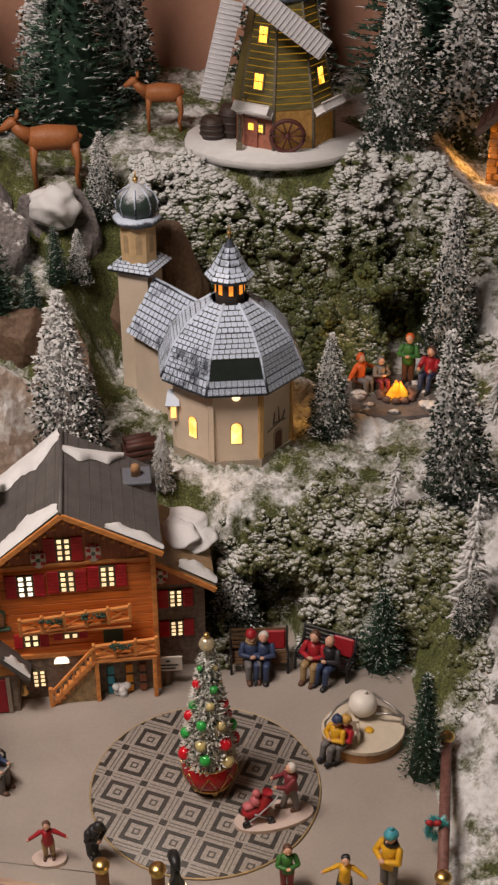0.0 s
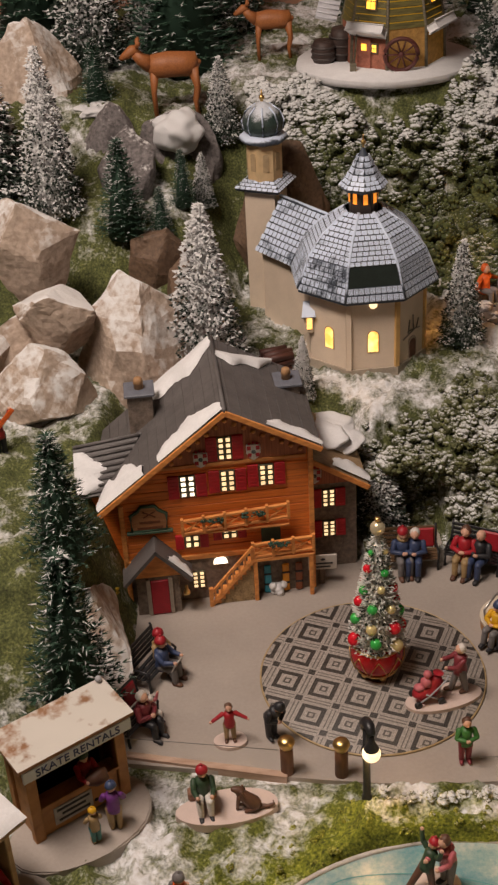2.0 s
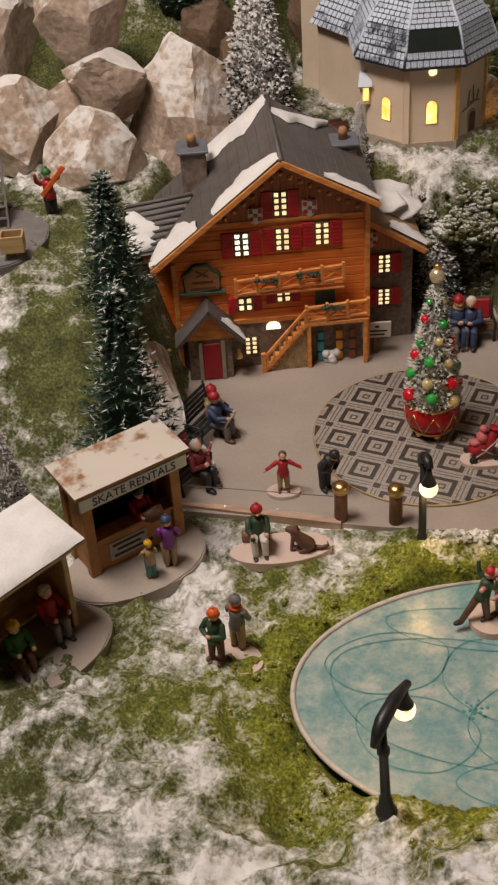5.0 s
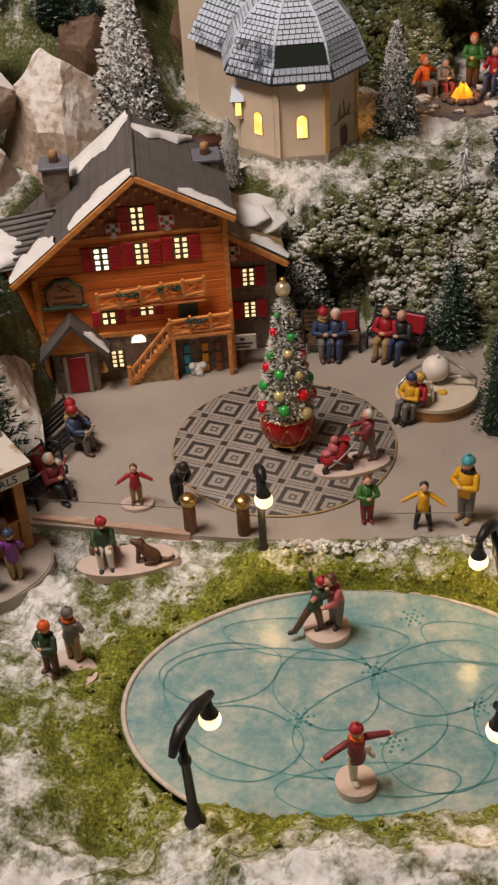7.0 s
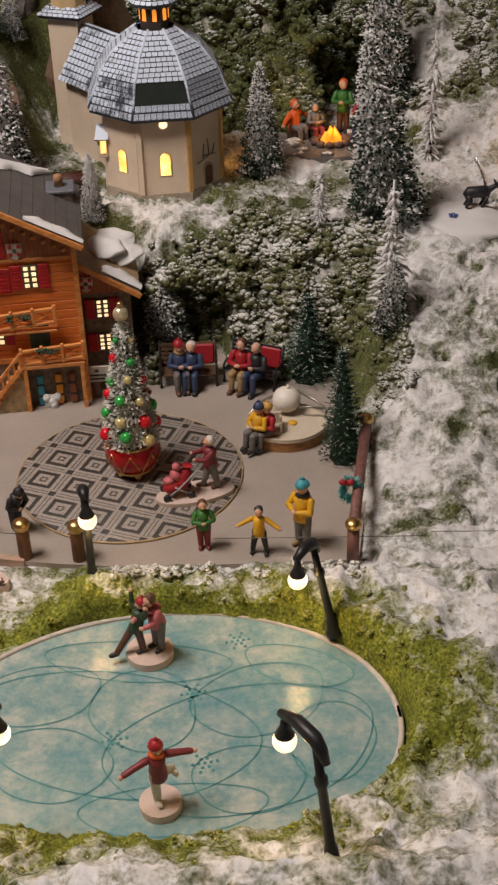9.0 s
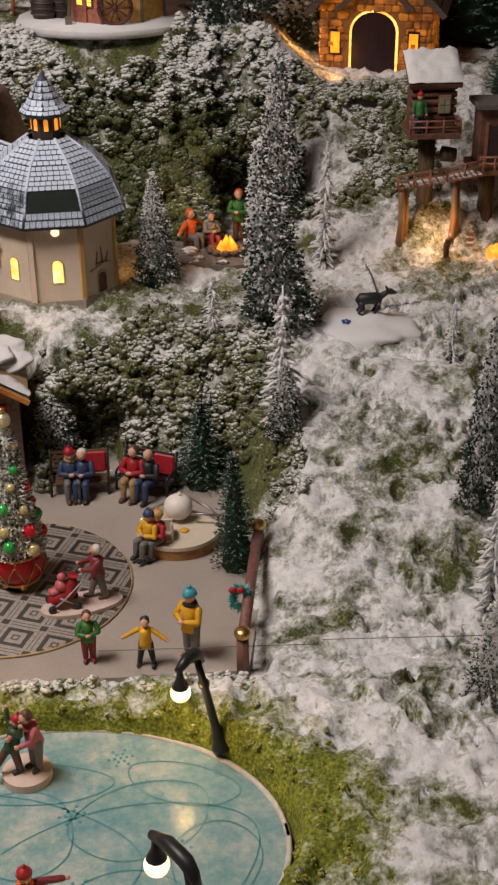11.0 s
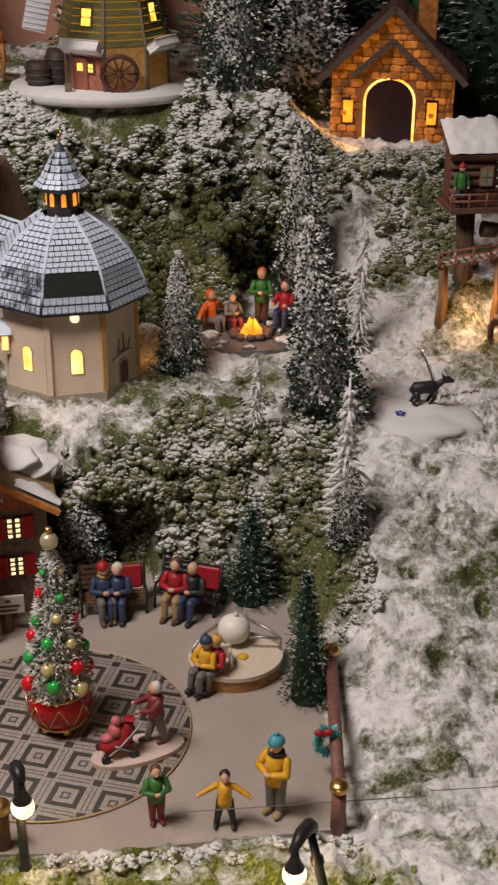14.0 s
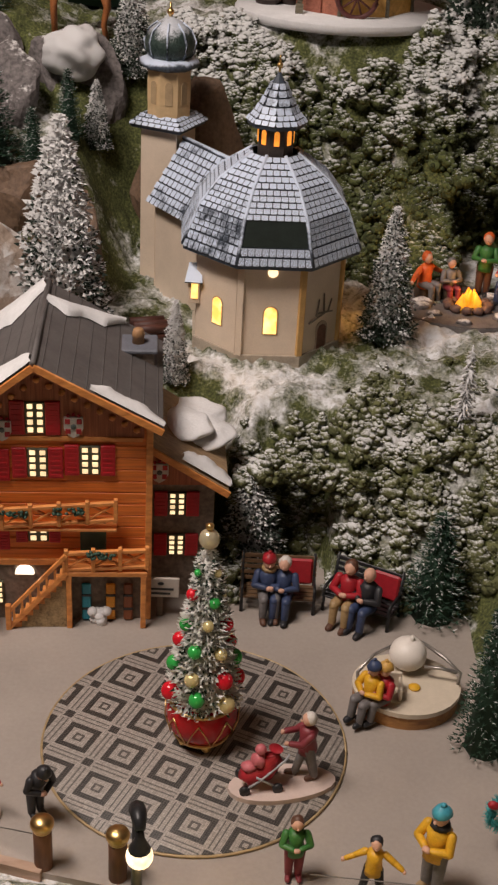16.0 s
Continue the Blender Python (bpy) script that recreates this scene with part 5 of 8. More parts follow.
def chalet():
    L, D = 0.226, 0.145
    root = thing("chalet", pose(-0.291, 0.1375, 0.0, 0, 0, 7.1), "orange timber model chalet with red shutters and snowy grey roof", "house")
    ze_l, ze_r, za, xa = 0.156, 0.204, 0.258, 0.128
    # walls
    bm = bmesh.new()
    out = [(0, -0.004), (L, -0.004), (L, ze_r), (xa, za), (0, ze_l - 0.006)]
    add_prism(bm, out, -D, 0, m=UP_FRONT)
    wall = part("wall", bm, PINE_WALL, root, "orange plank wall")
    for i in range(10):
        z = 0.066 + i * 0.0118
        x0 = 0.001
        x1 = L - 0.001
        if z > ze_l - 0.016:
            x0 = (z - ze_l + 0.016) / (za - ze_l) * xa + 0.002
        bm = box(x0, -0.0011, z, x1, 0.001, z + 0.0108, 0.0004)
        part("plank", bm, PINE_WALL, wall)
    bm = bmesh.new()
    add_prism(bm, [(0.046, 0.190), (0.219, 0.192), (0.219, 0.204), (xa, za - 0.003)], 0.0, 0.0020, m=UP_FRONT)
    part("gable_panel", bm, GABLE_BROWN, wall, "dark red-brown boarded gable")
    bm = bmesh.new()
    add_box(bm, 0.001, -0.0016, -0.004, L - 0.001, 0.001, 0.060, 0.0004)
    part("base_wall", bm, STONE_WALL, wall, "rough grey stone base storey")
    bar_on("beam", (0.0, -0.001, 0.0635), (L, -0.001, 0.0635), 0.006, 0.006, PINE_TRIM, wall)
    bar_on("beam", (0.048, -0.001, 0.191), (0.218, -0.001, 0.191), 0.004, 0.005, PINE_TRIM, wall)
    for x, z1 in ((0.002, ze_l - 0.01), (L - 0.002, ze_r)):
        part("corner_post", box(x - 0.003, -0.004, 0.0, x + 0.003, 0.002, z1, 0.0005), PINE_TRIM, wall)
    # scalloped barge ornaments under the roof edge
    for i in range(15):
        f = (i + 0.5) / 15
        x = 0.060 + f * 0.158
        z = (za - (xa - x) * (za - ze_l) / xa if x < xa else za - (x - xa) * (za - ze_r) / (L - xa)) - 0.011
        bm = bmesh.new()
        add_ball(bm, (x, -0.003, z), 0.0034, 0, 1, (1, 0.6, 1))
        part("ornament", bm, PINE_TRIM, wall)
    # roof: two main slopes with overhang
    o = 0.020
    ridge_f, ridge_b = (xa, -o, za + 0.012), (xa, D + 0.012, za + 0.012)
    sl, sr = (za - ze_l) / xa, (za - ze_r) / (L - xa)
    le, re = (-0.022, za + 0.012 - sl * (xa + 0.022)), (L + 0.009, za + 0.012 - sr * (L + 0.009 - xa))
    left = roof_slope(root, [(le[0], -o, le[1]), ridge_f, ridge_b, (le[0], D + 0.012, le[1])], label="dark grey slate roof slope")
    right = roof_slope(root, [ridge_f, (re[0], -o, re[1]), (re[0], D + 0.012, re[1]), ridge_b], label="dark grey slate roof slope")
    bm = bmesh.new()
    add_tube(bm, [(xa, -o - 0.001, za + 0.012), (xa, D + 0.013, za + 0.012)], [0.0030, 0.0030], 0, 6)
    part("ridge_cap", bm, ROOF_GREY, root)
    bar_on("bargeboard", (le[0], -o - 0.001, le[1] - 0.003), (xa, -o - 0.001, za + 0.009), 0.006, 0.003, PINE_TRIM, root)
    bar_on("bargeboard", (xa, -o - 0.001, za + 0.009), (re[0], -o - 0.001, re[1] - 0.003), 0.006, 0.003, PINE_TRIM, root)
    # courses of slates in relief
    for ob, e0, n in ((left, le, 13), (right, re, 9)):
        cb = bmesh.new()
        for i in range(n):
            f = (i + 0.4) / n
            x, z = e0[0] + (xa - e0[0]) * f, e0[1] + (za + 0.012 - e0[1]) * f
            add_tube(cb, [(x, -o + 0.003, z + 0.0002), (x, D + 0.010, z + 0.0002)], [0.0005, 0.0005], 0, 4)
        part("slate_course", cb, ROOF_GREY, ob)["kind"] = "stuff"
    snow_strip(left, (xa - 0.001, -o + 0.001, za + 0.013), (0.052, -o + 0.001, za + 0.013 - sl * (xa - 0.052)), 0.040, (0, 1, 0), 0.004, 1)
    snow_strip(left, (0.034, -o + 0.001, za + 0.013 - sl * (xa - 0.034)), (le[0], -o + 0.001, le[1] + 0.001), 0.050, (0, 1, 0), 0.004, 2)
    snow_strip(left, (xa, D + 0.010, za + 0.013), (0.040, D + 0.010, za + 0.013 - sl * (xa - 0.040)), 0.040, (0, -1, 0), 0.006, 3)
    snow_strip(right, (xa, D - 0.03, za + 0.013), (xa + 0.07, D + 0.008, za + 0.013 - sr * 0.07), 0.022, (0, -1, 0), 0.005, 4)
    snow_strip(right, (xa + 0.045, -o + 0.001, za + 0.013 - sr * 0.045), (re[0], -o + 0.001, re[1] + 0.001), 0.020, (0, 1, 0), 0.004, 5)
    # lean-to on the west side
    bm = bmesh.new()
    add_box(bm, -0.036, 0.032, 0.0, 0.0, 0.120, 0.150, 0.0006)
    part("side_room", bm, PINE_WALL, root, "orange timber side room")
    pts = [(-0.048, 0.018, 0.148), (-0.010, 0.018, 0.152), (0.034, 0.072, 0.198), (-0.048, 0.072, 0.188)]
    side = roof_slope(root, pts, "side_roof", label="grey slatted lean-to roof with snow")
    for i in range(9):
        f = (i + 0.5) / 9
        a, b = Vector(pts[0]).lerp(Vector(pts[3]), f), Vector(pts[1]).lerp(Vector(pts[2]), f)
        bm = bmesh.new()
        add_tube(bm, [a + Vector((0, 0, 0.0012)), b + Vector((0, 0, 0.0012))], [0.0019, 0.0019], 0, 5)
        part("slat", bm, ROOF_GREY, side)
    snow_strip(side, (-0.048, 0.019, 0.151), (-0.048, 0.062, 0.182), 0.036, (1, 0, 0.03), 0.005, 6)
    quad_part("side_roof_back", [(0.034, 0.072, 0.198), (0.01, 0.130, 0.150), (-0.048, 0.130, 0.145), (-0.048, 0.072, 0.188)], 0.004, ROOF_GREY, root)
    # stone wing to the east, set back
    y0 = 0.036
    wb = bmesh.new()
    add_prism(wb, [(L - 0.006, -0.004), (0.284, -0.004), (0.284, 0.128), (L - 0.006, 0.166)], -D, -y0, m=UP_FRONT)
    wing = part("wing", wb, STONE_WALL, root, "grey stone side wing")
    gb = bmesh.new()
    add_prism(gb, [(L, 0.124), (0.283, 0.124), (0.283, 0.127), (L, 0.163)], 0, 0.002, m=Matrix.Translation((0, y0, 0)) @ UP_FRONT)
    part("gable_panel", gb, GABLE_BROWN, wing)
    pts = [(L - 0.004, y0 - 0.018, 0.176), (0.296, y0 - 0.018, 0.128), (0.296, D, 0.128), (L - 0.004, D, 0.176)]
    wr = roof_slope(root, pts, "wing_roof", wood("wing_shingle", (0.40, 0.27, 0.15), (0.22, 0.14, 0.08), (60, 200, 60)), label="tan shingled wing roof under snow")
    bar_on("bargeboard", (L - 0.003, y0 - 0.019, 0.171), (0.296, y0 - 0.019, 0.124), 0.006, 0.003, PINE_TRIM, wing)
    snow_strip(wr, (0.252, y0 - 0.016, 0.158), (0.296, y0 - 0.016, 0.130), 0.030, (0, 1, 0), 0.005, 7)
    bm = bmesh.new()
    for x, y, z, r in ((0.252, 0.090, 0.157, 0.026), (0.272, 0.100, 0.144, 0.027), (0.262, 0.122, 0.150, 0.028)):
        add_ball(bm, (x, y, z), r, 0, 4, (1.2, 1.2, 0.34), 0.18)
    part("snow_drift", bm, SNOW, wr, "rounded drift of greyish snow")
    lattice_window(root, 0.2495, 0.092, 0.0160, 0.024, y0 - 0.001, sh=0.012)
    lattice_window(root, 0.2495, 0.048, 0.0160, 0.022, y0 - 0.001, sh=0.012)
    crest(root, 0.233, 0.138, y0 - 0.002)
    # windows of the front
    lattice_window(root, 0.1265, 0.196, 0.0165, 0.030, -0.0015)
    lattice_window(root, 0.0810, 0.150, 0.0185, 0.029, -0.0015, PANE_HOT)
    lattice_window(root, 0.1275, 0.153, 0.0175, 0.028, -0.0015)
    lattice_window(root, 0.1725, 0.156, 0.0175, 0.028, -0.0015)
    lattice_window(root, 0.0810, 0.078, 0.0180, 0.018, -0.0015, rows=2, sh=0.010)
    lattice_window(root, 0.1260, 0.086, 0.0180, 0.016, -0.0015, rows=2, sh=0.010)
    lattice_window(root, 0.0850, 0.018, 0.0160, 0.024, -0.0015, shutters=False)
    crest(root, 0.0985, 0.200, -0.003)
    crest(root, 0.1590, 0.204, -0.003)
    bm = bmesh.new()
    add_prism(bm, arch_outline(0.017, 0.010), 0, 0.0025, m=Matrix.Translation((0.1125, -0.001, 0.050)) @ UP_FRONT)
    part("arched_window", bm, PANE_HOT, wall, "small bright arched window")
    part("balcony_door", box(0.163, -0.004, 0.076, 0.186, -0.001, 0.108, 0.0006), DARK_GREEN, wall, "dark green shuttered balcony door")
    # upper balcony, seen to slope a little
    bal = part("balcony", box(0.070, -0.014, 0.103, 0.196, 0.0, 0.106, 0.0006), PINE_TRIM, root, "carved orange balcony")
    cross_rail(bal, 0.071, 0.104, 0.195, 0.114, -0.013, 5)
    flower_box(bal, 0.105, 0.122, -0.0155, 0.026)
    flower_box(bal, 0.154, 0.126, -0.0155, 0.026)
    # deck and stairs
    deck = part("deck", box(0.150, -0.018, 0.0575, 0.224, 0.0, 0.0625, 0.0006), PINE_TRIM, root, "orange wooden deck above the ski store")
    cross_rail(deck, 0.151, 0.0625, 0.223, 0.0665, -0.016, 3)
    flower_box(deck, 0.182, 0.082, -0.019, 0.024)
    for x in (0.153, 0.220):
        part("post", box(x - 0.0025, -0.018, 0.0, x + 0.0025, -0.013, 0.058, 0.0005), PINE_TRIM, deck)
    stair = part("stair", bmesh.new(), PINE_TRIM, root, "orange wooden stair up to the deck")
    n = 9
    for i in range(n):
        f = i / n
        x = 0.102 + f * 0.048
        part("step", box(x, -0.017, f * 0.058 + 0.001, x + 0.0075, -0.004, f * 0.058 + 0.0062, 0.0003), PINE_TRIM, stair)
    sb = bmesh.new()
    add_prism(sb, [(0.104, 0), (0.150, 0), (0.150, 0.054)], 0.005, 0.0155, m=UP_FRONT)
    part("stair_side", sb, paint("rubble_tan", (0.36, 0.25, 0.13), 0.8, var=0.5, scale=150, bump=0.7), stair, "tan rubble under the stair")
    bar_on("handrail", (0.099, -0.018, 0.020), (0.151, -0.018, 0.081), 0.0034, 0.0034, PINE_TRIM, stair)
    bar_on("stringer", (0.099, -0.018, 0.002), (0.151, -0.018, 0.062), 0.0045, 0.003, PINE_TRIM, stair)
    for i in range(7):
        x = 0.103 + i * 0.0076
        z = (x - 0.099) / 0.052 * 0.058
        part("baluster", box(x - 0.0011, -0.0192, z, x + 0.0011, -0.0168, z + 0.0195, 0.0002), PINE_TRIM, stair)
    part("newel", box(0.0955, -0.0205, -0.001, 0.1005, -0.0155, 0.027, 0.0006), PINE_TRIM, stair)
    # ski store under the deck
    for x, c, nm in ((0.168, (0.03, 0.30, 0.42), "blue_board"), (0.190, (0.75, 0.30, 0.02), "orange_board"), (0.206, (0.26, 0.08, 0.03), "brown_board")):
        bm = bmesh.new()
        add_box(bm, x - 0.0042, -0.0065, 0.001, x + 0.0042, -0.004, 0.042, 0.0012)
        b = part("board", bm, colour(nm, c), root)
        for z in (0.013, 0.028):
            part("binding", box(x - 0.0044, -0.0072, z, x + 0.0044, -0.0060, z + 0.0025, 0.0002), BLACK, b)
    bm = bmesh.new()
    rnd = random.Random(5)
    for i in range(9):
        add_ball(bm, (0.180 + rnd.uniform(-0.007, 0.007), -0.008 + rnd.uniform(-0.003, 0.002), 0.005 + rnd.uniform(-0.003, 0.008)), 0.005, 0, 2)
    part("snowball_pile", bm, SNOW, root, "small pile of snowballs")
    # entrance porch
    porch = part("porch", box(0.010, -0.022, -0.001, 0.062, 0.0, 0.056, 0.001), STONE_WALL, root, "stone porch with red door and snowy roof")
    part("door", box(0.0270, -0.0245, 0.001, 0.0485, -0.0215, 0.050, 0.0008), paint("red_door", (0.33, 0.008, 0.02), 0.4), porch, "red entrance door")
    for x in (0.0245, 0.0510):
        part("door_post", box(x - 0.0024, -0.0252, 0.0, x + 0.0024, -0.0212, 0.053, 0.0004), paint("worn_grey_wood", (0.33, 0.28, 0.23), 0.7), porch)
    gb = bmesh.new()
    add_prism(gb, [(0.006, 0.055), (0.068, 0.055), (0.037, 0.090)], 0.0, 0.0225, m=UP_FRONT)
    part("porch_gable", gb, PINE_TRIM, porch)
    for s in (-1, 1):
        x0 = 0.037 + s * 0.041
        pts = [(0.037, -0.034, 0.100), (x0, -0.034, 0.054), (x0, 0.0, 0.054), (0.037, 0.0, 0.100)]
        pr = roof_slope(porch, pts if s > 0 else [pts[1], pts[0], pts[3], pts[2]], "porch_roof", thick=0.004)
        if s > 0:
            snow_strip(pr, (0.050, -0.033, 0.086), (0.076, -0.033, 0.057), 0.018, (0, 1, 0), 0.003, 9)
    bm = lathe([(0.0006, 0.012), (0.002, 0.011), (0.0024, 0.006), (0.0042, 0.002), (0.0044, 0.0)], 12)
    part("bell", bm, GOLD, porch, "gold bell", at=pose(0.069, -0.027, 0.030))
    # painted sign; its words are not legible
    bm = bmesh.new()
    out = [(-0.020, -0.014), (0.020, -0.014), (0.021, 0.008), (0.012, 0.014), (0.008, 0.020), (-0.008, 0.020), (-0.012, 0.014), (-0.021, 0.008)]
    add_prism(bm, out, 0.0, 0.003, m=Matrix.Translation((0.033, -0.001, 0.123)) @ UP_FRONT)
    sg = part("signboard", bm, wood("sign_wood", (0.46, 0.22, 0.10), (0.28, 0.12, 0.05)), root, "shaped wooden signboard with a green frame")
    fb = bmesh.new()
    q = [(0.033 + x, -0.0035, 0.123 + z) for x, z in out]
    add_tube(fb, q + [q[0]], [0.0021] * 9, 0, 6)
    add_box(fb, 0.006, -0.006, 0.105, 0.060, -0.001, 0.109, 0.0008)
    part("sign_frame", fb, paint("sign_green", (0.06, 0.12, 0.075), 0.5), sg)
    for x0, x1, z in ((0.022, 0.046, 0.121), (0.019, 0.049, 0.113)):
        part("lettering_bar", box(x0, -0.0046, z - 0.0016, x1, -0.0038, z + 0.0016, 0.0), paint("letter_brown", (0.16, 0.05, 0.02), 0.5), sg)
    for a, b in (((0.027, -0.0045, 0.128), (0.041, -0.0045, 0.136)), ((0.041, -0.0045, 0.128), (0.027, -0.0045, 0.136))):
        bar_on("emblem_bar", a, b, 0.0012, 0.0012, paint("letter_brown", (0.16, 0.05, 0.02), 0.5), sg)
    # chimneys
    for x, y, z0, z1, w in ((0.036, 0.100, 0.165, 0.238, 0.015), (0.212, 0.108, 0.160, 0.228, 0.015)):
        ch = part("chimney", box(x - w, y - w, z0, x + w, y + w, z1, 0.001), STONE_WALL, root, "grey stone chimney")
        part("chimney_cap", box(x - w - 0.003, y - w - 0.003, z1, x + w + 0.003, y + w + 0.003, z1 + 0.004, 0.001), paint("cap_blue_grey", (0.14, 0.15, 0.18), 0.5), ch)
        bm = lathe([(0.0058, z1 + 0.003), (0.0052, z1 + 0.010), (0.0062, z1 + 0.011), (0.0048, z1 + 0.017), (0.0035, z1 + 0.018)], 10)
        part("chimney_pot", bm, paint("pot_clay", (0.38, 0.21, 0.10), 0.6), ch, "tan clay pot", at=pose(x, y, 0))


chalet()


# ---------------------------------------------------------------- Christmas tree
def christmas_tree():
    root = thing("christmas_tree", pose(-0.003, 0.005, 0.003), "snow-dusted Christmas tree with coloured baubles in a red pot", "christmas tree")
    root.scale = (1.0, 1.0, 1.035)
    bm = lathe([(0.010, 0.007), (0.022, 0.010), (0.0285, 0.020), (0.0295, 0.030), (0.0275, 0.040), (0.025, 0.043)], 24)
    pot = part("pot", bm, paint("red_lacquer", (0.42, 0.008, 0.012), 0.16, var=0.15), root, "glossy red drum pot")
    for i in range(8):
        t0 = i * math.pi / 4
        cb = bmesh.new()
        add_tube(cb, [(0.0300 * math.cos(t0), 0.0300 * math.sin(t0), 0.036), (0.0302 * math.cos(t0 + 0.2), 0.0302 * math.sin(t0 + 0.2), 0.026), (0.0262 * math.cos(t0 + 0.39), 0.0262 * math.sin(t0 + 0.39), 0.0125)], [0.0006] * 3, 0, 5)
        add_tube(cb, [(0.0300 * math.cos(t0), 0.0300 * math.sin(t0), 0.036), (0.0302 * math.cos(t0 - 0.2), 0.0302 * math.sin(t0 - 0.2), 0.026), (0.0262 * math.cos(t0 - 0.39), 0.0262 * math.sin(t0 - 0.39), 0.0125)], [0.0006] * 3, 0, 5)
        part("cord", cb, GOLD, pot)
    for z, r in ((0.010, 0.0225), (0.042, 0.0265)):
        rb = bmesh.new()
        add_tube(rb, [(r * math.cos(t), r * math.sin(t), z) for t in (2 * math.pi * i / 30 for i in range(31))], [0.0016] * 31, 0, 6)
        part("hoop", rb, GOLD, pot)
    for i in range(5):
        fb = bmesh.new()
        t = i * 2 * math.pi / 5
        add_ball(fb, (0.017 * math.cos(t), 0.017 * math.sin(t), 0.0042), 0.0042, 0, 2)
        part("foot", fb, GOLD, pot)
    rnd = random.Random(4)
    bm = bmesh.new()
    for i in range(6000):
        h = 1 - math.sqrt(rnd.random())
        t = rnd.uniform(0, 2 * math.pi)
        r = 0.0290 * (1 - h) ** 0.80 * rnd.uniform(0.35, 1.02) + 0.002
        p = Vector((r * math.cos(t), r * math.sin(t), 0.043 + 0.143 * h))
        leaf(bm, p, Vector((math.cos(t), math.sin(t), rnd.uniform(-0.3, 0.8))) + Vector((rnd.uniform(-.6, .6), rnd.uniform(-.6, .6), 0)), rnd.uniform(0.003, 0.0060), rnd.uniform(0.0007, 0.0016))
    add_tube(bm, [(0, 0, 0.040), (0, 0, 0.10), (0, 0, 0.184)], [0.022, 0.013, 0.001], 0, 10)
    part("crown", bm, needles("xmas_needles", (0.04, 0.085, 0.045), (0.014, 0.035, 0.02), 0.78, 0.35, (0.84, 0.83, 0.80)), root, "dark green snow-dusted crown")
    cols = [paint("bauble_red", (0.70, 0.015, 0.03), 0.15, 0.1, var=0.1), paint("bauble_green", (0.04, 0.42, 0.08), 0.15, 0.1, var=0.1), paint("bauble_gold", (0.74, 0.62, 0.30), 0.2, 0.3, var=0.1)]
    k = 0
    for h, n, s in ((0.09, 6, 0.0066), (0.23, 6, 0.0062), (0.38, 6, 0.0050), (0.53, 5, 0.0048), (0.67, 4, 0.0042), (0.80, 3, 0.0030)):
        for i in range(n):
            t = 2 * math.pi * (i + 0.5 * (k % 2) + 0.15 * rnd.random()) / n + h * 3
            r = 0.0290 * (1 - h) ** 0.80 + 0.0006
            bb = bmesh.new()
            add_ball(bb, (r * math.cos(t), r * math.sin(t), 0.043 + 0.143 * h + rnd.uniform(-0.005, 0.005)), s * rnd.uniform(0.95, 1.2), 0, 3)
            part("bauble", bb, cols[(i + k * 2) % 3], root)
        k += 1
    bm = bmesh.new()
    add_ball(bm, (0, 0, 0.189), 0.0080, 0, 3)
    part("top_bauble", bm, paint("pearl_gold", (0.72, 0.62, 0.42), 0.2, 0.5, var=0.15), root, "pearly gold ball on the tip")
    part("top_cap", lathe([(0.003, 0.198), (0.0032, 0.201), (0.001, 0.202)], 10), GOLD, root)


christmas_tree()


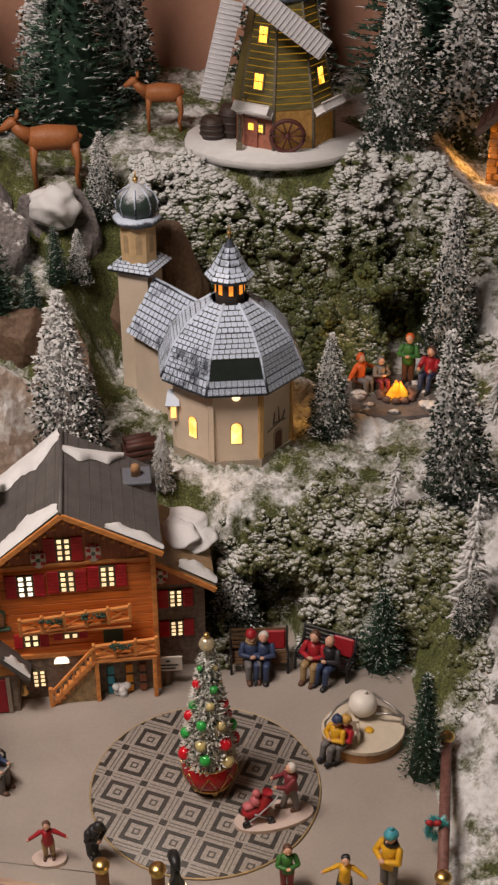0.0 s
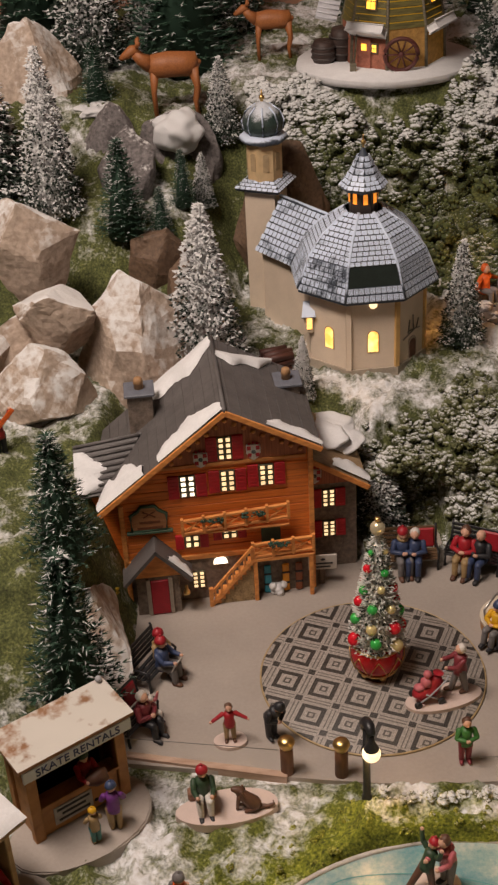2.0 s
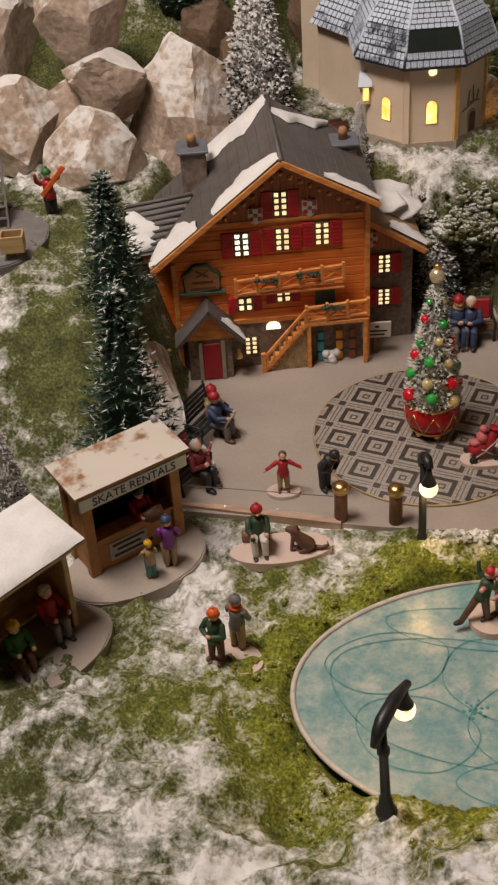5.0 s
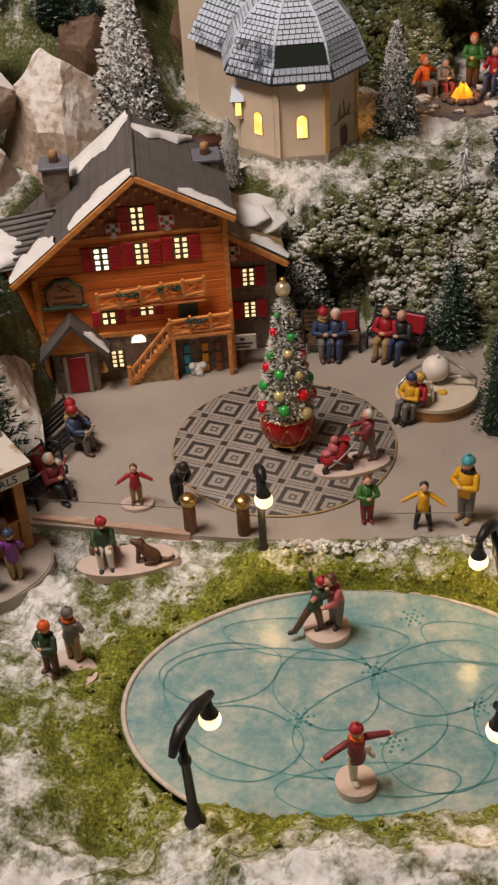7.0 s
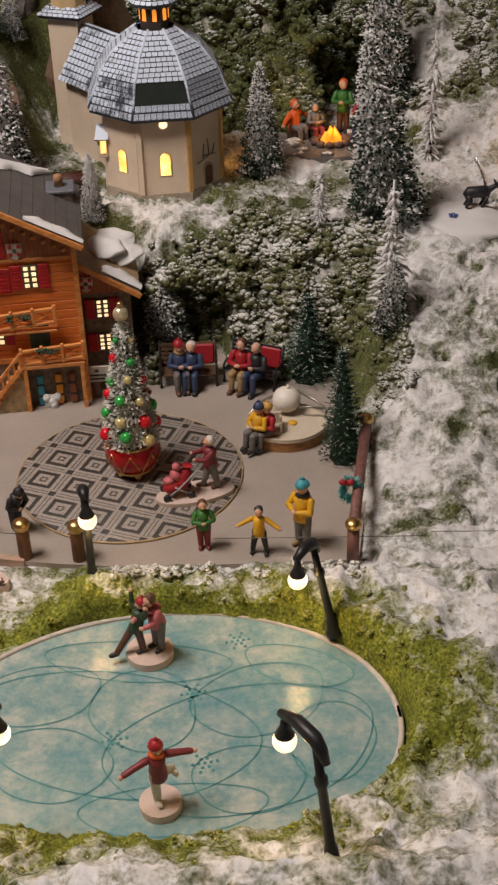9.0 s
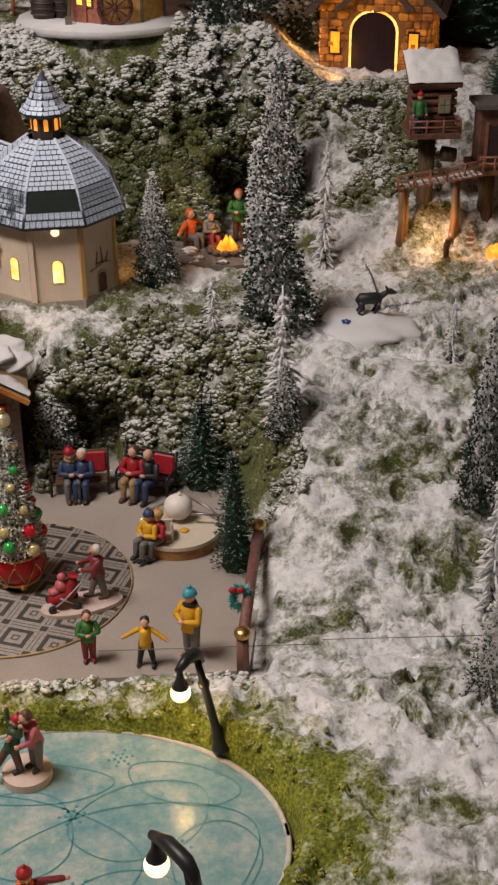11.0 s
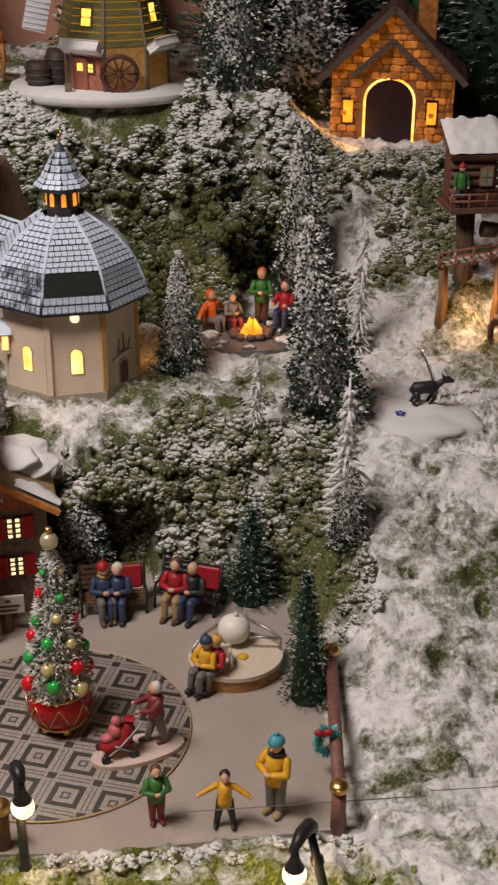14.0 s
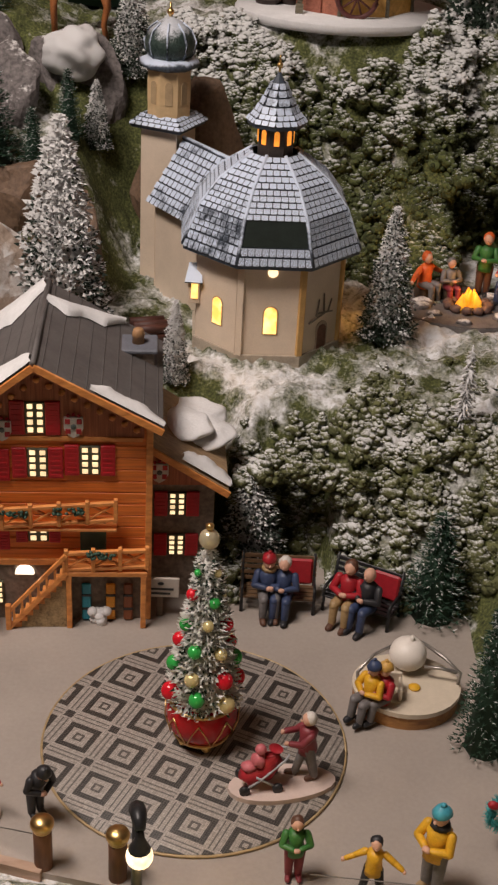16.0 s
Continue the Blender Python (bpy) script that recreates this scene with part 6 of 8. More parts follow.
# ---------------------------------------------------------------- windmill
def windmill():
    root = thing("windmill", pose(0.078, 0.985, 0.404), "timber model windmill with lit windows on a snowy base", "windmill")
    bm = bmesh.new()
    add_prism(bm, pebble_outline(40, 0.140, 0.132, 0.015, 3), -0.002, 0.010)
    bmesh.ops.bevel(bm, geom=[e for e in bm.edges if all(v.co.z > 0.005 for v in e.verts)], offset=0.004, segments=2, affect="EDGES")
    part("base", bm, SNOW, root, "round snowy base", True)
    T = radians(-112.5 + 12)
    prof = [(0.082, 0.010), (0.080, 0.068), (0.077, 0.072), (0.048, 0.215), (0.046, 0.225)]
    brick = paint("mill_brick", (0.36, 0.13, 0.08), 0.75, var=0.4, scale=150, bump=0.6)
    # the stone itself emits faintly, standing in for light inside the mill
    glowstone = paint("mill_stone_glow", (0.34, 0.19, 0.06), 0.7, var=0.5, scale=120, bump=0.6, emit=0.035, emit_colour=(1.0, 0.42, 0.04))
    board = wood("mill_boards", (0.17, 0.145, 0.045), (0.07, 0.06, 0.02), (20, 60, 200), 0.5)
    cx, cy = 0.012, 0.010
    for i in range(8):
        a0, a1 = T + i * math.pi / 4, T + (i + 1) * math.pi / 4

        def P(r, a, z):
            return Vector((cx + r * math.cos(a), cy + r * math.sin(a), z))
        w = quad_part("wall", [P(0.082, a0, 0.008), P(0.082, a1, 0.008), P(0.080, a1, 0.070), P(0.080, a0, 0.070)], 0.004, brick if i in (7, 6) else glowstone, root, "brick base wall" if i in (7, 6) else "stone base wall with a faint orange glow")
        # backing emits yellow, so that the gaps look lit from behind
        up = quad_part("upper_wall", [P(0.079, a0, 0.070), P(0.079, a1, 0.070), P(0.047, a1, 0.222), P(0.047, a0, 0.222)], 0.004, paint("mill_gap_glow", (0.40, 0.30, 0.03), 0.6, var=0.4, scale=40, emit=0.28, emit_colour=(1.0, 0.50, 0.03)), root, "olive clapboard wall with a yellow glow in its gaps")
        n = 15
        for j in range(n):
            f0, f1 = j / n, (j + 0.85) / n
            q = [P(0.079 - 0.032 * f, a, 0.070 + 0.152 * f) for f, a in ((f0, a0), (f0, a1), (f1, a1), (f1, a0))]
            nrm = (q[1] - q[0]).cross(q[3] - q[0]).normalized()
            quad_part("clapboard", [q[0] + nrm * 0.0022, q[1] + nrm * 0.0022, q[2] + nrm * 0.0006, q[3] + nrm * 0.0006], 0.001, board, up)
        bm = bmesh.new()
        add_tube(bm, [P(0.083, a0, 0.008), P(0.080, a0, 0.071), P(0.048, a0, 0.222)], [0.0026, 0.0026, 0.002], 0, 6)
        part("corner_post", bm, wood("mill_post", (0.20, 0.17, 0.12), (0.09, 0.08, 0.05)), root)

    def wall_frame(i, f, side=0.0, low=False):
        a = T + (i + 0.5) * math.pi / 4
        c = math.cos(math.pi / 8)
        out = Vector((math.cos(a), math.sin(a), 0))
        ex = Vector((-math.sin(a), math.cos(a), 0))
        r = (0.081 if low else 0.079 - 0.032 * f) * c + 0.0025
        up = Vector((0, 0, 1)) if low else (Vector((0, 0, 0.152)) - out * 0.032 * c).normalized()
        m = Matrix.Identity(4)
        m.col[0].xyz, m.col[1].xyz, m.col[2].xyz = ex, up, ex.cross(up)
        m.col[3].xyz = Vector((cx, cy, 0)) + out * r + ex * side + Vector((0, 0, 0.010 + 0.06 * f if low else 0.070 + 0.152 * f))
        return m

    lit = glow("mill_window", (1.0, 0.42, 0.02), 2.3, (1.0, 0.62, 0.10))

    def mill_window(i, f, w, h, low=False, side=0.0):
        m = wall_frame(i, f, side, low)
        bm = bmesh.new()
        add_box(bm, -w / 2 - 0.002, -0.002, -0.002, w / 2 + 0.002, h + 0.002, 0.001, 0.0003, m=m)
        win = part("window", bm, wood("mill_frame", (0.20, 0.15, 0.09), (0.08, 0.06, 0.03)), root)
        for ix in range(2):
            for iy in range(2):
                bm = bmesh.new()
                add_box(bm, -w / 2 + ix * w / 2 + 0.0006, iy * h / 2 + 0.0006, 0, -w / 2 + (ix + 1) * w / 2 - 0.0006, (iy + 1) * h / 2 - 0.0006, 0.0017, m=m)
                part("pane", bm, lit, win)

    mill_window(7, 0.18, 0.016, 0.024)
    mill_window(7, 0.62, 0.015, 0.024)
    mill_window(1, 0.20, 0.015, 0.026)
    mill_window(5, 0.2, 0.015, 0.024)
    mill_window(7, 0.42, 0.008, 0.012, True, 0.010)
    m = wall_frame(7, 0, -0.008, True)
    bm = bmesh.new()
    add_box(bm, -0.012, 0, 0, 0.012, 0.045, 0.0016, 0.0004, m=m)
    door = part("door", bm, wood("mill_door", (0.42, 0.15, 0.10), (0.25, 0.08, 0.05)), root, "faded red plank door")
    bm = bmesh.new()
    add_box(bm, -0.004, 0.027, 0.001, 0.005, 0.037, 0.0024, 0, m=m)
    part("pane", bm, lit, door)
    for i in (7, 1):
        m = wall_frame(i, 0.99, 0, True)
        bm = bmesh.new()
        add_box(bm, -0.030, -0.002, -0.002, 0.030, 0.016, 0.010, 0.002, m=m @ pose(0, 0, 0, 55, 0, 0))
        part("canopy_snow", bm, SNOW, root, "little snowy canopy")
    # cap
    bm = bmesh.new()
    add_tube(bm, [(cx, cy, z) for z in (0.220, 0.226, 0.250, 0.270, 0.280)], [0.050, 0.054, 0.042, 0.020, 0.003], 0, 8)
    part("cap", bm, SLATE, root, "snowy grey cap")
    # sails on the front
    hub = Vector((-0.066, -0.112, 0.262))
    bm = bmesh.new()
    add_tube(bm, [hub, hub + Vector((0.066, 0.095, -0.030))], [0.006, 0.006], 0, 8)
    hb = part("axle", bm, wood("mill_post", (0.20, 0.17, 0.12), (0.09, 0.08, 0.05)), root)
    ribm = paint("sail_snow", (0.62, 0.62, 0.66), 0.8, var=0.1)
    for a in (-15 - 9, 66 - 9 + 10, 156, 246):
        t = radians(a)
        # direction of the arm in the plane of the sails
        arm = Vector((math.sin(t + math.pi), 0.0, math.cos(t + math.pi)))
        if a == 246:
            arm = Vector((0.80, 0.02, -0.60))
        elif a == -24:
            arm = Vector((-0.24, 0.0, -0.97))
        elif a == 67:
            arm = Vector((-0.80, 0.0, 0.60))
        else:
            arm = Vector((0.24, 0.0, 0.97))
        arm.normalize()
        sidev = arm.cross(Vector((0, 1, 0))).normalized()
        sail = part("sail", bmesh.new(), ribm, root, "white ribbed windmill sail")
        b2 = bmesh.new()
        p0, p1 = hub + arm * 0.004, hub + arm * 0.165
        q = [hub + arm * 0.020 - sidev * 0.008, hub + arm * 0.165 - sidev * 0.008, hub + arm * 0.165 + sidev * 0.024, hub + arm * 0.020 + sidev * 0.024]
        lo = [b2.verts.new(v + Vector((0, 0.0015, 0))) for v in q]
        hi = [b2.verts.new(v - Vector((0, 0.0015, 0))) for v in q]
        b2.faces.new(lo)
        b2.faces.new(hi[::-1])
        for i in range(4):
            b2.faces.new((lo[i], hi[i], hi[(i + 1) % 4], lo[(i + 1) % 4]))
        part("sail_cloth", b2, ribm, sail)
        for i in range(20):
            s0 = hub + arm * (0.025 + i * 0.0072)
            b3 = bmesh.new()
            add_tube(b3, [s0 - sidev * 0.007 - Vector((0, 0.002, 0)), s0 + sidev * 0.023 - Vector((0, 0.002, 0))], [0.0011, 0.0011], 0, 4)
            part("slat", b3, ribm, sail)
    # wheel leaning at the front
    wc = Vector((0.018, -0.082, 0.036))
    bm = bmesh.new()
    add_tube(bm, [wc + Vector((0.025 * math.cos(t), -0.004 * math.sin(t), 0.025 * math.sin(t))) for t in (2 * math.pi * i / 28 for i in range(29))], [0.0035] * 29, 0, 6)
    wheel = part("wheel", bm, wood("wheel_wood", (0.13, 0.035, 0.03), (0.06, 0.015, 0.012)), root, "dark red spoked wheel")
    for i in range(10):
        t = i * math.pi / 5
        bm = bmesh.new()
        add_tube(bm, [wc, wc + Vector((0.024 * math.cos(t), -0.004 * math.sin(t), 0.024 * math.sin(t)))], [0.0014, 0.0014], 0, 5)
        part("spoke", bm, MATS["wheel_wood"], wheel)
    bm = bmesh.new()
    add_ball(bm, wc, 0.005)
    part("hub", bm, MATS["wheel_wood"], wheel)
    # barrels
    for x, y, r, h, lay in ((-0.068, 0.005, 0.020, 0.050, 0), (-0.098, -0.005, 0.019, 0.034, 0)):
        bm = lathe([(r * 0.85, 0.009), (r, 0.009 + h * 0.3), (r, 0.009 + h * 0.7), (r * 0.85, 0.009 + h), (r * 0.7, 0.009 + h - 0.001)], 18)
        b = part("barrel", bm, wood("barrel_wood", (0.06, 0.035, 0.028), (0.025, 0.016, 0.013)), root, "dark wooden barrel", at=pose(x, y, 0))
        for z in (0.25, 0.5, 0.75):
            hb2 = bmesh.new()
            add_tube(hb2, [(r * 1.01 * math.cos(t), r * 1.01 * math.sin(t), 0.009 + h * z) for t in (2 * math.pi * i / 24 for i in range(25))], [0.0018] * 25, 0, 5)
            part("hoop", hb2, paint("barrel_iron", (0.09, 0.075, 0.07), 0.5, 0.5), b)
    bm = bmesh.new()
    add_tube(bm, [(-0.055, -0.068, 0.008), (-0.045, -0.04, 0.085)], [0.0016, 0.0016], 0, 5)
    add_box(bm, -0.060, -0.070, 0.008, -0.050, -0.066, 0.022)
    part("shovel", bm, wood("mill_post", (0.20, 0.17, 0.12), (0.09, 0.08, 0.05)), root)


windmill()


# ---------------------------------------------------------------- stone house
def stone_house():
    root = thing("stone_house", pose(0.515, 1.000, 0.306, 0, 0, -15), "model house of rough stone glowing orange from within", "house")
    root.scale = (1.13, 1.0, 0.98)
    lit_stone, nt, bs = nodes_of("lit_rubble")
    n1, n2 = link_noise(nt, 70, 4), link_noise(nt, 320, 3)
    info = nt.nodes.new("ShaderNodeObjectInfo")
    own = ramp(nt, info.outputs["Random"], [(0.0, (0.10, 0.045, 0.02)), (0.5, (0.28, 0.11, 0.035)), (1.0, (0.46, 0.20, 0.06))])
    nt.links.new(mixc(nt, 0.5, own.outputs[0], ramp(nt, n1.outputs[0], [(0.35, (0.07, 0.03, 0.012)), (0.65, (0.42, 0.18, 0.05))]).outputs[0]), bs.inputs["Base Color"])
    # each stone emits orange, in place of light shining through the walls
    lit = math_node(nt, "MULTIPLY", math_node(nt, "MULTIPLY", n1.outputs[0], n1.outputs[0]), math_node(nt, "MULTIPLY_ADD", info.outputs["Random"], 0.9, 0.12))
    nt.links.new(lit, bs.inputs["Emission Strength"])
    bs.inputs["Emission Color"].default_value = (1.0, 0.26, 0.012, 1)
    bs.inputs["Roughness"].default_value = 0.5
    bumped(nt, bs, n2.outputs[0], 0.7, 0.001)
    # mortar bed emits a little too, for the same inner light
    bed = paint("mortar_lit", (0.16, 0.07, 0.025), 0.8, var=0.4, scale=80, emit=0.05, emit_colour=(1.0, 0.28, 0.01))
    W, D, H, A = 0.082, 0.15, 0.122, 0.214
    bm = bmesh.new()
    add_prism(bm, [(-W, -0.004), (W, -0.004), (W, H), (0, A - 0.004), (-W, H)], -D, 0, m=UP_FRONT)
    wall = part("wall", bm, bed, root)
    rnd = random.Random(9)
    z = 0.002
    while z < A - 0.014:
        h = rnd.uniform(0.009, 0.013)
        half = W if z < H - 0.004 else W * (A - z - h) / (A - H) + 0.002
        x = -half
        while x < half - 0.006:
            w = min(rnd.uniform(0.010, 0.019), half - x)
            if not (abs(x + w / 2 + 0.002) < 0.040 and z < 0.102):
                bm = bmesh.new()
                for v in add_box(bm, x + 0.0006, -0.0022 - rnd.uniform(0, 0.0038), z + 0.0006, x + w - 0.0006, 0.001, z + h - 0.0006):
                    v.co += Vector((rnd.uniform(-0.0016, 0.0010), rnd.uniform(-0.0012, 0.0004), rnd.uniform(-0.0014, 0.0014)))
                bmesh.ops.bevel(bm, geom=bm.edges[:], offset=0.0022, segments=1, affect="EDGES", clamp_overlap=True)
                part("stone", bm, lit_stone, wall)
            x += w
        z += h
    z = 0.002
    while z < H - 0.012:
        y = 0.0
        while y < D - 0.01:
            w = rnd.uniform(0.012, 0.02)
            bm = bmesh.new()
            add_box(bm, W - 0.001, y + 0.0006, z + 0.0006, W + 0.002 + rnd.uniform(0, 0.0015), min(y + w, D) - 0.0006, z + 0.0105, 0.0014)
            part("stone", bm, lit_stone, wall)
            y += w
        z += 0.0115
    door_m = Matrix.Translation((-0.002, 0, 0.002)) @ UP_FRONT
    bm = bmesh.new()
    add_prism(bm, arch_outline(0.071, 0.108, 12), 0, 0.003, m=door_m)
    # light round the door, put in as an emitting arch behind the leaf
    arch = part("door_glow", bm, glow("door_glow", (1.0, 0.42, 0.06), 2.2, (1.0, 0.60, 0.15)), root, "band of yellow light round the door")
    bm = bmesh.new()
    add_prism(bm, arch_outline(0.064, 0.105, 12), 0, 0.005, m=door_m)
    d = part("door", bm, wood("dark_door", (0.035, 0.012, 0.016), (0.018, 0.007, 0.009), (200, 20, 10), 0.35), root, "dark red-brown arched plank door")
    for x in (-0.018, -0.006, 0.006, 0.018):
        part("door_plank_joint", box(x - 0.0006 - 0.002, -0.0056, 0.004, x + 0.0006 - 0.002, -0.0045, 0.080, 0), BLACK, d)
    for x in (-0.058, 0.056):
        w = part("window", box(x - 0.009, -0.005, 0.036, x + 0.009, -0.001, 0.078, 0.001), wood("dark_door", (0.055, 0.018, 0.022), (0.03, 0.010, 0.012)), root)
        part("pane", box(x - 0.0065, -0.006, 0.040, x + 0.0065, -0.004, 0.074, 0.0), glow("orange_pane", (1.0, 0.30, 0.015), 1.6), w, "glowing orange pane")
    roofm = snow_over("brown_shingle", (0.13, 0.055, 0.04), (0.05, 0.022, 0.018), 0.95, 1.2, 0.4, scale=60, fine=200, rough=0.4)
    edge = wood("barge_dark", (0.11, 0.075, 0.06), (0.05, 0.035, 0.03))
    sl = (A - H) / W
    for s in (-1, 1):
        x1, z1 = s * (W + 0.018), A + 0.004 - sl * (W + 0.018)
        pts = [(0, -0.018, A + 0.004), (x1, -0.018, z1), (x1, D + 0.01, z1), (0, D + 0.01, A + 0.004)]
        slab = quad_part("roof", pts if s > 0 else pts[::-1], 0.005, roofm, root, "reddish-brown shingled roof slope")
        jb = bmesh.new()
        p = [Vector(v) for v in ((x1, -0.014, z1), (x1, D, z1), (0, D, A + 0.004), (0, -0.014, A + 0.004))]
        if s < 0:
            p = [p[1], p[0], p[3], p[2]]
        lay_shingles(slab, *p, 9, 0.013, jb)
        part("shingle_course", jb, roofm, slab)["kind"] = "stuff"
        bar_on("bargeboard", (0, -0.020, A + 0.002), (x1, -0.020, z1 - 0.002), 0.009, 0.004, edge, root)
        bar_on("porch_beam", (0, -0.012, 0.166), (s * 0.054, -0.012, 0.112), 0.007, 0.012, edge, root)
    bm = box(0.030, 0.06, 0.16, 0.056, 0.086, 0.225, 0.002)
    part("chimney", bm, lit_stone, root, "stone chimney")


stone_house()
bulb_lamp("stone_house_glow", (0.44, 0.950, 0.330), 0.05, (1.0, 0.42, 0.08), 0.02)
bulb_lamp("roadside_glow", (0.405, 1.03, 0.36), 0.12, (1.0, 0.45, 0.10), 0.015)

# ---------------------------------------------------------------- painted figurines, each one plain mesh
PALETTE = dict(red=(0.36, 0.015, 0.025), green=(0.04, 0.16, 0.035), black=(0.02, 0.02, 0.024), yellow=(0.66, 0.36, 0.02), orange=(0.70, 0.12, 0.02), blue=(0.04, 0.06, 0.13),
               sky=(0.06, 0.34, 0.44), purple=(0.15, 0.03, 0.20), tan=(0.34, 0.23, 0.11), grey=(0.16, 0.15, 0.15), brown=(0.11, 0.05, 0.03), white=(0.62, 0.58, 0.54), wine=(0.20, 0.03, 0.04),
               teal=(0.05, 0.22, 0.22), pink=(0.50, 0.13, 0.15), darkgreen=(0.03, 0.06, 0.03), blond=(0.55, 0.32, 0.08), silver=(0.35, 0.35, 0.37))


def col(k):
    return colour("paint_" + k, PALETTE[k])


def figurine(x, y, z, h, turn, coat, legs, hat, label, hair=None, stance="stand", arms="down", boots="black", plinth=None, base=None, group="", bend=0.0, scarf=None, spread=0.010):
    """Resin figurine, h high when upright. It faces -y before it is turned. stance: stand, sit, stride, skate."""
    s = h / 0.060
    bm = bmesh.new()
    C, L, S, Hh, B, X = range(6)
    hip = 0.029
    lean = Matrix.Rotation(radians(bend), 4, "X")
    if stance == "sit":
        hip = 0.015
        for k in (-1, 1):
            knee = (k * 0.0046, -0.0135, hip + 0.001)
            add_capsule(bm, (k * 0.0036, 0, hip), knee, 0.0042, 0.0036, L, 8)
            add_capsule(bm, knee, (k * 0.0046, -0.0150, hip - 0.0135), 0.0034, 0.0028, L, 8)
            add_capsule(bm, (k * 0.0046, -0.0140, hip - 0.0150), (k * 0.0048, -0.0200, hip - 0.0155), 0.0027, 0.0024, B, 7)
    else:
        d = {"stand": ((0.0036, 0), (0.0036, 0)), "stride": ((0.0036, -0.007), (0.0036, 0.006)), "kick": ((0.0036, -0.020), (0.0036, 0.004)), "wide": ((spread * 0.75, 0), (spread * 0.75, 0)), "skate": ((0.002, 0.0), (0.002, 0.0))}[stance]
        for k, (dx, dy) in zip((-1, 1), d):
            foot = Vector((k * dx, dy, 0.003))
            if stance == "skate" and k == 1:
                foot = Vector((0.012, 0.004, 0.024))
            add_capsule(bm, (k * 0.0036, 0, hip), foot + Vector((0, 0, 0.001)), 0.0044, 0.0030, L, 8)
            add_capsule(bm, foot + Vector((0, 0.0005, -0.0005)), foot + Vector((k * 0.0008, -0.0058, -0.0008)), 0.0026, 0.0022, B, 7)

    def up(p):
        q = lean @ (Vector(p) - Vector((0, 0, hip)))
        return q + Vector((0, 0, hip))
    add_tube(bm, [up((0, 0, hip - 0.004)), up((0, 0, hip + 0.001)), up((0, -0.0004, hip + 0.009)), up((0, 0, hip + 0.0165)), up((0, 0, hip + 0.0195))], [0.0070, 0.0072, 0.0060, 0.0068, 0.0034], C, 12)
    neck = hip + 0.0200
    head = Vector((0, -0.0008, neck + 0.0060))
    add_ball(bm, up(head), 0.0050, S, 2, (0.92, 0.98, 1.12))
    add_ball(bm, up(head + Vector((0, -0.0056, -0.0004))), 0.0010, S, 1)
    if hair:
        add_ball(bm, up(head + Vector((0, 0.0014, 0.0010))), 0.0054, X, 2, (0.98, 0.92, 1.05))
    if hat:
        add_tube(bm, [up(head + Vector((0, 0.0004, dz))) for dz in (0.0014, 0.0020, 0.0052, 0.0078)], [0.0054, 0.0058, 0.0048, 0.0018], Hh, 12)
        add_ball(bm, up(head + Vector((0, 0.0004, 0.0086))), 0.0016, Hh, 1)
    if scarf:
        add_tube(bm, [up((0, 0, neck - 0.001)), up((0, 0, neck + 0.0016))], [0.0056, 0.0052], X, 10)
    for k in (-1, 1):
        sh = (k * 0.0078, 0, hip + 0.0160)
        if arms == "out":
            el, ha = (k * 0.0150, -0.001, hip + 0.0110), (k * 0.0210, -0.003, hip + 0.0080)
        elif arms == "wide":
            el, ha = (k * 0.0165, -0.001, hip + 0.0145), (k * 0.0255, -0.002, hip + 0.0120)
        elif arms == "front":
            el, ha = (k * 0.0105, -0.004, hip + 0.0080), (k * 0.0030, -0.0090, hip + 0.0085)
        elif arms == "reach":
            el, ha = (k * 0.0090, -0.007, hip + 0.0100), (k * 0.0070, -0.0150, hip + 0.0110)
        elif arms == "up":
            el, ha = (k * 0.0130, -0.002, hip + 0.0200), (k * 0.0150, -0.004, hip + 0.0290)
        else:
            el, ha = (k * 0.0100, 0.000, hip + 0.0080), (k * 0.0100, -0.0020, hip + 0.0010)
        add_capsule(bm, up(sh), up(el), 0.0030, 0.0026, C, 8)
        add_capsule(bm, up(el), up(ha), 0.0026, 0.0022, C, 8)
        add_ball(bm, up(Vector(ha) + (Vector(ha) - Vector(el)).normalized() * 0.0028), 0.0022, S, 1)
    for v in bm.verts:
        w = v.co * 190 + Vector((x * 70, y * 70, 0))
        v.co += Vector((noise.noise(w), noise.noise(w + Vector((7, 0, 0))), 0.5 * noise.noise(w + Vector((0, 9, 0))))) * 0.0009
        v.co *= s
    if plinth:
        px, py = plinth
        add_prism(bm, pebble_outline(20, px, py, 0.03, int(abs(x * 1000)) + 3), -0.0035, 0.0004, 5)
    if base:
        a, b, deep, ox, oy, wob = base
        add_prism(bm, [(px + ox, py + oy) for px, py in pebble_outline(24, a, b, wob, 5)], -deep, 0.0003, 6)
    mats = [col(coat), col(legs), SKIN, col(hat or "grey"), col(boots), col(hair or scarf or "white")]
    if plinth:
        mats[5] = SNOW_FLOOR if not hair else mats[5]
    mats.append(paint("base_pink", (0.60, 0.48, 0.43), 0.6, var=0.06))
    ob = part("figurine", bm, mats, at=pose(x, y, z, 0, 0, turn))
    return tagged(ob, label, "figurine", group or "village figurines")


PZ = 0.0005
figurine(0.177, -0.130, PZ, 0.078, -40, "yellow", "grey", "sky", "girl figurine in a yellow coat and turquoise hat", arms="front", boots="tan", scarf="black")
figurine(0.133, -0.141, PZ, 0.056, -10, "yellow", "black", None, "boy figurine in an orange-yellow jumper with arms out", hair="black", stance="wide", arms="out")
figurine(0.077, -0.130, PZ, 0.058, 6, "green", "wine", None, "boy figurine in a green jumper and dark red trousers", hair="brown", arms="front", boots="wine")
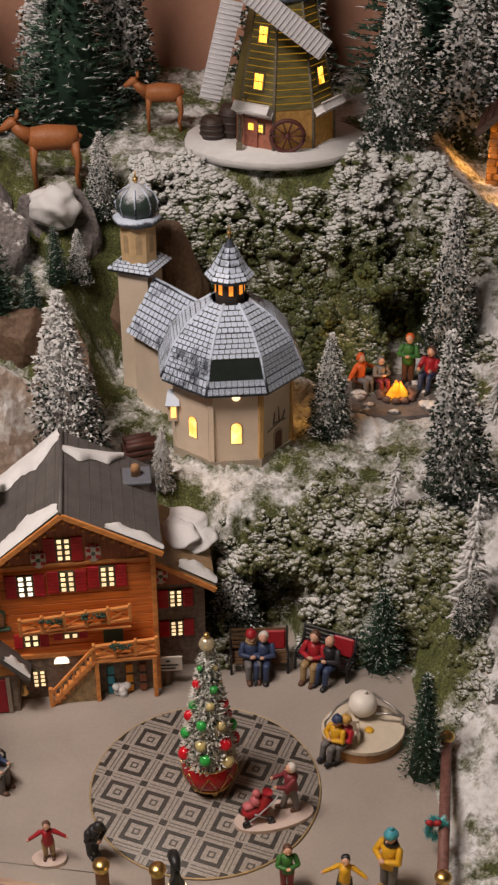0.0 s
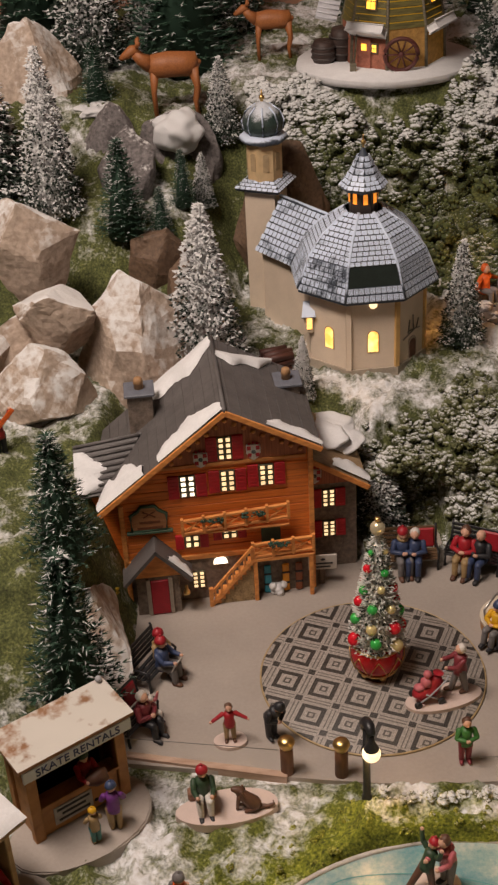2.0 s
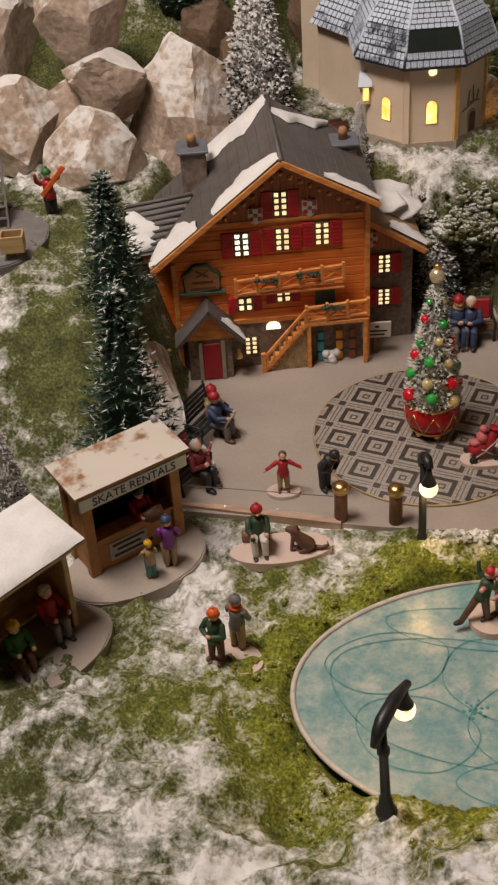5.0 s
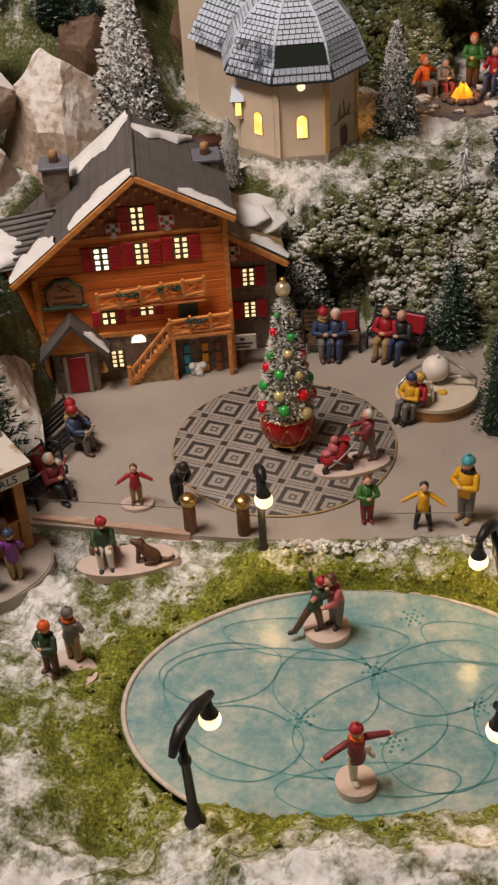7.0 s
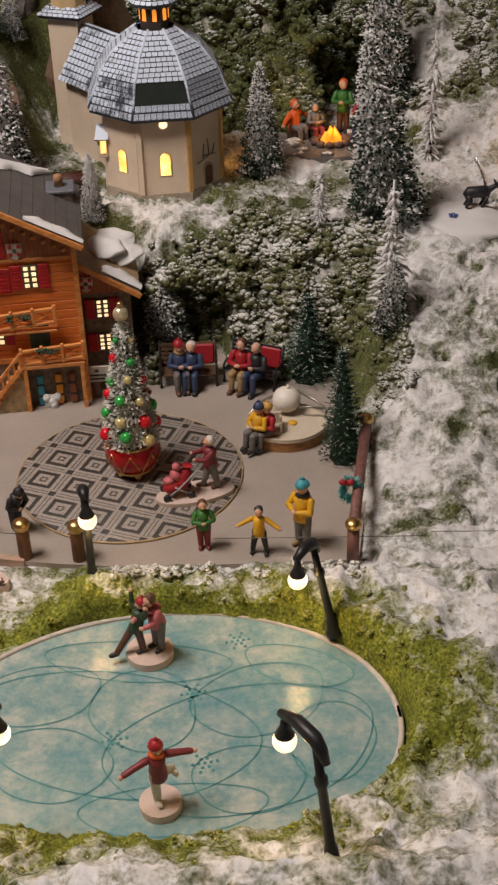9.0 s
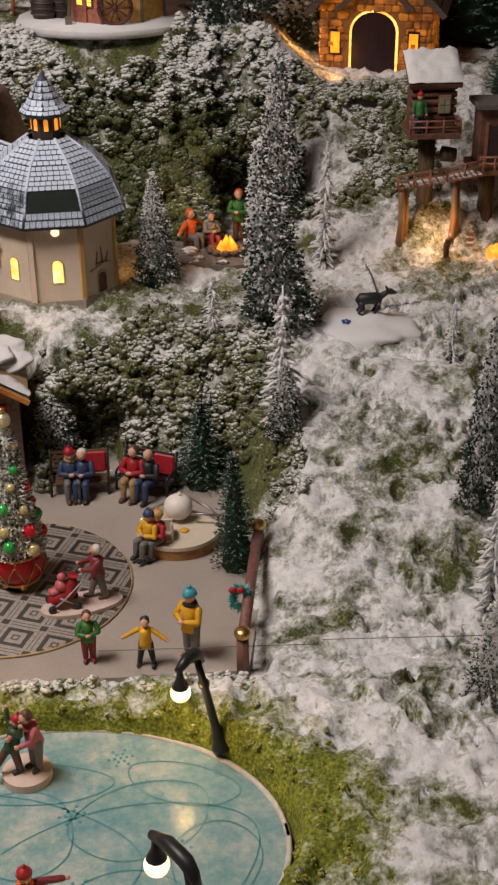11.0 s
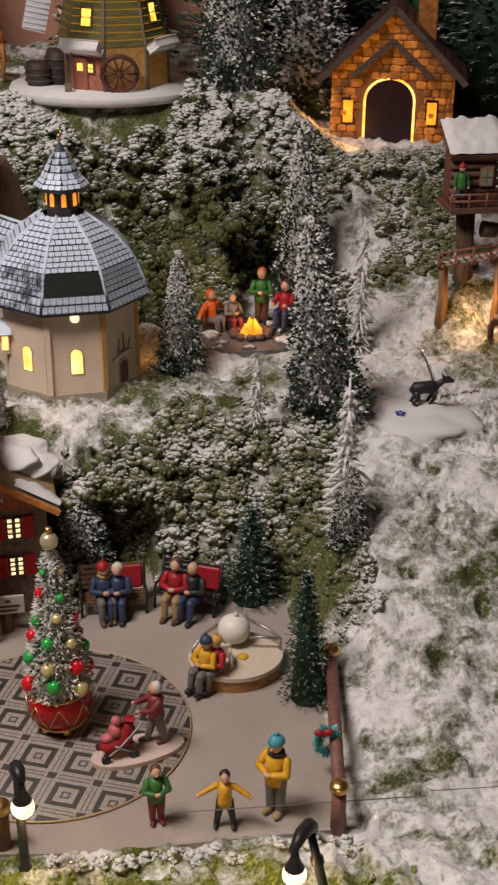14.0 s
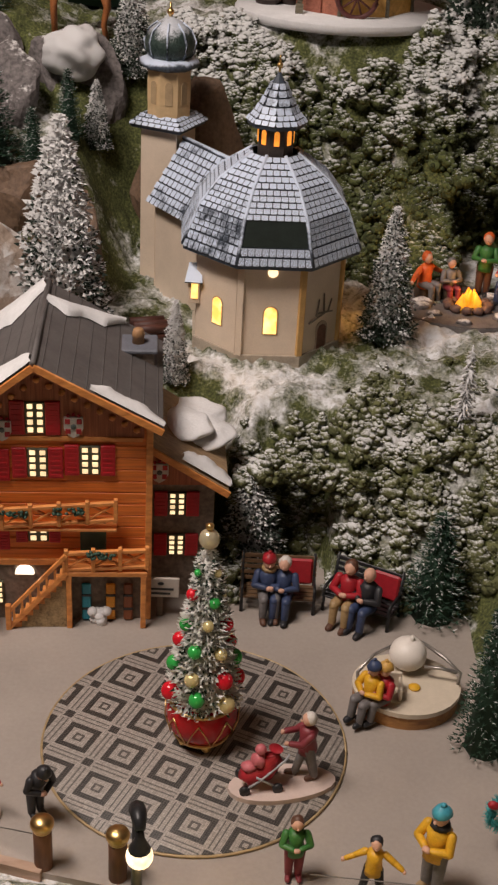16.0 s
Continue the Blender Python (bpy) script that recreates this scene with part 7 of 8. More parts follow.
figurine(-0.163, -0.096, 0.0042, 0.050, 6, "red", "tan", None, "boy figurine in a red shirt with spread arms", hair="brown", arms="out", boots="brown", base=(0.018, 0.012, 0.004, 0, 0, 0.03), stance="wide", spread=0.006)
figurine(-0.120, -0.090, PZ, 0.062, 40, "black", "black", "black", "man figurine in black clothes bending forwards", arms="front", bend=32)
# pram group
figurine(0.083, -0.034, 0.0072, 0.064, -75, "wine", "grey", None, "man figurine in a wine-red coat pushing a pram", hair="white", arms="reach", boots="brown", stance="stride", base=(0.020, 0.042, 0.0040, 0.004, -0.020, 0.03))


def pram():
    root = thing("pram", pose(0.047, -0.047, 0.0070, 0, 0, 14), "small red pram with black wheels", "pram")
    bm = bmesh.new()
    add_tube(bm, [(-0.014, 0, 0.014), (-0.009, 0, 0.011), (0.005, 0, 0.015), (0.010, 0, 0.026), (0.012, 0, 0.036)], [0.005, 0.0080, 0.0085, 0.0085, 0.006], 0, 10)
    part("seat", bm, col("red"), root)
    bm = bmesh.new()
    add_ball(bm, (-0.001, 0, 0.026), 0.0062, 0, 2, (1, 1, 1.2), 0.3)
    add_ball(bm, (-0.008, 0, 0.020), 0.0056, 0, 2, (1.3, 1, 0.8), 0.3)
    add_ball(bm, (0.000, 0, 0.0365), 0.0046, 0, 2)
    part("blanket", bm, col("pink"), root, "pink bundled blanket")
    for sy in (-1, 1):
        bm = bmesh.new()
        add_tube(bm, [(-0.013, sy * 0.009, 0.004), (0.0, sy * 0.009, 0.013), (0.018, sy * 0.008, 0.030), (0.022, sy * 0.004, 0.032)], [0.0010] * 4, 0, 5)
        add_tube(bm, [(0.013, sy * 0.009, 0.004), (-0.004, sy * 0.009, 0.016)], [0.0010] * 2, 0, 5)
        part("strut", bm, col("silver"), root)
        for x in (-0.013, 0.013):
            bm = bmesh.new()
            add_tube(bm, [(x, sy * 0.0085, 0.0042), (x, sy * 0.0115, 0.0042)], [0.0042, 0.0042], 0, 12)
            part("wheel", bm, BLACK, root)


pram()

# ---------------------------------------------------------------- benches
BENCH_WOOD = wood("bench_slats", (0.17, 0.095, 0.045), (0.08, 0.045, 0.02), (20, 160, 160))


def bench(x, y, z, turn, w, label, iron=True, cushion=None):
    """Park bench that faces -y; the origin is under its middle."""
    root = thing("bench", pose(x, y, z, 0, 0, turn), label, "bench", "park benches")
    mat = BLACK if iron else BENCH_WOOD
    for i in range(4):
        yy = -0.013 + i * 0.0062
        part("seat_slat", box(-w / 2, yy, 0.0150, w / 2, yy + 0.0045, 0.0172, 0.0004), mat, root)
    for i in range(5):
        m = Matrix.Translation((0, 0.012, 0.019 + i * 0.0058)) @ pose(0, 0, 0, -12, 0, 0)
        bm = bmesh.new()
        add_box(bm, -w / 2, i * 0.0012, 0, w / 2, i * 0.0012 + 0.0018, 0.0042, 0.0004, m=m)
        part("back_slat", bm, mat, root)
    for s in (-1, 1):
        xx = s * (w / 2 - 0.002)
        bm = bmesh.new()
        add_tube(bm, [(xx, -0.013, 0.0), (xx, -0.012, 0.014), (xx, -0.013, 0.0245), (xx, -0.009, 0.0265), (xx, 0.012, 0.0255)], [0.0018, 0.0015, 0.0015, 0.0016, 0.0014], 0, 6)
        part("armrest", bm, BLACK, root)
        bm = bmesh.new()
        add_tube(bm, [(xx, 0.016, 0.0), (xx, 0.012, 0.014), (xx, 0.019, 0.048)], [0.0018, 0.0016, 0.0014], 0, 6)
        part("leg", bm, BLACK, root)
    if cushion:
        cb = bmesh.new()
        add_box(cb, 0.004, 0.006, 0.019, w / 2 - 0.003, 0.013, 0.046, 0.0025, m=pose(0, 0, 0, -12, 0, 0))
        part("blanket", cb, col("red"), root, "red blanket over the backrest")
    return root


bench(0.051, 0.200, PZ, 2, 0.072, "brown slatted bench with a red blanket over the back", False, True)
figurine(0.041, 0.192, 0.003, 0.076, 10, "blue", "grey", "red", "seated woman figurine in a red cap and dark coat", stance="sit", arms="front", boots="brown", scarf="tan")
figurine(0.056, 0.191, 0.003, 0.075, -8, "blue", "blue", None, "seated man figurine with white hair and blue coat", hair="white", stance="sit", arms="front")
bench(0.130, 0.196, PZ, -24, 0.070, "black slatted bench with a red blanket over the back", True, True)
figurine(0.117, 0.188, 0.003, 0.080, -24, "red", "tan", None, "seated man figurine in a red jacket and tan trousers", hair="brown", stance="sit", arms="front", boots="brown")
figurine(0.135, 0.181, 0.003, 0.078, -34, "black", "blue", None, "seated bald man figurine in a black jacket", stance="sit", arms="front")
bench(-0.252, 0.012, PZ, 62, 0.058, "black iron slatted bench beside the boulder")
figurine(-0.241, 0.007, 0.002, 0.072, 66, "blue", "grey", "red", "seated woman figurine with blond hair, red hat and newspaper", hair="blond", stance="sit", arms="reach", boots="brown")
figurine(-0.245, 0.022, 0.002, 0.070, 62, "tan", "grey", "red", "seated man figurine in a red hat", stance="sit", arms="front", boots="brown")
bench(-0.266, -0.072, PZ, 58, 0.056, "black iron slatted bench with a red blanket", True, True)
figurine(-0.254, -0.078, 0.002, 0.072, 58, "wine", "black", None, "seated man figurine in a wine-red jumper holding a child", hair="white", stance="sit", arms="front")
figurine(-0.247, -0.070, 0.012, 0.040, 58, "pink", "white", "white", "small child figurine on a lap", stance="sit", arms="up")
bm = bmesh.new()
add_box(bm, -0.010, -0.0005, -0.006, 0.010, 0.0005, 0.008, 0, m=pose(0, 0, 0, 25, 0, 0))
tagged(part("newspaper", bm, paint("newsprint", (0.5, 0.47, 0.43), 0.8), at=pose(-0.2235, 0.000, 0.026, 0, 0, 66)), "pale open newspaper held by a figurine", "newspaper")


# ---------------------------------------------------------------- round tub seat with a white ball
def tub():
    root = thing("tub_seat", pose(0.168, 0.078, 0.0), "round cream tub with a wooden side, white ball and steel rails", "tub")
    out = pebble_outline(36, 0.046, 0.040, 0.02, 2)
    bm = bmesh.new()
    add_prism(bm, out, 0.0, 0.013)
    part("tub_side", bm, wood("tub_wood", (0.42, 0.21, 0.07), (0.25, 0.11, 0.04)), root, "orange-brown wooden side")
    bm = bmesh.new()
    add_prism(bm, [(x * 1.03, y * 1.03) for x, y in out], 0.013, 0.0175)
    bmesh.ops.bevel(bm, geom=[e for e in bm.edges if all(v.co.z > 0.017 for v in e.verts)], offset=0.002, segments=2, affect="EDGES")
    part("tub_top", bm, paint("cream_resin", (0.62, 0.54, 0.43), 0.5, var=0.08), root)
    bm = bmesh.new()
    add_ball(bm, (0.0, 0.020, 0.034), 0.0165, 0, 3, (1, 1, 0.92))
    add_tube(bm, [(0.002, 0.020, 0.048), (0.002, 0.020, 0.053)], [0.0022, 0.0018], 0, 8)
    part("ball", bm, paint("cream_ball", (0.78, 0.73, 0.67), 0.45, var=0.06), root, "round cream ball")
    for pts in ([(-0.042, -0.006, 0.017), (-0.044, -0.006, 0.030), (-0.030, 0.012, 0.036), (-0.014, 0.026, 0.036)], [(0.044, 0.004, 0.017), (0.045, 0.004, 0.029), (0.032, 0.014, 0.036), (0.012, 0.030, 0.040)],
                [(0.014, 0.008, 0.030), (0.028, 0.006, 0.0315), (0.042, 0.004, 0.030)]):
        bm = bmesh.new()
        add_tube(bm, pts, [0.0016] * len(pts), 0, 6)
        part("rail", bm, paint("steel_rail", (0.38, 0.36, 0.34), 0.35, 0.7), root)
    bm = bmesh.new()
    add_box(bm, -0.032, -0.028, 0.016, -0.006, -0.008, 0.020, 0.001)
    add_box(bm, -0.030, -0.010, 0.020, -0.006, -0.007, 0.036, 0.001)
    add_box(bm, -0.009, -0.028, 0.020, -0.006, -0.008, 0.032, 0.001)
    part("seat", bm, paint("cream_resin", (0.62, 0.54, 0.43), 0.5, var=0.08), root, "cream bench seat")
    bm = bmesh.new()
    add_ball(bm, (0.006, -0.006, 0.0185), 0.0055, 0, 2, (1, 1, 0.3))
    part("yellow_patch", bm, col("yellow"), root)


tub()
figurine(0.146, 0.052, 0.006, 0.066, -52, "red", "grey", "blond", "seated woman figurine with blond hair and red coat", stance="sit", arms="front")
figurine(0.136, 0.050, 0.006, 0.068, -46, "yellow", "grey", "blue", "seated figurine in a yellow vest and blue cap", stance="sit", arms="front")


# ---------------------------------------------------------------- posts, rail, clear barrier, small sign
def bollard(x, y):
    root = thing("bollard", pose(x, y, -0.004), "short brown wooden post with a gold ball cap", "post", "posts at the square")
    part("post", lathe([(0.0068, 0), (0.0068, 0.040), (0.0062, 0.041)], 14), wood("post_wood", (0.22, 0.10, 0.05), (0.12, 0.05, 0.025), (60, 60, 20)), root)
    bm = bmesh.new()
    add_tube(bm, [(0, 0, 0.040), (0, 0, 0.043)], [0.0070, 0.0076], 0, 14)
    add_ball(bm, (0, 0, 0.046), 0.0088, 0, 3, (1, 1, 0.72))
    part("cap", bm, GOLD, root, "gold ball cap")


bollard(-0.104, -0.139)
bollard(-0.049, -0.144)


def end_pole():
    """A leaning wooden pole that lies along the edge of the square, with gold ends."""
    root = thing("gate_pole", pose(0, 0, 0), "reddish-brown wooden pole with gold caps beside the square", "pole")
    mat = wood("pole_wood", (0.24, 0.11, 0.09), (0.13, 0.055, 0.045), (80, 80, 20))
    a, b = Vector((0.254, 0.032, 0.040)), Vector((0.226, -0.154, 0.036))
    bm = bmesh.new()
    add_tube(bm, [a, a.lerp(b, 0.5), b], [0.0056, 0.0058, 0.0056], 0, 12)
    part("bar", bm, mat, root)
    for p in (a, b):
        bm = bmesh.new()
        add_tube(bm, [(p.x, p.y, -0.004), (p.x, p.y, p.z)], [0.0062, 0.0062], 0, 12)
        part("post", bm, mat, root)
        bm = bmesh.new()
        add_ball(bm, p + Vector((0, 0, 0.007)), 0.0085, 0, 3, (1, 1, 0.72))
        part("cap", bm, GOLD, root, "gold ball cap")


end_pole()


def wreath():
    root = thing("wreath", pose(0.228, -0.089, 0.038), "turquoise tinsel wreath with a red bow on the pole", "wreath")
    rnd = random.Random(3)
    bm = bmesh.new()
    for i in range(420):
        t = rnd.uniform(0, 2 * math.pi)
        c = Vector((0.008 * math.cos(t), 0.0, 0.012 * math.sin(t)))
        leaf(bm, c, Vector((rnd.uniform(-1, 1), rnd.uniform(-1, 1), rnd.uniform(-1, 1))), 0.008, 0.0010)
    part("tinsel", bm, paint("tinsel_teal", (0.08, 0.42, 0.44), 0.35, 0.2), root)
    bm = bmesh.new()
    for s in (-1, 1):
        add_ball(bm, (-0.004 + s * 0.004, -0.004, 0.012), 0.0046, 0, 2, (1, 0.6, 0.8), 0.3)
    part("bow", bm, col("red"), root, "red bow")


wreath()


def clear_barrier(x0, y0, x1, y1, h, z):
    root = thing("clear_barrier", pose(x0, y0, z), "thin clear plastic barrier along the edge of the square", "barrier", "clear barriers")
    m, nt, b = nodes_of("clear_plastic") if "clear_plastic" not in MATS else (MATS["clear_plastic"], None, None)
    if nt:
        b.inputs["Transmission Weight"].default_value = 1.0
        b.inputs["Roughness"].default_value = 0.02
        b.inputs["IOR"].default_value = 1.08
        b.inputs["Base Color"].default_value = (0.96, 0.97, 0.97, 1)
        MATS["clear_plastic"] = m
    d = Vector((x1 - x0, y1 - y0, 0))
    mm = Matrix.Identity(4)
    ex = d.normalized()
    mm.col[0].xyz, mm.col[1].xyz = ex, Vector((0, 0, 1)).cross(ex)
    bm = bmesh.new()
    add_box(bm, 0, -0.0004, 0, d.length, 0.0004, h, 0, m=mm)
    pane = part("pane", bm, m, root)
    pane.visible_shadow = False
    bm = bmesh.new()
    add_tube(bm, [(0, 0, h), ex * d.length + Vector((0, 0, h))], [0.00045, 0.00045], 0, 5)
    part("edge", bm, paint("plastic_edge", (0.14, 0.13, 0.12), 0.4), root, "dark cut edge")


clear_barrier(-0.285, -0.112, -0.112, -0.136, 0.030, -0.002)
clear_barrier(0.088, -0.152, 0.300, -0.156, 0.030, -0.002)
clear_barrier(0.302, -0.157, 0.470, -0.162, 0.030, 0.004)


def kerb():
    bm = bmesh.new()
    a, b = Vector((-0.272, -0.112, 0)), Vector((-0.104, -0.146, 0))
    e = (b - a).normalized()
    n = Vector((-e.y, e.x, 0)) * 0.004
    add_prism(bm, [tuple((a - n).xy), tuple((b - n).xy), tuple((b + n).xy), tuple((a + n).xy)], -0.012, 0.0035)
    tagged(part("kerb", bm, wood("kerb_wood", (0.46, 0.32, 0.24), (0.32, 0.2, 0.14), (20, 90, 90))), "pale wooden edging along the square", "kerb", kind="structure")


kerb()


def small_sign():
    root = thing("signpost", pose(-0.058, 0.168, PZ, 0, 0, 4), "small white wooden sign on a short post", "sign")
    part("post", box(-0.003, -0.001, 0.0, 0.003, 0.003, 0.026, 0.0005), wood("sign_post", (0.17, 0.11, 0.07), (0.09, 0.06, 0.04)), root)
    bd = part("board", box(-0.018, -0.004, 0.024, 0.018, -0.001, 0.045, 0.0006), paint("sign_white", (0.55, 0.50, 0.45), 0.7, var=0.12), root)
    for x0, x1, z in ((-0.013, 0.013, 0.0335), (-0.010, 0.010, 0.0285)):
        part("lettering_bar", box(x0, -0.0046, z - 0.0010, x1, -0.0038, z + 0.0010, 0), BLACK, bd)
    bm = bmesh.new()
    add_ball(bm, (0.001, -0.0044, 0.0395), 0.0024, 0, 2, (1.3, 0.2, 0.8))
    part("emblem", bm, BLACK, bd)


small_sign()

# ---------------------------------------------------------------- street lamps
BULB = glow("bulb_light", (1.0, 0.70, 0.38), 2.2, (1.0, 0.84, 0.62))


def street_lamp(base, top, bulb):
    """A post from base to top, a curved hood across its top, and a bulb hung from the hood's end."""
    o = Vector(base)
    root = thing("street_lamp", pose(*base), "black street lamp with a curved hood and glowing round bulb", "street lamp", "street lamps")
    top, b = Vector(top) - o, Vector(bulb) - o
    prof = ((0.0, 0.0085), (0.04, 0.0085), (0.09, 0.0058), (0.18, 0.0050), (0.20, 0.0040), (0.66, 0.0036), (0.68, 0.0050), (0.73, 0.0050), (0.75, 0.0034), (0.98, 0.0030))
    bm = bmesh.new()
    add_tube(bm, [top * f for f, r in prof], [r for f, r in prof], 0, 12)
    part("post", bm, BLACK, root)
    end = b + Vector((0, 0, 0.024))
    away = top - end
    tail = top + Vector((away.x, away.y, 0)) * 0.35 - Vector((0, 0, 0.012))
    hood = bmesh.new()
    pts = [tail, tail.lerp(top, 0.5) + Vector((0, 0, 0.003)), top + Vector((0, 0, 0.002)), top.lerp(end, 0.55) + Vector((0, 0, 0.005)), end + (end - top) * 0.12]
    add_tube(hood, pts, [0.0030, 0.0050, 0.0058, 0.0054, 0.0034], 0, 8)
    part("hood", hood, BLACK, root)
    bm = bmesh.new()
    add_tube(bm, [end, b + Vector((0, 0, 0.0150)), b + Vector((0, 0, 0.0085)), b + Vector((0, 0, 0.0060))], [0.0022, 0.0034, 0.0060, 0.0074], 0, 12)
    part("socket", bm, BLACK, root)
    bm = bmesh.new()
    add_ball(bm, b, 0.0088, 0, 3)
    part("bulb", bm, BULB, root, "glowing warm white bulb")
    bulb_lamp("street_lamp_glow", (bulb[0], bulb[1] + 0.004, bulb[2] - 0.017), 0.085, (1.0, 0.62, 0.22), 0.006)


street_lamp((-0.075, -0.529, 0.044), (-0.079, -0.524, 0.140), (-0.061, -0.489, 0.114))
street_lamp((-0.027, -0.206, 0.016), (-0.028, -0.200, 0.124), (-0.024, -0.217, 0.103))
street_lamp((0.200, -0.278, 0.012), (0.180, -0.268, 0.108), (0.166, -0.290, 0.087))
street_lamp((0.181, -0.562, 0.046), (0.168, -0.553, 0.166), (0.148, -0.525, 0.138))

# ---------------------------------------------------------------- skaters
figurine(0.050, -0.467, 0.0115, 0.066, 25, "wine", "white", "red", "skater figurine in a wine-red dress with arms outstretched", arms="wide", stance="skate", boots="white", scarf="orange", base=(0.0170, 0.0170, 0.0075, 0, 0, 0))
figurine(0.021, -0.293, 0.0115, 0.058, -60, "darkgreen", "brown", "red", "skater figurine in a dark green coat with one leg kicked out", arms="up", stance="kick", bend=-16)
figurine(0.040, -0.290, 0.0115, 0.066, -50, "pink", "grey", None, "skater figurine in a pink-red coat holding a partner", hair="brown", arms="reach", stance="stand", bend=12, base=(0.0215, 0.0215, 0.0075, -0.004, -0.008, 0))


# ---------------------------------------------------------------- skate hire stall
STALL_WOOD = wood("stall_wood", (0.46, 0.22, 0.075), (0.30, 0.13, 0.04), (30, 30, 30))
STALL_ROOF = snow_over("stall_roof", (0.36, 0.19, 0.10), (0.24, 0.12, 0.06), 0.85, 1.75, 0.50, snow=(0.62, 0.58, 0.52), scale=22, fine=60, bump=0.3)


def text_part(name, body, size, m, mat, parent):
    cu = bpy.data.curves.new(name, "FONT")
    cu.body, cu.size, cu.extrude, cu.align_x, cu.align_y = body, size, 0.0003, "CENTER", "CENTER"
    tmp = bpy.data.objects.new(name, cu)
    me = bpy.data.meshes.new_from_object(tmp)
    bpy.data.objects.remove(tmp)
    me.materials.append(mat)
    ob = new(name, me)
    ob.parent, ob.matrix_basis = parent, m
    return ob


def base_plate(x, y, turn, a, b, z0, z1, seed, label, parent=None, mat=None):
    bm = bmesh.new()
    add_prism(bm, pebble_outline(28, a, b, 0.03, seed), z0, z1)
    bmesh.ops.bevel(bm, geom=[e for e in bm.edges if all(v.co.z > z1 - 1e-5 for v in e.verts)], offset=0.0015, segments=2, affect="EDGES")
    ob = part("base", bm, mat or SNOW_FLOOR, parent, label)
    ob.matrix_basis = parent.matrix_basis.inverted() @ pose(x, y, 0, 0, 0, turn)




def skate_stall():
    W, D = 0.104, 0.036
    root = thing("skate_stall", pose(-0.346, -0.231, 0.0105, 0, 0, 37.5), "orange-brown wooden skate hire stall with a snowy plank roof", "stall")
    for x, y, h in ((0.004, 0, 0.104), (W - 0.004, 0, 0.104), (0.004, D, 0.108), (W - 0.004, D, 0.108)):
        part("post", box(x - 0.0055, y - 0.0045, 0, x + 0.0055, y + 0.0045, h, 0.0008), STALL_WOOD, root)
    part("back_wall", box(0.008, D - 0.001, 0, W - 0.008, D + 0.002, 0.108, 0.0004), paint("stall_black", (0.018, 0.018, 0.02), 0.6), root, "black back wall")
    for x in (0.002, W - 0.006):
        part("side_wall", box(x, 0.004, 0, x + 0.004, D - 0.004, 0.106, 0.0004), STALL_WOOD, root)
    part("counter_front", box(0.010, -0.001, 0.001, W - 0.010, 0.003, 0.040, 0.0006), STALL_WOOD, root)
    part("counter_top", box(0.009, -0.006, 0.040, W - 0.009, 0.012, 0.0435, 0.0006), STALL_WOOD, root)
    pts = [(-0.010, -0.014, 0.110), (W + 0.010, -0.014, 0.110), (W + 0.010, D + 0.008, 0.114), (-0.010, D + 0.008, 0.114)]
    quad_part("roof", pts, 0.004, STALL_ROOF, root, "worn brown plank roof with snow patches")
    part("fascia", box(-0.006, -0.0135, 0.0905, W + 0.006, -0.0105, 0.1045, 0.0005), paint("fascia_white", (0.60, 0.60, 0.60), 0.6, var=0.06), root, "white signboard")
    text_part("lettering", "SKATE RENTALS", 0.0125, Matrix.Translation((W / 2, -0.0139, 0.0975)) @ UP_FRONT, paint("navy_letters", (0.02, 0.03, 0.10), 0.5), root)
    part("notice", box(0.022, -0.0022, 0.008, 0.064, -0.0008, 0.030, 0.0003), paint("notice_grey", (0.42, 0.40, 0.38), 0.7), root, "grey notice board")
    for x0, x1, z in ((0.025, 0.061, 0.026), (0.030, 0.056, 0.0195), (0.026, 0.060, 0.013)):
        part("lettering_bar", box(x0, -0.0027, z - 0.0013, x1, -0.0021, z + 0.0013, 0), BLACK, root)
    bm = bmesh.new()
    add_ball(bm, (W + 0.004, D + 0.004, 0.1170), 0.0036, 0, 2)
    part("roof_ball", bm, col("silver"), root)


skate_stall()
base_plate(-0.305, -0.208, 40, 0.078, 0.050, -0.004, 0.011, 6, "white moulded base", bpy.data.objects["skate_stall"])
figurine(-0.299, -0.188, 0.020, 0.064, 38, "red", "brown", "darkgreen", "stall keeper figurine in a red jumper and green cap", arms="reach")
figurine(-0.287, -0.234, 0.0115, 0.045, 205, "tan", "teal", "yellow", "small child figurine in a cream coat and yellow cap", arms="front", boots="tan")
figurine(-0.270, -0.217, 0.0115, 0.060, 190, "purple", "tan", "blue", "child figurine in a purple coat and dark blue cap", arms="front", boots="tan")
bm = bmesh.new()
add_ball(bm, (0, 0, 0), 0.010, 0, 2, (1.3, 0.8, 0.8), 0.4)
tagged(part("sack", bm, col("brown"), at=pose(-0.285, -0.198, 0.062, 0, 0, 30)), "brown sack handed over the stall counter", "sack")

# second shelter, open at the front


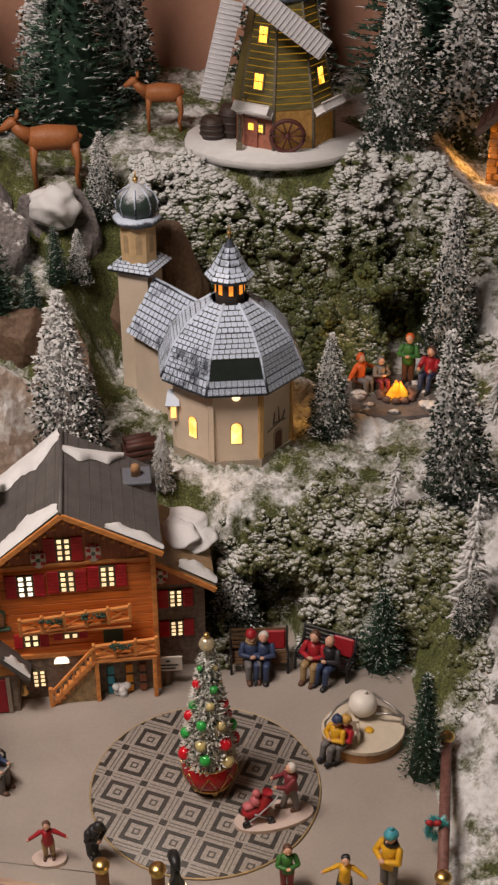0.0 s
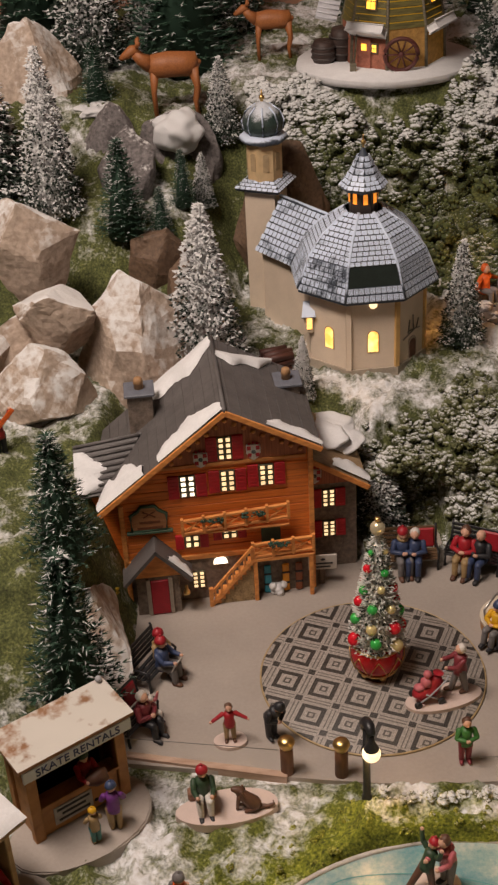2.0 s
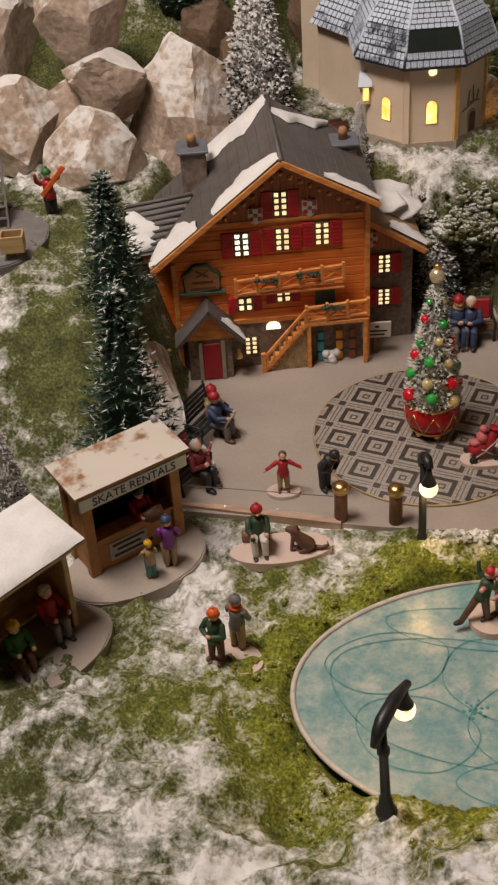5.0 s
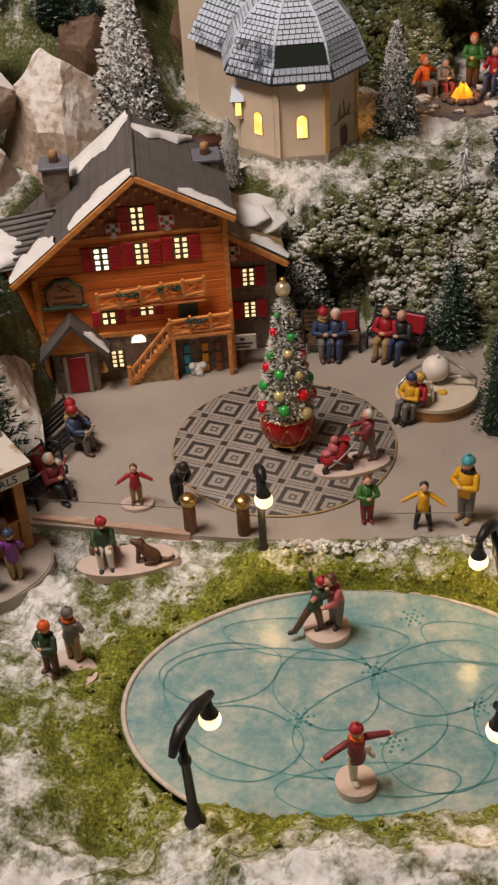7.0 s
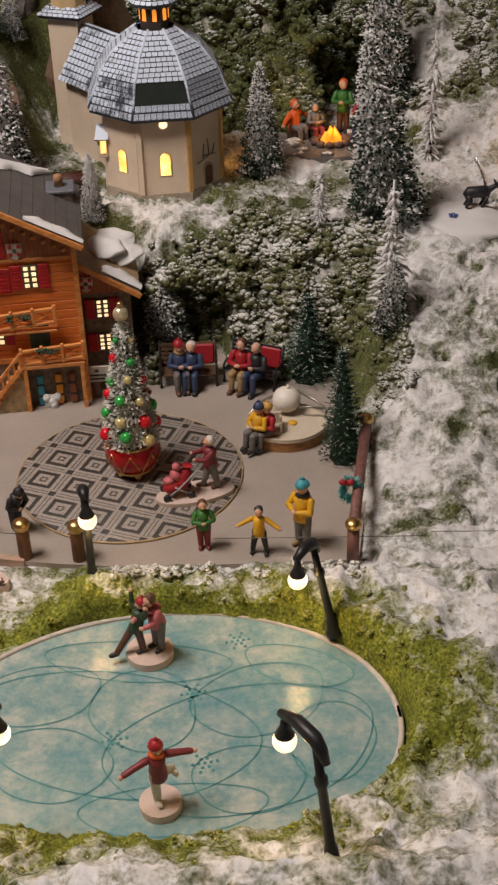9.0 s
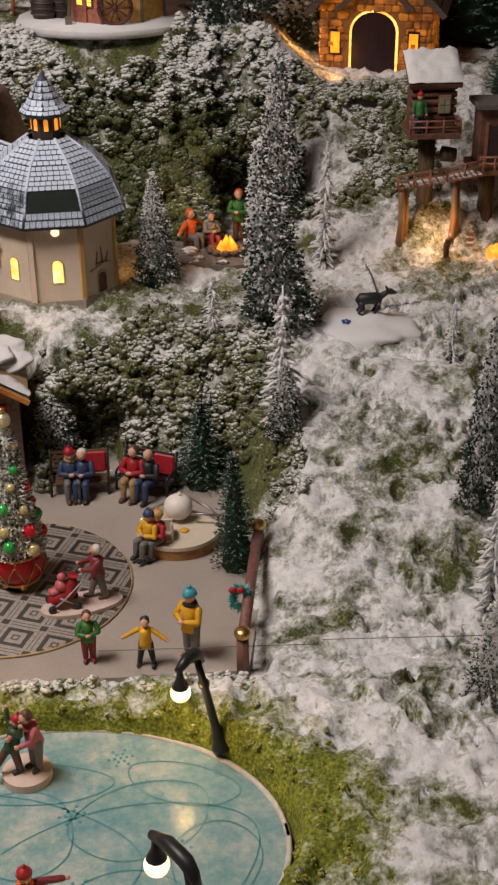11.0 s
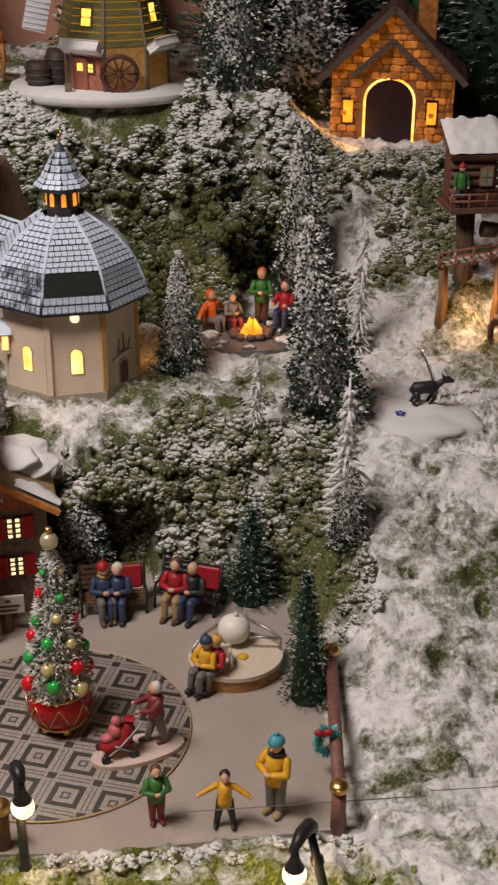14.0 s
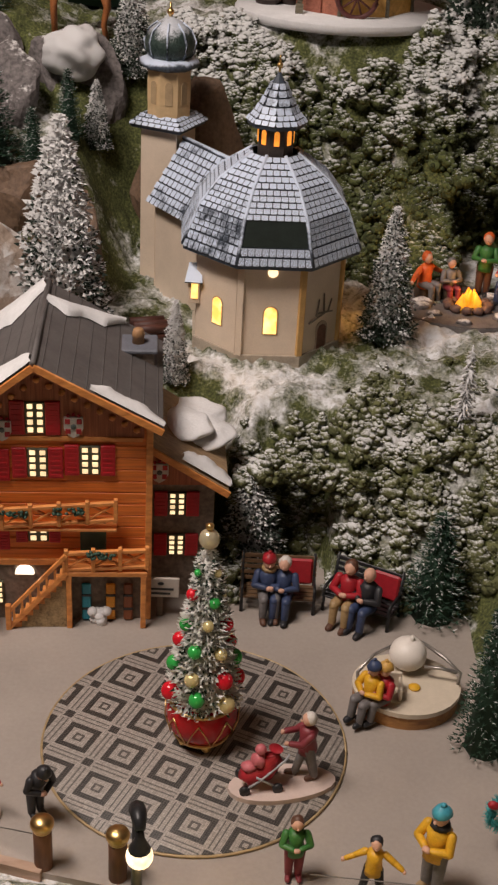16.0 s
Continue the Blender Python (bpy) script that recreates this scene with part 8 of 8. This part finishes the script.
def shelter():
    root = thing("shelter", pose(-0.412, -0.372, 0.0105, 0, 0, 50), "light wooden bench shelter with a thick snowy roof", "shelter")
    W, D = 0.098, 0.050
    light = wood("shelter_wood", (0.50, 0.33, 0.17), (0.34, 0.20, 0.10), (30, 30, 30))
    for x in (0.002, W - 0.002):
        bm = bmesh.new()
        add_box(bm, x - 0.003, 0.0, 0, x + 0.003, D, 0.106, 0.0008)
        part("side_wall", bm, light, root)
    part("back_wall", box(0.004, D - 0.002, 0, W - 0.004, D + 0.002, 0.110, 0.0005), light, root)
    part("bench_board", box(0.005, D - 0.022, 0.013, W - 0.005, D - 0.002, 0.016, 0.0005), light, root)
    pts = [(-0.012, -0.014, 0.104), (W + 0.012, -0.014, 0.104), (W + 0.012, D + 0.006, 0.118), (-0.012, D + 0.006, 0.118)]
    quad_part("roof", pts, 0.004, light, root)
    bm = bmesh.new()
    n = 12
    g = [[bm.verts.new((-0.013 + (W + 0.026) * i / n, -0.015 + (D + 0.022) * j / n, 0.105 + 0.014 * j / n + (0.006 + 0.004 * noise.noise(Vector((i * 0.5, j * 0.5, 3)))) * (1 if 0 < i < n and 0 < j < n else 0.25))) for j in range(n + 1)] for i in range(n + 1)]
    for i in range(n):
        for j in range(n):
            bm.faces.new((g[i][j], g[i + 1][j], g[i + 1][j + 1], g[i][j + 1])).smooth = True
    part("roof_snow", bm, SNOW, root, "thick layer of white snow")


shelter()
base_plate(-0.376, -0.325, 48, 0.066, 0.050, -0.004, 0.011, 9, "white moulded base", bpy.data.objects["shelter"])
figurine(-0.372, -0.305, 0.0120, 0.072, 48, "red", "grey", None, "seated man figurine in a red jacket lacing skates", hair="white", stance="sit", arms="reach", boots="black")
figurine(-0.394, -0.345, 0.0115, 0.066, 40, "green", "brown", "yellow", "figurine in a green top and yellow hat", arms="reach", stance="sit", hair="wine")

# seated boy with a dog
figurine(-0.186, -0.187, 0.0085, 0.066, 10, "darkgreen", "white", "red", "seated boy figurine in a green coat and red hat lacing skates", stance="sit", arms="reach", base=(0.052, 0.022, 0.010, 0.022, -0.008, 0.03))
bm = bmesh.new()
add_box(bm, -0.014, -0.005, 0, 0.014, 0.006, 0.012, 0.002)
tagged(part("log", bm, wood("log_wood", (0.28, 0.14, 0.09), (0.16, 0.08, 0.05)), at=pose(-0.189, -0.178, 0.008, 0, 0, 8)), "short brown log lying on the white base", "log")


def dog():
    bm = bmesh.new()
    add_capsule(bm, (0.008, 0, 0.008), (-0.004, 0, 0.020), 0.0078, 0.0052, 0, 10)
    add_capsule(bm, (-0.005, 0, 0.024), (-0.011, 0, 0.026), 0.0046, 0.0030, 0, 8)
    for s in (-1, 1):
        add_capsule(bm, (-0.006, s * 0.003, 0.018), (-0.008, s * 0.003, 0.002), 0.0024, 0.0018, 0, 6)
        add_capsule(bm, (0.008, s * 0.005, 0.006), (0.001, s * 0.006, 0.002), 0.0034, 0.0020, 0, 6)
        add_capsule(bm, (-0.003, s * 0.0040, 0.026), (-0.001, s * 0.0050, 0.021), 0.0018, 0.0012, 0, 6)
    add_tube(bm, [(0.014, 0, 0.004), (0.022, 0.001, 0.003), (0.028, 0.002, 0.006), (0.027, 0.002, 0.010)], [0.003, 0.0022, 0.0018, 0.0008], 0, 6)
    tagged(part("dog_figurine", bm, col("brown"), at=pose(-0.145, -0.193, 0.0078, 0, 0, -4)), "seated dark brown dog figurine on the white base", "figurine")


dog()
figurine(-0.217, -0.340, 0.0085, 0.062, -30, "darkgreen", "brown", "orange", "walker figurine in a green jacket and orange hat", hair="orange", stance="wide", arms="front", boots="brown", spread=0.007, base=(0.030, 0.018, 0.014, 0.010, 0.012, 0.03))
figurine(-0.199, -0.324, 0.0085, 0.062, 150, "grey", "tan", "grey", "walker figurine with orange scarf and grey cap", stance="wide", arms="front", boots="brown", scarf="orange", spread=0.006)


# ---------------------------------------------------------------- deer
def deer(x, y, h, turn, label):
    bm = bmesh.new()
    k = h / 0.13
    add_tube(bm, [(-0.040, 0, 0.078), (-0.030, 0, 0.082), (-0.008, 0, 0.084), (0.014, 0, 0.083), (0.030, 0, 0.082), (0.038, 0, 0.074)], [0.010, 0.0195, 0.0210, 0.0200, 0.0205, 0.008], 0, 12)
    add_tube(bm, [(-0.034, 0, 0.086), (-0.050, 0, 0.096), (-0.058, 0, 0.106)], [0.0145, 0.0100, 0.0085], 0, 10)
    add_tube(bm, [(-0.052, 0, 0.110), (-0.062, 0, 0.110), (-0.074, 0, 0.102), (-0.082, 0, 0.098)], [0.0075, 0.0090, 0.0062, 0.0036], 0, 10)
    for s in (-1, 1):
        add_tube(bm, [(-0.055, s * 0.006, 0.115), (-0.052, s * 0.014, 0.122), (-0.050, s * 0.018, 0.126)], [0.002, 0.0042, 0.0008], 0, 6)
        add_tube(bm, [(-0.030, s * 0.008, 0.075), (-0.033, s * 0.008, 0.042), (-0.032, s * 0.008, 0.0)], [0.0075, 0.0042, 0.0034], 0, 8)
        add_tube(bm, [(0.030, s * 0.008, 0.078), (0.038, s * 0.008, 0.044), (0.033, s * 0.008, 0.022), (0.036, s * 0.008, 0.0)], [0.0105, 0.0052, 0.0036, 0.0034], 0, 8)
    add_ball(bm, (0.041, 0, 0.084), 0.005, 0, 2)
    for v in bm.verts:
        v.co *= k
    ob = part("deer_figurine", bm, snow_over("deer_brown", (0.42, 0.15, 0.045), (0.27, 0.09, 0.03), 1.3, 1.5, 0.1, rough=0.55, bump=0.2), at=pose(x, y, terrain(x, y) - 0.002, 0, 0, turn))
    tagged(ob, label, "figurine")


deer(-0.250, 0.842, 0.122, 8, "reddish-brown deer figurine standing on the snowy ledge")
deer(-0.100, 1.040, 0.098, 4, "reddish-brown fawn figurine near the windmill")

# ---------------------------------------------------------------- camp fire


def camp_fire():
    root = thing("camp_fire", pose(0.250, 0.615, 0.146), "camp fire with yellow flames in a ring of stones", "fire")
    rnd = random.Random(2)
    for i in range(11):
        t = i * 2 * math.pi / 11
        bm = bmesh.new()
        add_ball(bm, (0.024 * math.cos(t), 0.020 * math.sin(t), 0.005), 0.0065, 0, 2, (1, 1, 0.8), 0.4)
        part("stone", bm, paint("hearth_stone", (0.13, 0.075, 0.06), 0.7, var=0.4), root)
    flame = glow("flame", (1.0, 0.30, 0.01), 0.8, (1.0, 0.55, 0.05))
    for i in range(9):
        bm = bmesh.new()
        x, y = rnd.uniform(-0.012, 0.012), rnd.uniform(-0.008, 0.008)
        h = rnd.uniform(0.016, 0.028)
        add_tube(bm, [(x, y, 0.003), (x * 0.9, y, h * 0.4), (x * 0.7 + rnd.uniform(-.002, .002), y, h)], [0.0055, 0.0060, 0.0008], 0, 8)
        part("flame", bm, flame, root, "translucent yellow-orange flame")
    for i in range(14):
        a = rnd.uniform(0, 6.28)
        r = rnd.uniform(0.040, 0.068)
        bm = bmesh.new()
        add_ball(bm, (r * math.cos(a), r * 0.8 * math.sin(a) - 0.004, 0.002), rnd.uniform(0.006, 0.011), 0, 2, (1.3, 1, 0.5), 0.4)
        part("paving_stone", bm, ROCK_GREY, root)


camp_fire()
base_plate(0.252, 0.622, 6, 0.090, 0.064, 0.120, 0.147, 21, "grey moulded rock base", bpy.data.objects["camp_fire"], paint("camp_rock", (0.15, 0.135, 0.13), 0.75, var=0.5, scale=60, bump=0.8))
figurine(0.198, 0.640, 0.1465, 0.074, 45, "orange", "grey", None, "seated figurine in an orange-red jumper by the fire", hair="orange", stance="sit", arms="out")
figurine(0.228, 0.642, 0.1465, 0.066, 20, "grey", "wine", None, "seated figurine in a grey hood by the fire", hair="grey", stance="sit", arms="front")
figurine(0.270, 0.660, 0.1465, 0.078, -18, "green", "brown", None, "standing figurine in a green jumper by the fire", hair="orange", arms="front")
figurine(0.300, 0.645, 0.150, 0.080, -30, "red", "blue", None, "seated man figurine in a red jumper by the fire", hair="brown", stance="sit", arms="reach")
for lx, ly in ((0.198, 0.644), (0.300, 0.650), (0.228, 0.646)):
    bm = lathe([(0.010, 0.0), (0.011, 0.004), (0.010, 0.0155), (0.009, 0.016)], 12)
    tagged(part("log_stool", bm, BARK, at=pose(lx, ly, 0.1455)), "dark log stool by the camp fire", "stool", "log stools")
bulb_lamp("fire_glow", (0.250, 0.608, 0.178), 0.05, (1.0, 0.45, 0.10), 0.012)
# unseen fill light added at the foot of the hill, no fitting modelled
bulb_lamp("hidden_lamp", (0.175, 0.700, 0.215), 0.035, (1.0, 0.55, 0.20), 0.010)
# hidden light behind the chalet wing, inferred from its warm patch; no fitting
bulb_lamp("garden_lamp", (-0.020, 0.372, 0.168), 0.007, (1.0, 0.50, 0.14), 0.006)
# added point light that warms the church side, with no fitting of its own
bulb_lamp("church_side_lamp", (0.122, 0.545, 0.185), 0.018, (1.0, 0.50, 0.12), 0.006)


# ---------------------------------------------------------------- tree house
def tree_house():
    root = thing("tree_house", pose(0.545, 0.620, 0.150), "brown wooden model tree house with two cabins and a ramp", "tree house")
    dark = wood("treehouse_wood", (0.17, 0.075, 0.05), (0.07, 0.032, 0.022), (40, 40, 40))
    red = wood("treehouse_rail", (0.30, 0.13, 0.075), (0.16, 0.07, 0.04), (40, 40, 40))
    for x, y, z1 in ((-0.010, 0.010, 0.160), (0.080, 0.01, 0.112)):
        bm = bmesh.new()
        add_tube(bm, [(x, y, -0.006), (x, y, 0.01), (x + 0.002, y, z1 * 0.6), (x, y, z1)], [0.022, 0.014, 0.011, 0.013], 0, 9)
        part("trunk_post", bm, BARK, root, "bark-covered trunk")
    # upper cabin
    part("platform", box(-0.042, -0.026, 0.160, 0.030, 0.040, 0.168, 0.001), dark, root)
    cab = part("cabin", box(-0.036, 0.0, 0.168, 0.024, 0.038, 0.236, 0.001), dark, root, "log cabin")
    for i in range(6):
        bm = bmesh.new()
        add_tube(bm, [(-0.038, -0.001, 0.173 + i * 0.0108), (0.026, -0.001, 0.173 + i * 0.0108)], [0.0044, 0.0044], 0, 8)
        part("log", bm, dark, cab)
    w = part("window", box(0.000, -0.007, 0.190, 0.018, -0.003, 0.216, 0.0005), red, root)
    for i in range(2):
        for j in range(2):
            part("pane", box(0.0015 + i * 0.008, -0.008, 0.192 + j * 0.0115, 0.0080 + i * 0.008, -0.006, 0.2015 + j * 0.0115, 0), paint("dull_pane", (0.22, 0.24, 0.17), 0.3), w)
    quad_part("cabin_roof", [(-0.043, -0.014, 0.232), (0.031, -0.014, 0.232), (0.031, 0.044, 0.264), (-0.043, 0.044, 0.264)], 0.006, dark, root)
    bm = bmesh.new()
    n = 12
    g = [[bm.verts.new((-0.044 + 0.076 * i / n, -0.015 + 0.060 * j / n, 0.2335 + 0.032 * j / n + (0.009 + 0.006 * noise.noise(Vector((i * 0.6, j * 0.6, 9)))) * (1 if 0 < i < n and 0 < j < n else 0.2))) for j in range(n + 1)] for i in range(n + 1)]
    for i in range(n):
        for j in range(n):
            bm.faces.new((g[i][j], g[i + 1][j], g[i + 1][j + 1], g[i][j + 1])).smooth = True
    part("roof_snow", bm, SNOW, root, "thick white roof snow")

    def rail(pts, h):
        for p, q in zip(pts, pts[1:]):
            p, q = Vector(p), Vector(q)
            for dz in (h, h * 0.5):
                bm = bmesh.new()
                add_tube(bm, [p + Vector((0, 0, dz)), q + Vector((0, 0, dz))], [0.0016, 0.0016], 0, 5)
                part("rail", bm, red, root)
            m = max(2, int((q - p).length / 0.018))
            for i in range(m + 1):
                c = p.lerp(q, i / m)
                bm = bmesh.new()
                add_tube(bm, [c, c + Vector((0, 0, h + 0.002))], [0.0018, 0.0018], 0, 5)
                part("baluster", bm, red, root)

    rail([(-0.041, -0.025, 0.168), (0.029, -0.025, 0.168), (0.029, 0.0, 0.168)], 0.017)
    # lower hut
    part("platform", box(0.052, -0.030, 0.108, 0.124, 0.042, 0.116, 0.001), dark, root)
    hut = part("hut", box(0.062, -0.004, 0.116, 0.122, 0.036, 0.196, 0.001), dark, root, "narrow plank hut")
    # dark board fills the open doorway, for the shade inside the hut
    part("door", box(0.074, -0.0065, 0.117, 0.104, -0.003, 0.172, 0.0006), wood("hut_doorway_dark", (0.05, 0.03, 0.025), (0.025, 0.016, 0.013)), hut, "dark board standing for the shade in the doorway")
    for x in (0.072, 0.106):
        part("door_post", box(x - 0.002, -0.008, 0.116, x + 0.002, -0.003, 0.176, 0.0004), red, hut)
    part("hut_roof", box(0.054, -0.016, 0.196, 0.130, 0.044, 0.204, 0.001), ROOF_GREY, root, "flat grey roof")
    rail([(0.060, -0.029, 0.116), (0.123, -0.029, 0.116)], 0.018)
    # ramp from the left up to the hut
    a0, a1, a2 = Vector((-0.058, -0.035, 0.098)), Vector((0.010, -0.035, 0.108)), Vector((0.062, -0.028, 0.116))
    for p, q in ((a0, a1), (a1, a2)):
        m = 7
        for i in range(m):
            c, d = p.lerp(q, i / m), p.lerp(q, (i + 0.85) / m)
            bm = bmesh.new()
            add_box(bm, c.x, -0.046, c.z - 0.003, d.x, -0.020, c.z, 0.0005)
            part("plank", bm, snow_over("snowy_plank", (0.26, 0.11, 0.06), (0.14, 0.06, 0.035), 0.75, 1.0, 0.4, scale=80), root)
    rail([a0 + Vector((0, -0.011, 0)), a1 + Vector((0, -0.011, 0)), a2 + Vector((0, -0.011, 0))], 0.017)
    for x, y in ((-0.052, -0.040), (-0.044, -0.026), (0.024, -0.036), (0.030, -0.026)):
        bm = bmesh.new()
        add_tube(bm, [(x, y, -0.004), (x + 0.003, y, 0.05), (x, y, 0.100)], [0.007, 0.0048, 0.0042], 0, 7)
        part("stilt", bm, wood("stilt_wood", (0.34, 0.19, 0.09), (0.18, 0.09, 0.04), (60, 60, 12)), root, "gnarled pale stilt")
    for i in range(6):
        part("step", box(0.030, -0.050 + i * 0.006, 0.002 + i * 0.006, 0.060, -0.042 + i * 0.006, 0.007 + i * 0.006, 0.0004), red, root)
    bm = bmesh.new()
    add_tube(bm, [(0.010, 0.0, 0.133), (0.030, 0.0, 0.130)], [0.011, 0.010], 0, 10)
    part("cross_log", bm, BARK, root)


tree_house()
figurine(0.517, 0.602, 0.3185, 0.054, 5, "green", "blue", "red", "figurine in a green jacket and red cap on the tree house", arms="down")
figurine(0.651, 0.600, 0.2665, 0.060, -60, "red", "green", "blond", "figurine in a red jumper and green trousers at the hut", arms="reach", bend=8)
# warm glow below the ramp, from an added point light without a fitting
bulb_lamp("tree_house_lamp", (0.545, 0.560, 0.195), 0.10, (1.0, 0.50, 0.12), 0.010)


def lit_rock(x, y, r, label):
    bm = bmesh.new()
    add_ball(bm, (0, 0, 0), r, 0, 3, (1, 0.8, 0.9), 0.5)
    tagged(part("glowing_rock", bm, glow("amber_rock", (1.0, 0.32, 0.02), 0.9, (1.0, 0.55, 0.08)), at=pose(x, y, terrain(x, y) + r * 0.5)), label, "lamp")


lit_rock(0.632, 0.560, 0.014, "amber rock lamp glowing beside the tree house")
bulb_lamp("rock_lamp_glow", (0.628, 0.535, 0.180), 0.035, (1.0, 0.45, 0.10), 0.01)
figurine(0.556, 0.548, terrain(0.556, 0.548), 0.040, 30, "brown", "brown", None, "small dark brown figurine at the tree house steps", arms="front", bend=25, boots="brown")


# ---------------------------------------------------------------- snow mound, crouching figure with tinsel, little tree trunk fence
snow_cap(0.410, 0.345, 0.136, 0.070, 0.046, 0.020, 4, "smooth white snow mound on the slope", lump=0.25)
bm = bmesh.new()
add_tube(bm, [(-0.022, 0, 0.022), (-0.016, 0, 0.026), (-0.004, 0, 0.027), (0.008, 0, 0.026), (0.016, 0, 0.026)], [0.005, 0.0095, 0.0085, 0.010, 0.005], 0, 12)
add_tube(bm, [(0.012, 0, 0.028), (0.022, 0, 0.034), (0.026, 0, 0.036)], [0.006, 0.0042, 0.004], 0, 8)
add_tube(bm, [(0.023, 0, 0.037), (0.029, 0, 0.036), (0.038, 0, 0.033)], [0.0045, 0.0052, 0.0022], 0, 8)
for s in (-1, 1):
    add_tube(bm, [(-0.018, s * 0.005, 0.024), (-0.014, s * 0.006, 0.012), (-0.020, s * 0.006, 0.006), (-0.012, s * 0.006, 0.001)], [0.0065, 0.0040, 0.0024, 0.0020], 0, 7)
    add_tube(bm, [(0.010, s * 0.005, 0.022), (0.008, s * 0.006, 0.010), (0.002, s * 0.006, 0.001)], [0.0050, 0.0026, 0.0020], 0, 7)
    add_tube(bm, [(0.024, s * 0.003, 0.040), (0.022, s * 0.005, 0.044)], [0.0022, 0.0006], 0, 6)
tagged(part("dog_figurine", bm, col("black"), at=pose(0.420, 0.352, 0.1535, 0, 0, 4) @ Matrix.Scale(0.84, 4)), "black running dog figurine on the snow mound", "figurine")
bm = bmesh.new()
add_tube(bm, [(0, 0, 0), (-0.006, 0.002, 0.030), (-0.018, 0.004, 0.060)], [0.0012] * 3, 0, 5)
rnd = random.Random(6)
for i in range(160):
    f = rnd.random()
    leaf(bm, Vector((-0.018 * f * f - 0.002 * f, 0.004 * f, 0.060 * f)), Vector((rnd.uniform(-1, 1), rnd.uniform(-1, 1), rnd.uniform(-1, 1))), 0.0042, 0.0006)
for i in range(120):
    f = rnd.random()
    leaf(bm, Vector((0.006 + 0.045 * f, 0.0, 0.004 + 0.006 * f)), Vector((rnd.uniform(-1, 1), rnd.uniform(-1, 1), rnd.uniform(-1, 1))), 0.0042, 0.0006)
tagged(part("tinsel_strand", bm, paint("silver_tinsel", (0.55, 0.55, 0.58), 0.2, 0.9), at=pose(0.432, 0.355, 0.158)), "silver tinsel strand standing in the snow", "tinsel")
bm = bmesh.new()
for i in range(5):
    t = i * 2 * math.pi / 5
    add_ball(bm, (0.004 * math.cos(t), 0.004 * math.sin(t), 0.001), 0.0026, 0, 1, (1, 1, 0.5))
tagged(part("blue_flower", bm, colour("flower_blue", (0.03, 0.07, 0.30)), at=pose(0.386, 0.335, 0.152)), "small blue star-shaped flower on the snow", "flower")

# ---------------------------------------------------------------- ski lift corner in the west
def lift_set():
    root = thing("ladder", pose(-0.505, 0.185, terrain(-0.49, 0.165) + 0.010, -28, 0, 10), "grey metal ladder leaning among figurines", "ladder")
    steel = paint("ladder_steel", (0.30, 0.29, 0.29), 0.4, 0.6)
    for s in (-1, 1):
        part("stile", box(s * 0.022 - 0.0015, -0.002, 0, s * 0.022 + 0.0015, 0.002, 0.115, 0.0004), steel, root)
    for i in range(8):
        part("rung", box(-0.021, -0.006, 0.010 + i * 0.0135, 0.021, 0.006, 0.013 + i * 0.0135, 0.0004), steel, root)
    base_plate(-0.490, 0.165, 0, 0.055, 0.075, terrain(-0.49, 0.165) - 0.006, terrain(-0.49, 0.165) + 0.010, 8, "dark grey moulded base", root, paint("grey_base", (0.17, 0.165, 0.17), 0.6))
    root = thing("crate", pose(-0.462, 0.118, terrain(-0.462, 0.118) + 0.011, 0, 0, 6), "open pale wooden crate holding red things", "crate")
    m = wood("crate_wood", (0.55, 0.38, 0.19), (0.40, 0.26, 0.12))
    for a in ((-0.013, -0.010, 0.013, -0.008), (-0.013, 0.008, 0.013, 0.010), (-0.013, -0.008, -0.011, 0.008), (0.011, -0.008, 0.013, 0.008)):
        part("side", box(a[0], a[1], 0, a[2], a[3], 0.020, 0.0004), m, root)
    part("bottom", box(-0.011, -0.008, 0.0005, 0.011, 0.008, 0.0025, 0), m, root)
    bm = bmesh.new()
    for i in range(5):
        add_ball(bm, (-0.006 + 0.003 * i, 0.002 * (-1) ** i, 0.0065), 0.0045, 0, 2)
    part("contents", bm, col("wine"), root)


lift_set()
figurine(-0.440, 0.232, terrain(-0.44, 0.232), 0.062, 30, "red", "black", "green", "figurine in red and green carrying an orange ski", arms="up")
bm = bmesh.new()
add_box(bm, -0.003, -0.001, -0.024, 0.003, 0.001, 0.024, 0.001)
tagged(part("ski", bm, col("orange"), at=pose(-0.432, 0.225, terrain(-0.44, 0.232) + 0.050, 0, 40, 0)), "orange-red ski held up by a figurine", "ski")

# yellow flowers by the chalet wall and a pile of dark logs beside the church
bm = bmesh.new()
rnd = random.Random(12)
for i in range(40):
    add_ball(bm, (rnd.uniform(-0.008, 0.008), rnd.uniform(-0.006, 0.006), rnd.uniform(0.0, 0.022)), 0.0028, 0, 1, (1, 1, 1), 0.5)
tagged(part("yellow_shrub", bm, colour("shrub_yellow", (0.42, 0.28, 0.02)), at=pose(-0.306, 0.105, 0.030)), "small yellow shrub by the chalet wall", "shrub")
root = thing("log_pile", pose(-0.108, 0.455, 0.142, 0, 0, 20), "pile of dark brown logs beside the church", "log pile")
for i in range(9):
    bm = bmesh.new()
    add_tube(bm, [(-0.020 + rnd.uniform(-0.004, 0.004), (i % 3) * 0.011 - 0.011, 0.006 + (i // 3) * 0.0095), (0.020 + rnd.uniform(-0.004, 0.004), (i % 3) * 0.011 - 0.010, 0.006 + (i // 3) * 0.0095)], [0.0058, 0.0052], 0, 8)
    part("log", bm, wood("dark_log", (0.10, 0.035, 0.025), (0.05, 0.018, 0.013)), root)
